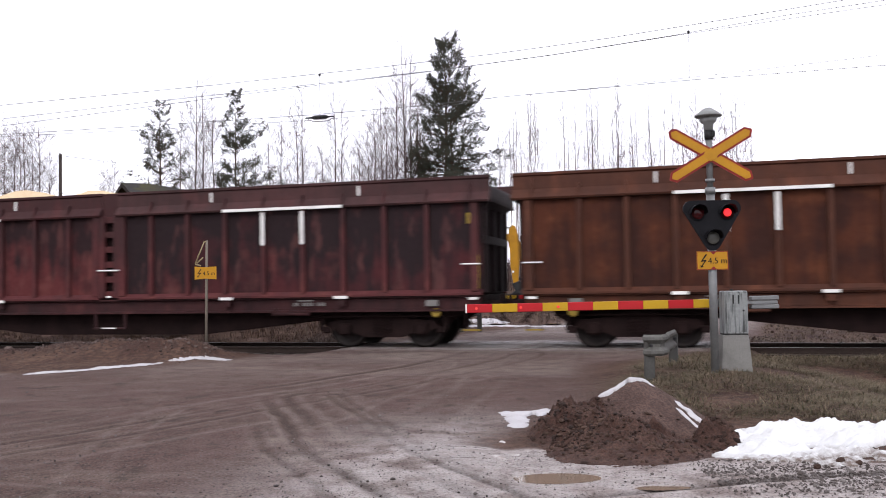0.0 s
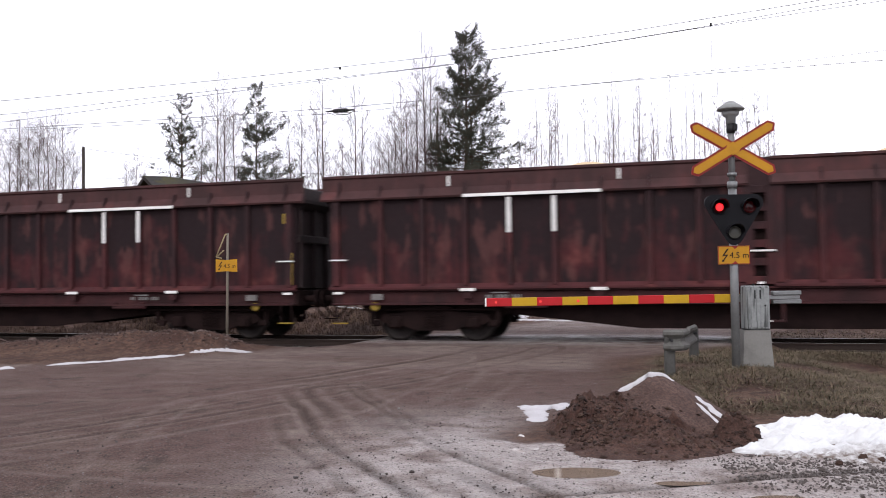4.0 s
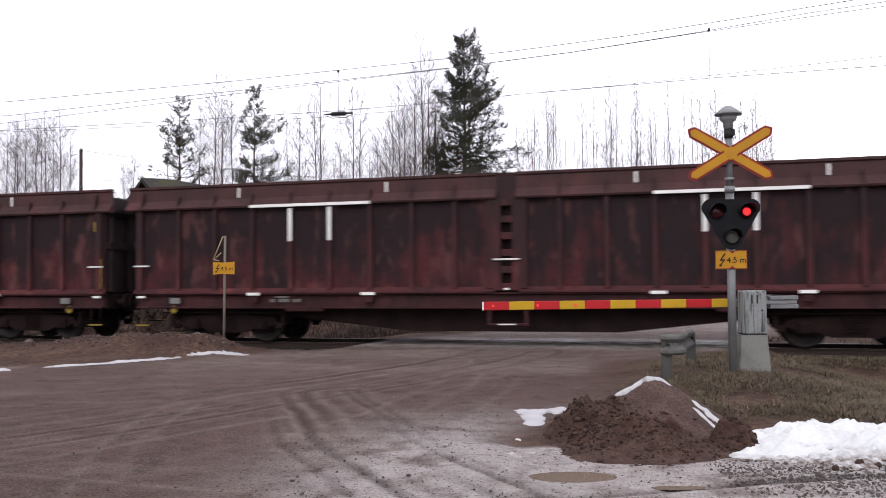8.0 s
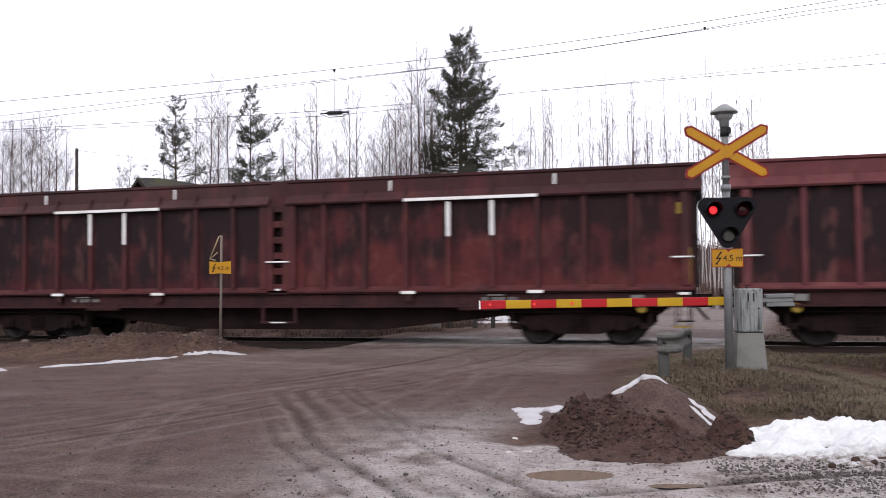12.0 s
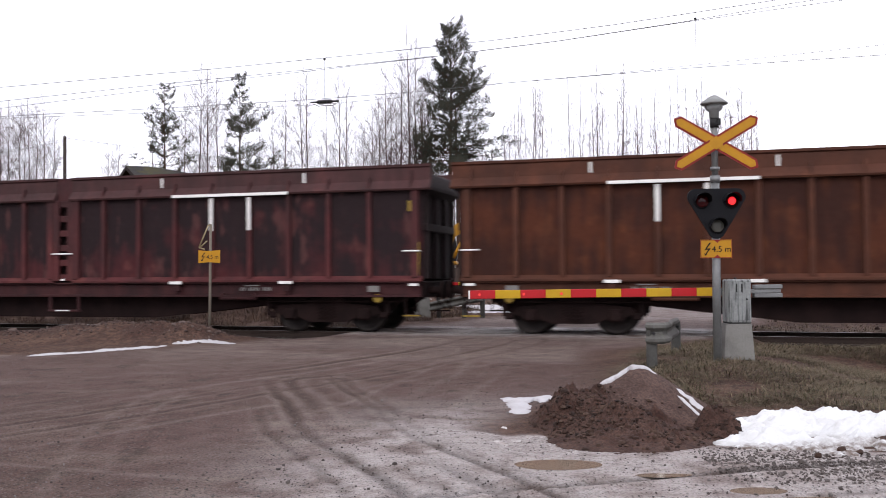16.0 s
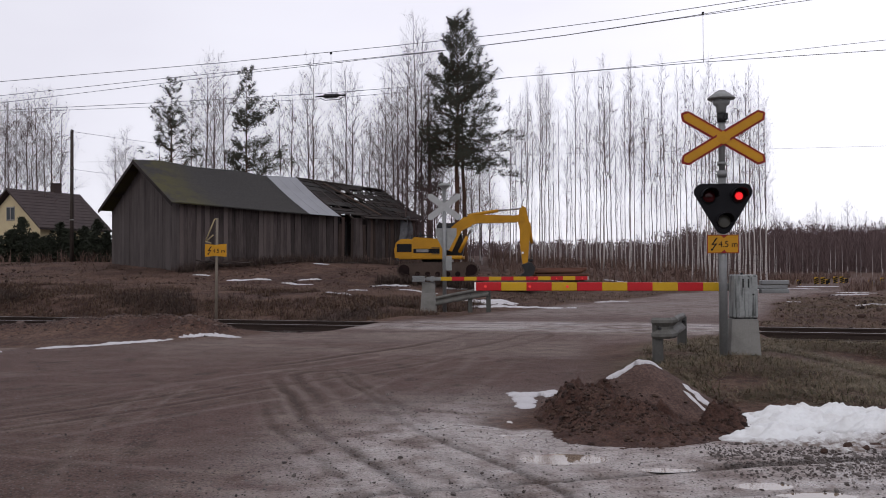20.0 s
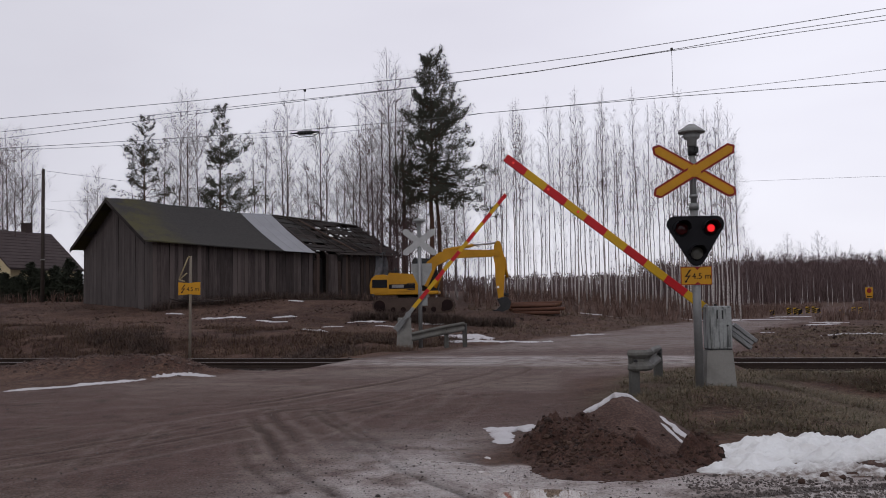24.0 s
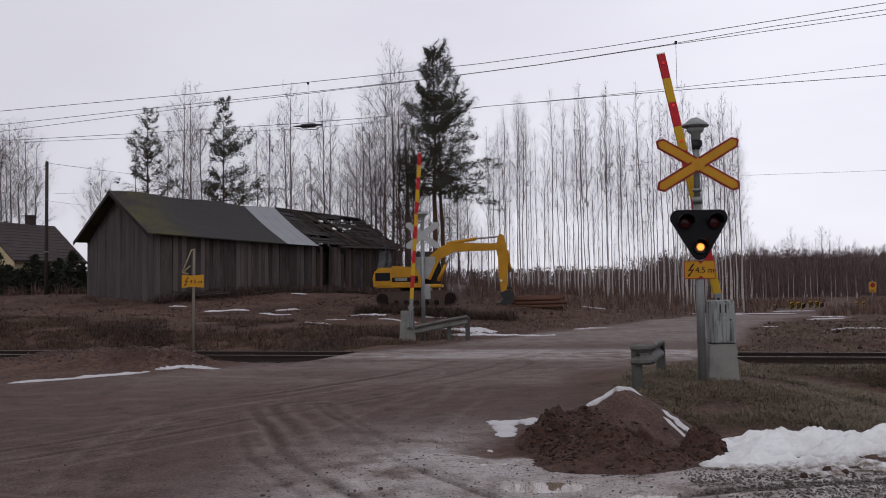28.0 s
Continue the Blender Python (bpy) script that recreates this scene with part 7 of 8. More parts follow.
def build_scatter():
    R = np.random.RandomState(12)
    # gravel on the lot, thickest in the foreground
    n = 4200
    y = 5.0 + 13 * R.uniform(0, 1, n) ** 1.7
    x = R.uniform(-0.56, 0.62, n) * y
    s, q = sq_of(x, y)
    ok = road_mask(s, q) > 0.5
    stones("gravel", x[ok], y[ok], 0.0068, m_stones, 1, "loose gravel stones on the muddy road", 0.25, "gravel")
    n = 1700
    y = 5.2 + 8 * R.uniform(0, 1, n) ** 1.4
    x = 0.2 + R.normal(0, 1.0, n) * 1.7
    stones("grit", x, y, 0.0052, m_darkstones, 2, "dark wet clods and grit strewn over the mud", 0.25, "gravel")
    n = 3200
    x = R.uniform(2.2, 4.8, n)
    y = 7.3 - 0.1 * (x - 3) + R.normal(0, 0.36, n)
    stones("coarse_gravel", x, y, 0.0085, m_stones, 3, "coarse gravel along the foot of the snow", 0.2, "gravel")
    # ballast under and beside the rails
    n = 9000
    s, q = R.uniform(-14, 34, n), R.uniform(-1.7, 3.3, n)
    ok = (s < 10.3) | (s > 21.0)
    s, q = s[ok], q[ok]
    x, y = A0.x + DS.x * s + DQ.x * q, A0.y + DS.y * s + DQ.y * q
    stones("ballast", x, y, 0.032, m_ballast, 4, "dark crushed-stone ballast under the rails", 0.1, "ballast")
    n = 3600
    s, q = R.uniform(-6, 9.2, n), -2.9 + R.normal(0, 0.75, n)
    x, y = A0.x + DS.x * s + DQ.x * q, A0.y + DS.y * s + DQ.y * q
    stones("ridge_gravel", x, y, 0.019, m_ridge, 5, "gravel ridge pushed up along the track", 0.2, "gravel")
    n = 700
    s, q = R.uniform(-6, 9.2, n), -3.3 + R.normal(0, 0.5, n)
    x, y = A0.x + DS.x * s + DQ.x * q, A0.y + DS.y * s + DQ.y * q
    stones("ridge_clods", x, y, 0.026, m_ridge, 18, "lumps of earth in the gravel ridge", 0.35, "clods")
    # dead grass
    s, q = R.uniform(18.6, 27, 15000), R.uniform(-10.7, -1.7, 15000)
    x, y = keep(s, q, "off")
    m_ = wave(x, y, 1.3, 71) + 0.6 * wave(x, y, 3.3, 72) > -0.45
    x, y = x[m_], y[m_]
    blades("dead_grass", x, y, 9, 0.32, 0.0050, 1.25, m_straw, 6, "flattened dead straw-coloured grass on the road bank", flat=0.42)
    s, q = R.uniform(-19, 11.5, 17000), R.uniform(3.4, 13.5, 17000)
    x, y = keep(s, q, "off")
    m_ = wave(x, y, 0.8, 73) + 0.7 * wave(x, y, 2.3, 74) > -0.25
    x, y = x[m_], y[m_]
    blades("dead_grass", x, y, 9, 0.26, 0.0065, 1.15, m_straw_far, 7, "brown dead grass on the far bank")
    s, q = R.uniform(19.5, 36, 11000), R.uniform(3.2, 24, 11000)
    x, y = keep(s, q, "off")
    blades("dead_grass", x, y, 8, 0.26, 0.009, 1.2, m_straw_mid, 8, "brown dead grass beside the far road", flat=0.5)
    # brushwood and felling waste on the field
    s, q = R.uniform(-24, 14, 3000), R.uniform(12, 30, 3000)
    x, y = keep(s, q, "off")
    blades("brushwood", x, y, 6, 0.34, 0.008, 1.2, m_straw_far, 9, "brushwood and felling waste on the bare field", "brushwood", flat=0.6)
    s, q = R.uniform(-24, 13, 800), R.uniform(11, 26, 800)
    x, y = keep(s, q, "off")
    m_ = wave(x, y, 0.6, 78) > -0.1
    x, y = x[m_], y[m_]
    blades("felling_waste", x, y, 4, 0.75, 0.016, 1.3, m_sticks, 19, "pale broken sticks and chips lying on the bare field", "felling waste", flat=0.22)
    s, q = R.uniform(-26, 13.5, 9000), R.uniform(3.6, 28, 9000)
    x, y = keep(s, q, "off")
    m_ = wave(x, y, 0.9, 79) + 0.8 * wave(x, y, 2.6, 80) > 0.0
    x, y = x[m_], y[m_]
    blades("field_grass", x, y, 8, 0.24, 0.0075, 1.2, m_straw_mid, 22, "thin pale dead grass over the bare field", flat=0.5)
    x, y = R.uniform(3.0, 16, 1500), R.uniform(38, 62, 1500)
    s, q = sq_of(x, y)
    ok = road_mask(s, q) < 0.2
    blades("verge_brush", x[ok], y[ok], 8, 0.30, 0.010, 1.1, m_straw_mid, 20, "dry brush and rough grass beside the far road", "brushwood", flat=0.7)
    ok = ok & (R.uniform(0, 1, 1500) < 0.3)
    blades("felling_waste", x[ok], y[ok], 4, 0.8, 0.016, 1.3, m_sticks, 21, "pale broken sticks and chips on the verge", "felling waste", flat=0.25)
    s, q = R.uniform(-18, 12, 3600), R.uniform(4.0, 10.0, 3600)
    x, y = keep(s, q, "off")
    m_ = wave(x, y, 0.7, 75) > 0.1
    x, y = x[m_], y[m_]
    blades("bank_shrubs", x, y, 16, 0.42, 0.006, 1.05, m_brush, 10, "low leafless shrubs on the track bank", "shrubs")
    # weeds and rubbish along the foot of the barn and before the digger
    u_, v_ = R.uniform(-0.5, 19, 1500), R.normal(-0.9, 0.6, 1500)
    c45 = math.cos(radians(45))
    blades("barn_weeds", -14.5 + (u_ - v_) * c45, 50.0 + (u_ + v_) * c45, 7, 0.62, 0.010, 0.85, m_brush, 16, "dry brown weeds along the foot of the barn", "weeds")
    x, y = R.uniform(-3.2, 4.5, 900), R.normal(44.3, 0.5, 900)
    blades("roadside_brush", x, y, 8, 0.62, 0.011, 0.9, m_brush, 17, "dark brushwood heaped before the excavator", "brushwood")
    # undergrowth below the birches
    x, y = R.uniform(2, 75, 5200), R.uniform(56, 125, 5200)
    s, q = sq_of(x, y)
    ok = (road_mask(s, q) < 0.2) & (x / y > 0.05)
    blades("undergrowth", x[ok], y[ok], 8, 1.2, 0.016, 0.6, m_under_growth, 11, "reddish-brown leafless undergrowth below the birches", "undergrowth")
    x, y = R.uniform(-45, 2, 1500), R.uniform(58, 95, 1500)
    blades("undergrowth", x, y, 7, 1.0, 0.016, 0.6, m_under_growth, 13, "brown leafless bushes behind the farm", "undergrowth")
    n = 2600
    s, q = R.uniform(-24, 14, n), R.uniform(13, 30, n)
    x, y = keep(s, q, "off")
    m_ = wave(x, y, 0.8, 76) > 0.2
    x, y = x[m_], y[m_]
    stones("field_clods", x, y, 0.045, m_clods, 14, "dark clods and stumps on the bare field", 0.3, "clods")
    n = 500
    s, q = R.uniform(20.4, 34, n), R.uniform(3.2, 30, n)
    x, y = keep(s, q, "off")
    stones("field_clods", x, y, 0.05, m_clods, 15, "dark clods beside the far road", 0.3, "clods")


build_scatter()


def far_woods():
    """Leafless wood far off, one mass of upright stems and twigs."""
    R = np.random.RandomState(77)
    V = []
    for x0, x1, y0, y1, n, h, per in ((-200, 130, 260, 330, 1700, 9.0, 80), (58, 230, 165, 240, 2000, 10.0, 95), (70, 330, 230, 330, 1000, 14.0, 70), (-330, -70, 130, 200, 400, 9.0, 60)):
        tx, ty = R.uniform(x0, x1, n), R.uniform(y0, y1, n)
        tz, _ = height(np.append(tx, 0.0), np.append(ty, 0.0))
        H = h * R.uniform(0.86, 1.03, n)
        bx, by, bz, bh = (np.repeat(v, per) for v in (tx, ty, tz[:-1] - 0.3, H))
        m = n * per
        t = R.uniform(0, 1, m) ** 0.9
        t[::per] = 0
        ln = bh * R.uniform(0.10, 0.24, m) * (1.15 - 0.75 * t)
        ln[::per] = bh[::per]
        sx, sy = R.normal(0, 0.34, m) * (1.1 - 0.6 * t), R.normal(0, 0.34, m)
        sx[::per] *= 0.05
        px0 = bx + R.normal(0, 0.5, m) * (t > 0)
        w = by / 180 * np.where(t == 0, 0.10, R.uniform(0.025, 0.06, m))
        p0 = np.stack([px0 - w, by, bz + bh * t * 0.93], -1)
        p1 = np.stack([px0 + w, by, bz + bh * t * 0.93], -1)
        p2 = np.stack([px0 + sx * ln, by + sy * ln, bz + bh * t * 0.93 + ln], -1)
        V.append(np.stack([p0, p1, p2], 1).reshape(-1, 3))
    V = np.concatenate(V)
    m_far = island_mix("far_leafless_wood", [(0.0, (0.075, 0.049, 0.049)), (0.5, (0.115, 0.078, 0.077)), (1.0, (0.165, 0.118, 0.117))])
    tagged(new("far_woods", raw_mesh("far_woods", V, np.arange(len(V)).reshape(-1, 3), m_far)), "distant leafless brown wood along the horizon", "woods", kind="stuff")


far_woods()


# ---------------------------------------------------------------- heap of earth by the road
def heap_h(x, y):
    # smooth tipped cone behind, rough dug-over spoil along its foot
    r = np.hypot((x - 2.20) / 0.98, (y - 9.95) / 0.95)
    h = 0.61 * (1 - np.sqrt(np.clip(r, 0, 1.1) ** 2 + 0.02) + 0.02)
    h = np.clip(h, 0, 1)
    spoil = 0.31 * np.exp(-((x - 1.45) / 0.40) ** 4 - ((y - 9.42) / 0.45) ** 2)
    spoil = np.maximum(spoil, 0.27 * np.exp(-((x - 1.85) / 0.52) ** 2 - ((y - 8.95) / 0.42) ** 2))
    spoil = spoil + 0.07 * np.exp(-((x - 1.75) / 0.60) ** 2 - ((y - 8.3) / 0.38) ** 2)
    spoil = spoil + 0.26 * np.exp(-((x - 2.76) / 0.19) ** 4 - ((y - 8.95) / 0.20) ** 2)
    return h, spoil


def heap_top(x, y):
    x, y = np.atleast_1d(np.asarray(x, float)), np.atleast_1d(np.asarray(y, float))
    z, _ = height(np.concatenate([x.ravel(), [0.0]]), np.concatenate([y.ravel(), [0.0]]))
    cone, spoil = heap_h(x, y)
    lump = np.array([noise.fractal(Vector((a * 4.2, b * 4.2, 2.0)), 0.7, 2.1, 5) for a, b in zip(x.ravel(), y.ravel())]).reshape(x.shape)
    fine = np.array([noise.noise(Vector((a * 19, b * 19, 5.0))) for a, b in zip(x.ravel(), y.ravel())]).reshape(x.shape)
    spoil = spoil * (1 + 0.38 * lump) + np.clip(spoil / 0.07, 0, 1) * (0.045 * np.abs(lump) + 0.018 * fine)
    h = np.maximum(cone + 0.006 * fine, spoil) + 0.25 * np.minimum(cone, spoil)
    return z[:-1].reshape(x.shape) + np.where(h > 0.022, h - 0.02, -0.06)


def build_heap():
    xs, ys = np.linspace(0.35, 3.4, 230), np.linspace(7.2, 11.0, 265)
    X, Y = np.meshgrid(xs, ys)
    Z = heap_top(X, Y)
    w = len(xs)
    j, i = np.meshgrid(np.arange(len(ys) - 1), np.arange(w - 1), indexing="ij")
    a = (j * w + i).ravel()
    f = np.stack([a, a + 1, a + w + 1, a + w], 1)
    n = Nodes("red_brown_earth")
    big, fine = n.noise(3.2, 5, 0.65), n.noise(40, 4, 0.7)
    c = n.mix(n.ramp(big, [(0.36, 0.0), (0.62, 1.0)]), (0.046, 0.021, 0.015), (0.090, 0.050, 0.038))
    c = n.mix(n.attr("tipped"), c, n.mix(n.ramp(big, [(0.36, 0.0), (0.62, 1.0)]), (0.066, 0.038, 0.030), (0.108, 0.067, 0.055)))
    c = n.mix(n.ramp(fine, [(0.4, 0.6), (0.6, 0.0)]), c, (0.016, 0.010, 0.009))
    mat = n.done(c, 0.9, 0.0, fine, 0.8, 0.03)
    me = raw_mesh("earth_mound", np.stack([X, Y, Z], -1).reshape(-1, 3), f, mat, True)
    cone, spoil = heap_h(X, Y)
    at_ = me.attributes.new("tipped", "FLOAT", "POINT")
    at_.data.foreach_set("value", np.clip((cone - spoil) / 0.12 + 0.3, 0, 1).astype(np.float32).ravel())
    tagged(new("earth_mound", me), "mound of dark reddish-brown earth at the road edge", "earth mound")
    R = np.random.RandomState(5)
    x, y = np.concatenate([R.normal(1.45, 0.28, 500), R.normal(1.95, 0.45, 250), R.normal(2.72, 0.17, 150)]), np.concatenate([R.normal(9.0, 0.3, 500), R.normal(8.45, 0.3, 250), R.normal(8.9, 0.17, 150)])
    stones("heap_clods", x, y, 0.017, m_clods, 6, "lumpy clods of earth on the heap", 0.3, "clods", lift=heap_top(x, y))


build_heap()

# ---------------------------------------------------------------- snow and water
m_snow = Nodes("old_granular_snow")
sn_big, sn_fine = m_snow.noise(2.2, 5, 0.6, world_space=True), m_snow.noise(60, 3, 0.7, world_space=True)
sn_c = m_snow.mix(m_snow.ramp(sn_big, [(0.45, 0.0), (0.75, 0.5)]), (0.44, 0.43, 0.445), (0.27, 0.245, 0.235))
m_snow = m_snow.done(sn_c, 0.75, 0.0, sn_fine, 0.6, 0.02)
m_snow_dirty = Nodes("dirty_wet_snow")
sd = m_snow_dirty.noise(7, 5, 0.65, world_space=True)
m_snow_dirty = m_snow_dirty.done(m_snow_dirty.mix(m_snow_dirty.ramp(sd, [(0.4, 0.0), (0.65, 0.8)]), (0.52, 0.50, 0.49), (0.16, 0.12, 0.10)), 0.7, 0.0, sd, 0.5, 0.02)


def snow_patch(pts, width, thick, seed, mat=None, on_heap=False, ragged=0.35, label="patch of old melting snow on the ground"):
    """A ragged band of snow along pts, draped over what lies below."""
    rng = random.Random(seed)
    n, k = 70, 16
    P = [Vector((a, b)) for a, b in pts]
    seg = [0.0]
    for a, b in zip(P, P[1:]):
        seg.append(seg[-1] + (b - a).length)
    X, Y, T = [], [], []
    for i in range(n + 1):
        d = seg[-1] * i / n
        m = max(0, min(len(P) - 2, sum(1 for e in seg[1:-1] if e <= d)))
        u = (d - seg[m]) / max(1e-6, seg[m + 1] - seg[m])
        c, t = P[m].lerp(P[m + 1], u), (P[m + 1] - P[m]).normalized()
        nrm = Vector((-t.y, t.x))
        end = math.sqrt(max(0.0, 1 - (2 * i / n - 1) ** 6))
        for j in range(k + 1):
            v = 2 * j / k - 1
            wd = width * end * (1 + ragged * noise.noise(Vector((d * 2.2 / max(0.16, width), 3.0 * (1 if v > 0 else -1), seed))) + 0.5 * ragged * noise.noise(Vector((d * 7 / max(0.16, width), 5.0 * (1 if v > 0 else -1), seed))))
            q = c + nrm * (v * wd)
            X.append(q.x)
            Y.append(q.y)
            lump = 1 + 0.8 * noise.noise(Vector((q.x * 2.6, q.y * 2.6, seed))) + 0.5 * noise.noise(Vector((q.x * 8, q.y * 8, seed)))
            T.append(thick * max(0.0, 1 - v * v) ** 0.5 * end * lump)
    X, Y, T = np.array(X), np.array(Y), np.array(T)
    if on_heap:
        Z = np.maximum(heap_top(X, Y), 0 * X - 9)
    Zg, _ = height(np.concatenate([X, [0.0]]), np.concatenate([Y, [0.0]]))
    Z = np.maximum(Z, Zg[:-1]) if on_heap else Zg[:-1]
    Z = Z - 0.012 + T
    w = k + 1
    f = [(i * w + j, (i + 1) * w + j, (i + 1) * w + j + 1, i * w + j + 1) for i in range(n) for j in range(k)]
    f = [q[::-1] for q in f]
    return tagged(new("snow_patch", raw_mesh("snow_patch", np.stack([X, Y, Z], -1), f, mat or m_snow, True)), label, "snow", "patches of old snow")


def snow_bank():
    """Old ploughed snow: lumpy crest at the back, thinning to dirty rags at the road."""
    xs, ys = np.linspace(2.3, 9.5, 300), np.linspace(7.2, 10.2, 170)
    X, Y = np.meshgrid(xs, ys)
    Zg, _ = height(X, Y)
    v = Y - 0.10 * (X - 3.0)
    prof = ramp01(7.15, 8.45, v) * ramp01(9.85, 9.35, v) * ramp01(2.35, 3.15, X - 0.45 * (8.3 - v))
    lump = np.array([noise.fractal(Vector((a * 2.1, b * 2.1, 7.0)), 0.75, 2.1, 5) for a, b in zip(X.ravel(), Y.ravel())]).reshape(X.shape)
    T = prof * (0.088 + 0.09 * lump) - 0.018 + 0.02 * lump
    T = T + np.clip(T / 0.05, 0, 1) * 0.045 * np.array([noise.noise(Vector((a * 11, b * 11, 3.0))) for a, b in zip(X.ravel(), Y.ravel())]).reshape(X.shape)
    Z = Zg + np.where(T > 0.004, T, -0.05)
    w = len(xs)
    j, i = np.meshgrid(np.arange(len(ys) - 1), np.arange(w - 1), indexing="ij")
    a = (j * w + i).ravel()
    keep_ = (T > -0.03).ravel()
    f = np.stack([a, a + 1, a + w + 1, a + w], 1)
    f = f[keep_[f].any(1)]
    n = Nodes("old_ploughed_snow")
    big, fine = n.noise(3.0, 5, 0.65, world_space=True), n.noise(55, 3, 0.7, world_space=True)
    c = n.mix(n.ramp(big, [(0.45, 0.0), (0.75, 0.45)]), (0.62, 0.63, 0.635), (0.38, 0.35, 0.33))
    c = n.mix(n.math("MULTIPLY", n.attr("grime"), n.ramp(n.noise(9, 5, 0.7, world_space=True), [(0.36, 0.1), (0.58, 1.0)])), c, (0.13, 0.10, 0.085))
    mat = n.done(c, 0.75, 0.0, fine, 0.6, 0.02)
    me = raw_mesh("snow_bank", np.stack([X, Y, Z], -1).reshape(-1, 3), f, mat, True)
    at_ = me.attributes.new("grime", "FLOAT", "POINT")
    at_.data.foreach_set("value", np.clip(ramp01(8.35, 7.7, v) + 0.5 * ramp01(0.05, 0.0, T), 0, 1).astype(np.float32).ravel())
    tagged(new("snow_bank", me), "bank of lumpy old snow with a dirty edge beside the road", "snow", "patches of old snow")


snow_bank()
snow_patch([(1.66, 9.70), (1.92, 9.86), (2.10, 9.93), (2.24, 9.97), (2.40, 9.90)], 0.04, 0.045, 4, on_heap=True, ragged=1.6, label="strip of snow on top of the earth heap")
snow_patch([(2.55, 9.78), (2.74, 9.56), (2.94, 9.36), (3.12, 9.16)], 0.065, 0.035, 5, on_heap=True, ragged=0.8, label="strip of snow down the side of the earth heap")
snow_patch([(2.52, 9.60), (2.66, 9.42), (2.80, 9.26)], 0.028, 0.025, 6, on_heap=True, label="strip of snow down the side of the earth heap")
snow_patch([(0.80, 10.95), (1.05, 11.1), (1.45, 11.0)], 0.22, 0.04, 7, m_snow, ragged=1.0, label="grey slushy snow beside the earth heap")
snow_patch([(0.92, 10.9), (0.95, 10.4), (0.90, 10.0)], 0.13, 0.04, 8, m_snow, label="grey slushy snow beside the earth heap")
for i, pts in enumerate((((0.62, 9.5), (0.70, 9.1)), ((0.72, 8.7), (0.80, 8.35)), ((0.55, 8.6), (0.62, 8.25)))):
    snow_patch(list(pts), 0.05, 0.012, 60 + i, m_snow_dirty, ragged=1.2, label="thin rags of slush beside the earth heap")
# edge of the lot by the track
snow_patch([(-7.9, 17.5), (-7.0, 18.3), (-6.3, 18.95), (-5.72, 19.38)], 0.14, 0.035, 9, ragged=0.7, label="long strip of snow along the gravel ridge")
snow_patch([(-5.70, 19.52), (-5.15, 19.95), (-4.5, 20.42)], 0.09, 0.035, 10, ragged=0.9, label="long strip of snow along the gravel ridge")
snow_patch([(-9.6, 16.4), (-8.9, 16.7), (-8.2, 16.95)], 0.10, 0.05, 11, label="long strip of snow along the gravel ridge")
snow_patch([(1.2, 36.2), (2.0, 37.2), (2.9, 37.6)], 1.0, 0.06, 12, ragged=1.2, label="broad patch of old snow beside the far road")
# far field and far road
for i, (x, y, half, wd) in enumerate(((-9.5, 44.5, 1.1, 0.35), (-6.9, 43.0, 0.8, 0.3), (-6.6, 45.0, 0.6, 0.3), (-4.3, 37.6, 0.6, 0.22), (-2.5, 42.8, 1.0, 0.35), (-1.1, 40.9, 0.9, 0.3), (2.2, 34.2, 1.35, 0.75), (1.6, 36.5, 0.9, 0.5), (3.6, 33.0, 0.7, 0.25), (7.2, 38.9, 0.75, 0.3), (4.5, 33.2, 0.4, 0.2), (-36.0, 74, 1.4, 0.5), (-7.1, 53, 0.5, 0.3),
                                  (16.5, 34.2, 1.3, 0.12), (14.6, 37.8, 0.3, 0.25), (21.0, 47.0, 1.0, 0.7), (23.0, 50.5, 1.2, 0.9), (27.0, 72.0, 3.0, 0.7), (21.0, 64.0, 2.4, 0.6), (33.0, 80.0, 2.0, 0.7), (12.0, 60.0, 1.6, 0.6), (-12.5, 47.0, 0.5, 0.2), (0.6, 43.5, 0.6, 0.25), (-3.8, 40.2, 0.5, 0.2))):
    a = random.Random(i).uniform(-0.25, 0.25)
    snow_patch([(x - half, y - half * a), (x, y + 0.05), (x + half, y + half * a)], wd * 0.55, 0.05, 30 + i, ragged=0.8)

m_water = Nodes("muddy_puddle_water")
m_water = m_water.done((0.185, 0.142, 0.108), 0.03, 0.0, m_water.noise(3, 2, 0.5, world_space=True), 0.01, 0.01, spec=0.8)


def puddle(k, rx, ry, dz):
    hx, hy = HOLLOWS[k][:2]
    lvl = ground_z(hx, hy) + dz
    sh = Shape()
    n = 28
    ring = [(hx + rx * math.cos(6.2832 * i / n) * (1 + 0.12 * noise.noise(Vector((i * 0.7, k, 0)))), hy + ry * math.sin(6.2832 * i / n) * (1 + 0.15 * noise.noise(Vector((i * 0.7, k, 4)))), lvl) for i in range(n)]
    sh.add([(hx, hy, lvl)] + ring, [(0, 1 + i, 1 + (i + 1) % n) for i in range(n)])
    solid("puddle", sh, m_water, pose(0, 0, 0), "shallow muddy puddle mirroring the sky", "puddle", "puddles on the road")


puddle(0, 0.40, 0.24, 0.036)
puddle(1, 0.22, 0.08, 0.016)
puddle(2, 0.26, 0.12, 0.026)
puddle(3, 0.32, 0.13, 0.030)
for i, (x, y, r) in enumerate(((3.42, 7.72, 0.045), (3.55, 7.66, 0.032), (3.9, 7.6, 0.03), (3.15, 7.55, 0.03), (2.0, 7.95, 0.03))):
    solid("stone", Shape().blob((0, 0, 0), (r, r * 0.8, r * 0.8), 0.5, i + 3, 8, 6), m_clods, pose(x, y, ground_z(x, y) + r * 0.5 + 0.0), "dark red-brown stone at the edge of the snow", "stone", "stones by the snow")


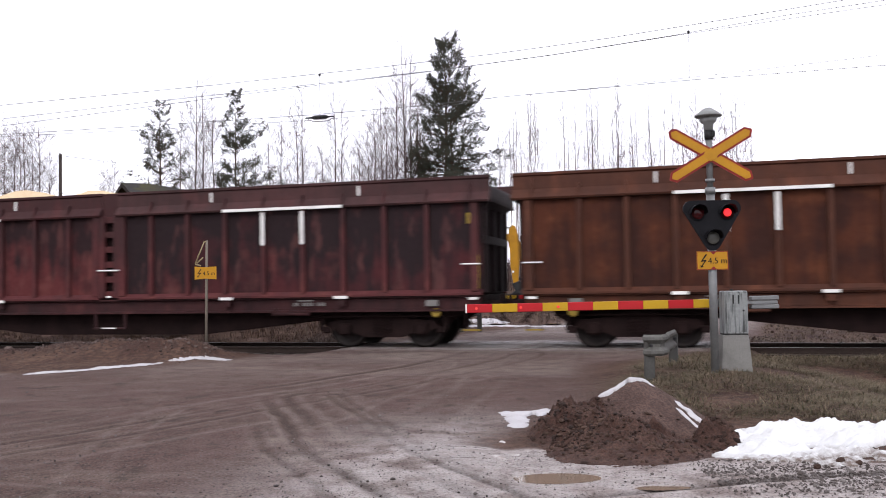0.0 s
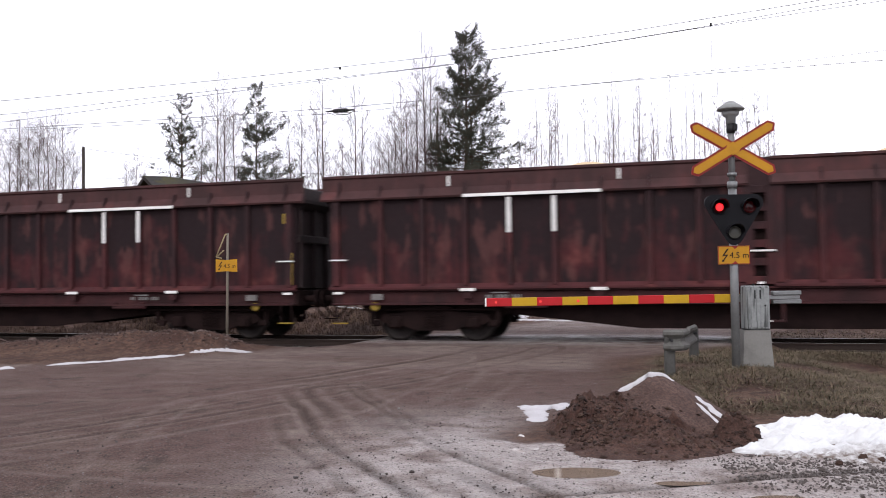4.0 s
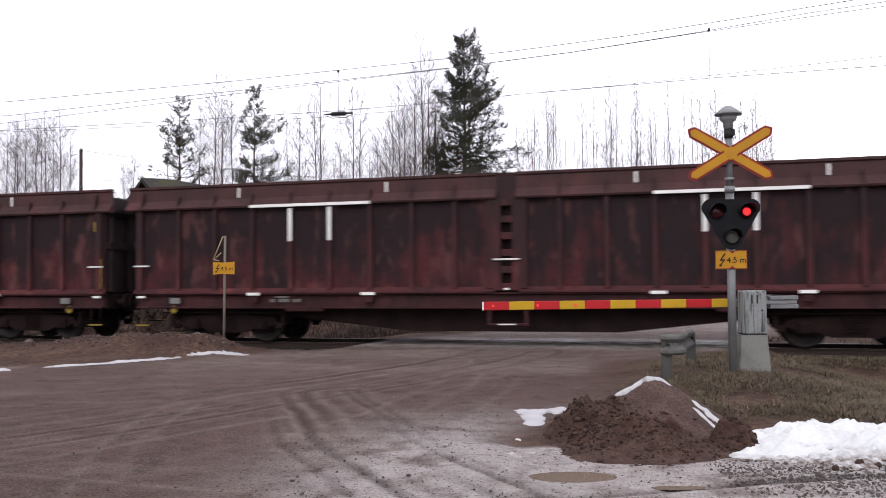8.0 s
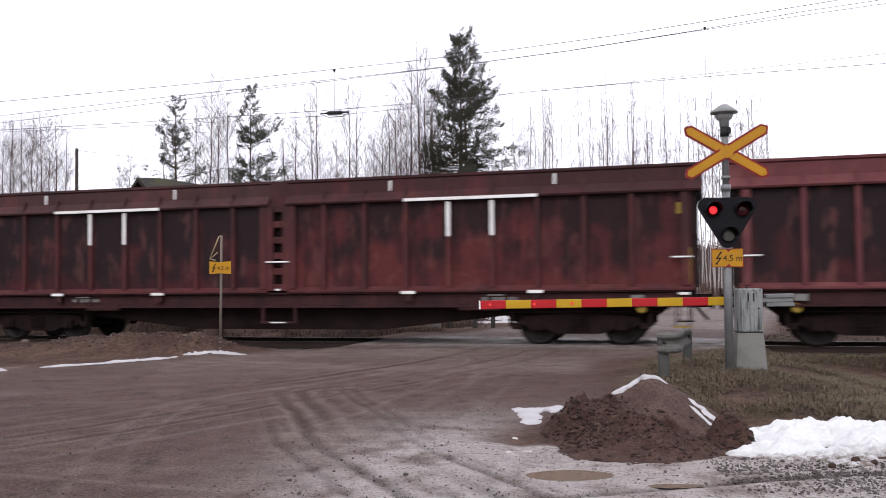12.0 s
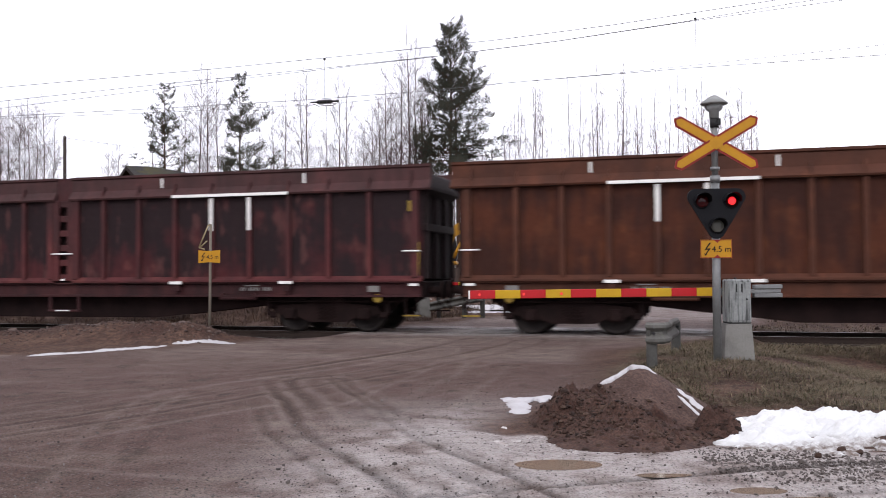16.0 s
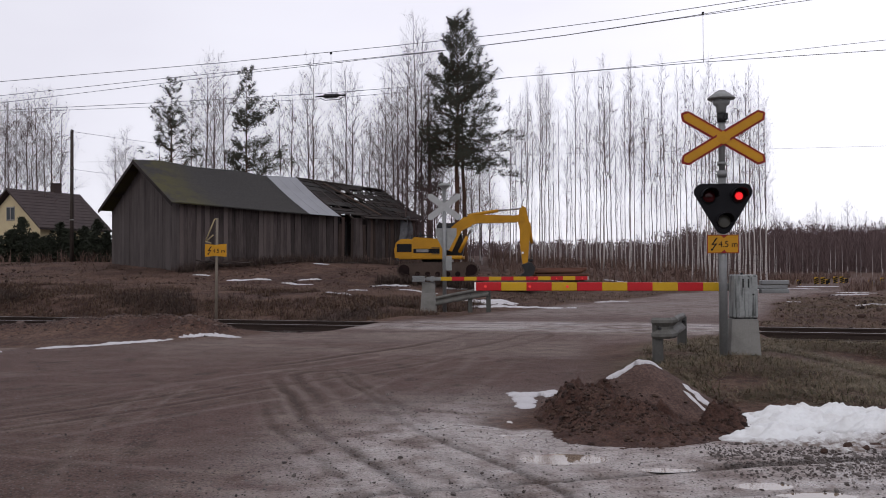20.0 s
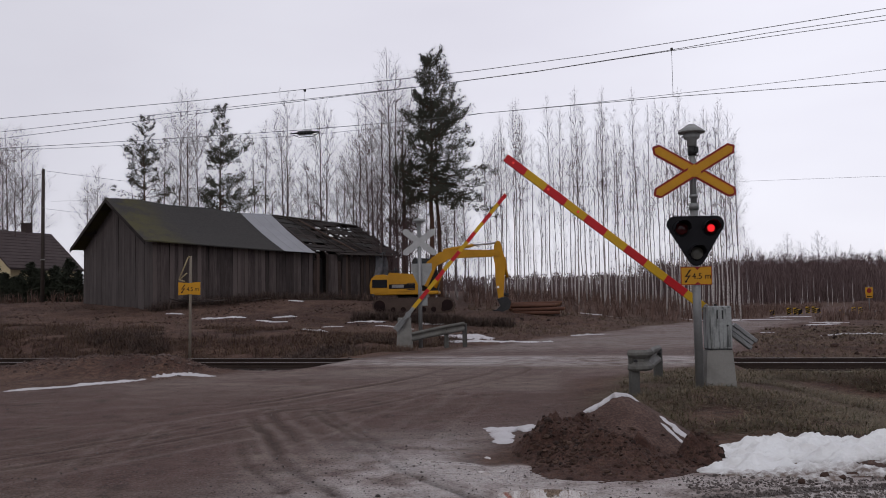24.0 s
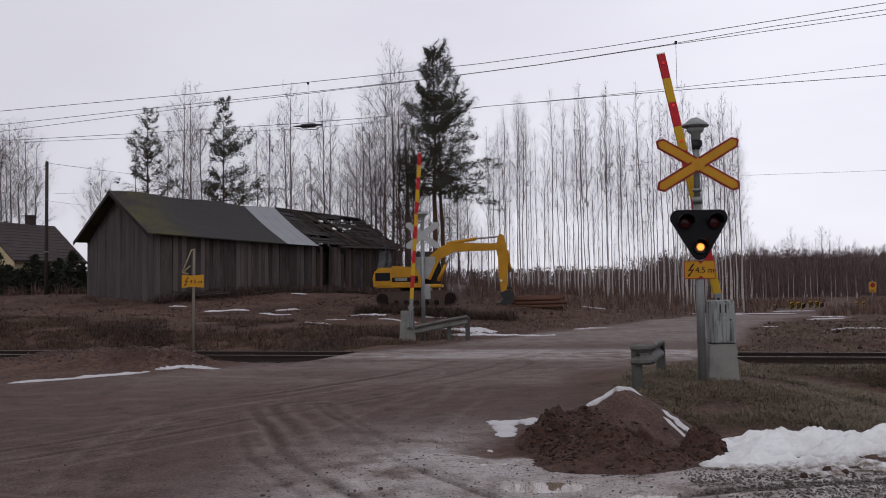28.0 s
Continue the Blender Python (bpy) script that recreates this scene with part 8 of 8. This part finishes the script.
# ---------------------------------------------------------------- movement
def motions():
    # the goods train rolls to the right, losing a little speed
    times = [i * 1.0 for i in range(29)]
    for k, w in enumerate(wagons):
        rows = []
        for t in times:
            s = 21.18 + 19.81 * (t - 18) - 0.0077 * (t - 18) ** 2 + PITCH * k
            rows.append((t, here(s, 0.795)))
        walk(w, rows)
        t_in = 18 + (-2 - 21.18 - PITCH * k) / 19.75
        for b in w.children:
            if not b.name.startswith("bogie"):
                continue
            for o in b.children:
                if not o.name.startswith("wheelset"):
                    continue
                base = o.matrix_basis.translation.copy()
                f0 = max(1, frame(t_in) - 12)
                f1 = min(frame(28.0), f0 + 66)
                rows, ang = [(0.0, pose(*base))], 0.0
                for f in range(f0, f1 + 1, 1):
                    t = (f - 1) / FPS
                    if t > 0:
                        rows.append((t, pose(*base, 0, ang, 0)))
                        ang += 81.0
                if f1 < frame(28.0):
                    rows.append((28.0, rows[-1][1]))
                walk(o, rows)
    # barrier arms rise
    up = [(0, 0), (19.9, 0), (20.0, 0.6), (20.3, 3.3), (20.6, 5.9), (20.9, 9.3), (21.2, 12.4), (21.5, 15.1), (21.8, 17.8), (22.1, 20.5), (22.5, 24.4), (23.5, 34.0), (24.5, 43.3), (25, 48.9), (25.5, 53.5), (26, 58.2), (26.5, 63.2), (27, 68.2), (27.5, 73.4), (28, 78.6)]
    walk(boom_near, [(t, pose(*NEAR_PIVOT, 0, a - 0.3, 0) @ pose(0, 0, 0, 0, 0, 180)) for t, a in up])
    up2 = [(0, 0), (20.3, 0), (20.6, 3.2), (20.9, 8.7), (21.2, 14.5), (21.5, 20.0), (22.0, 25.0), (22.5, 30.0), (23.5, 44.0), (24.5, 54.5), (25, 58.5), (25.5, 62.5), (26, 67.5), (26.5, 72.8), (27, 78), (27.5, 82), (28, 86)]
    walk(boom_far, [(t, pose(*FAR_PIVOT, 0, -a, 0)) for t, a in up2])
    # lamps: inserts turn about the upright axis between their dull and their burning side
    cuts, side, t = [(0.0, "right")], 0, 0.045
    while t < 18.2:
        cuts.append((t, ("left", "right")[side % 2]))
        side, t = side + 1, t + 0.369
    cuts[17] = (6.0, "left")
    cuts += [(18.22, "right"), (19.25, "left"), (19.85, "right"), (20.15, "left"), (20.75, "right"), (21.6, "left"), (22.25, "right"), (22.9, "left"), (23.55, "right"), (24.65, "left"), (25.3, "right"), (25.93, "none"), (26.07, "left"), (26.73, "right"), (27.13, "none"), (27.5, "white")]
    for nm, (ob, c) in flashers.items():
        rows, state = [], None
        for i, (t, who) in enumerate(cuts):
            want = 180.0 if who == nm else 0.0
            if state is None:
                rows.append((0.0, pose(*c, 0, 0, want)))
            elif want != state:
                f = frame(t)
                step = (want - state) / 3
                rows += [((f - 1) / FPS, pose(*c, 0, 0, state)), (f / FPS, pose(*c, 0, 0, state + step)), ((f + 1) / FPS, pose(*c, 0, 0, state + 2 * step)), ((f + 2) / FPS, pose(*c, 0, 0, want))]
            state = want
        rows.append((28.0, pose(*c, 0, 0, state)))
        clean = []
        for r in rows:
            if clean and frame(r[0]) <= frame(clean[-1][0]):
                continue
            clean.append(r)
        walk(ob, clean)


motions()
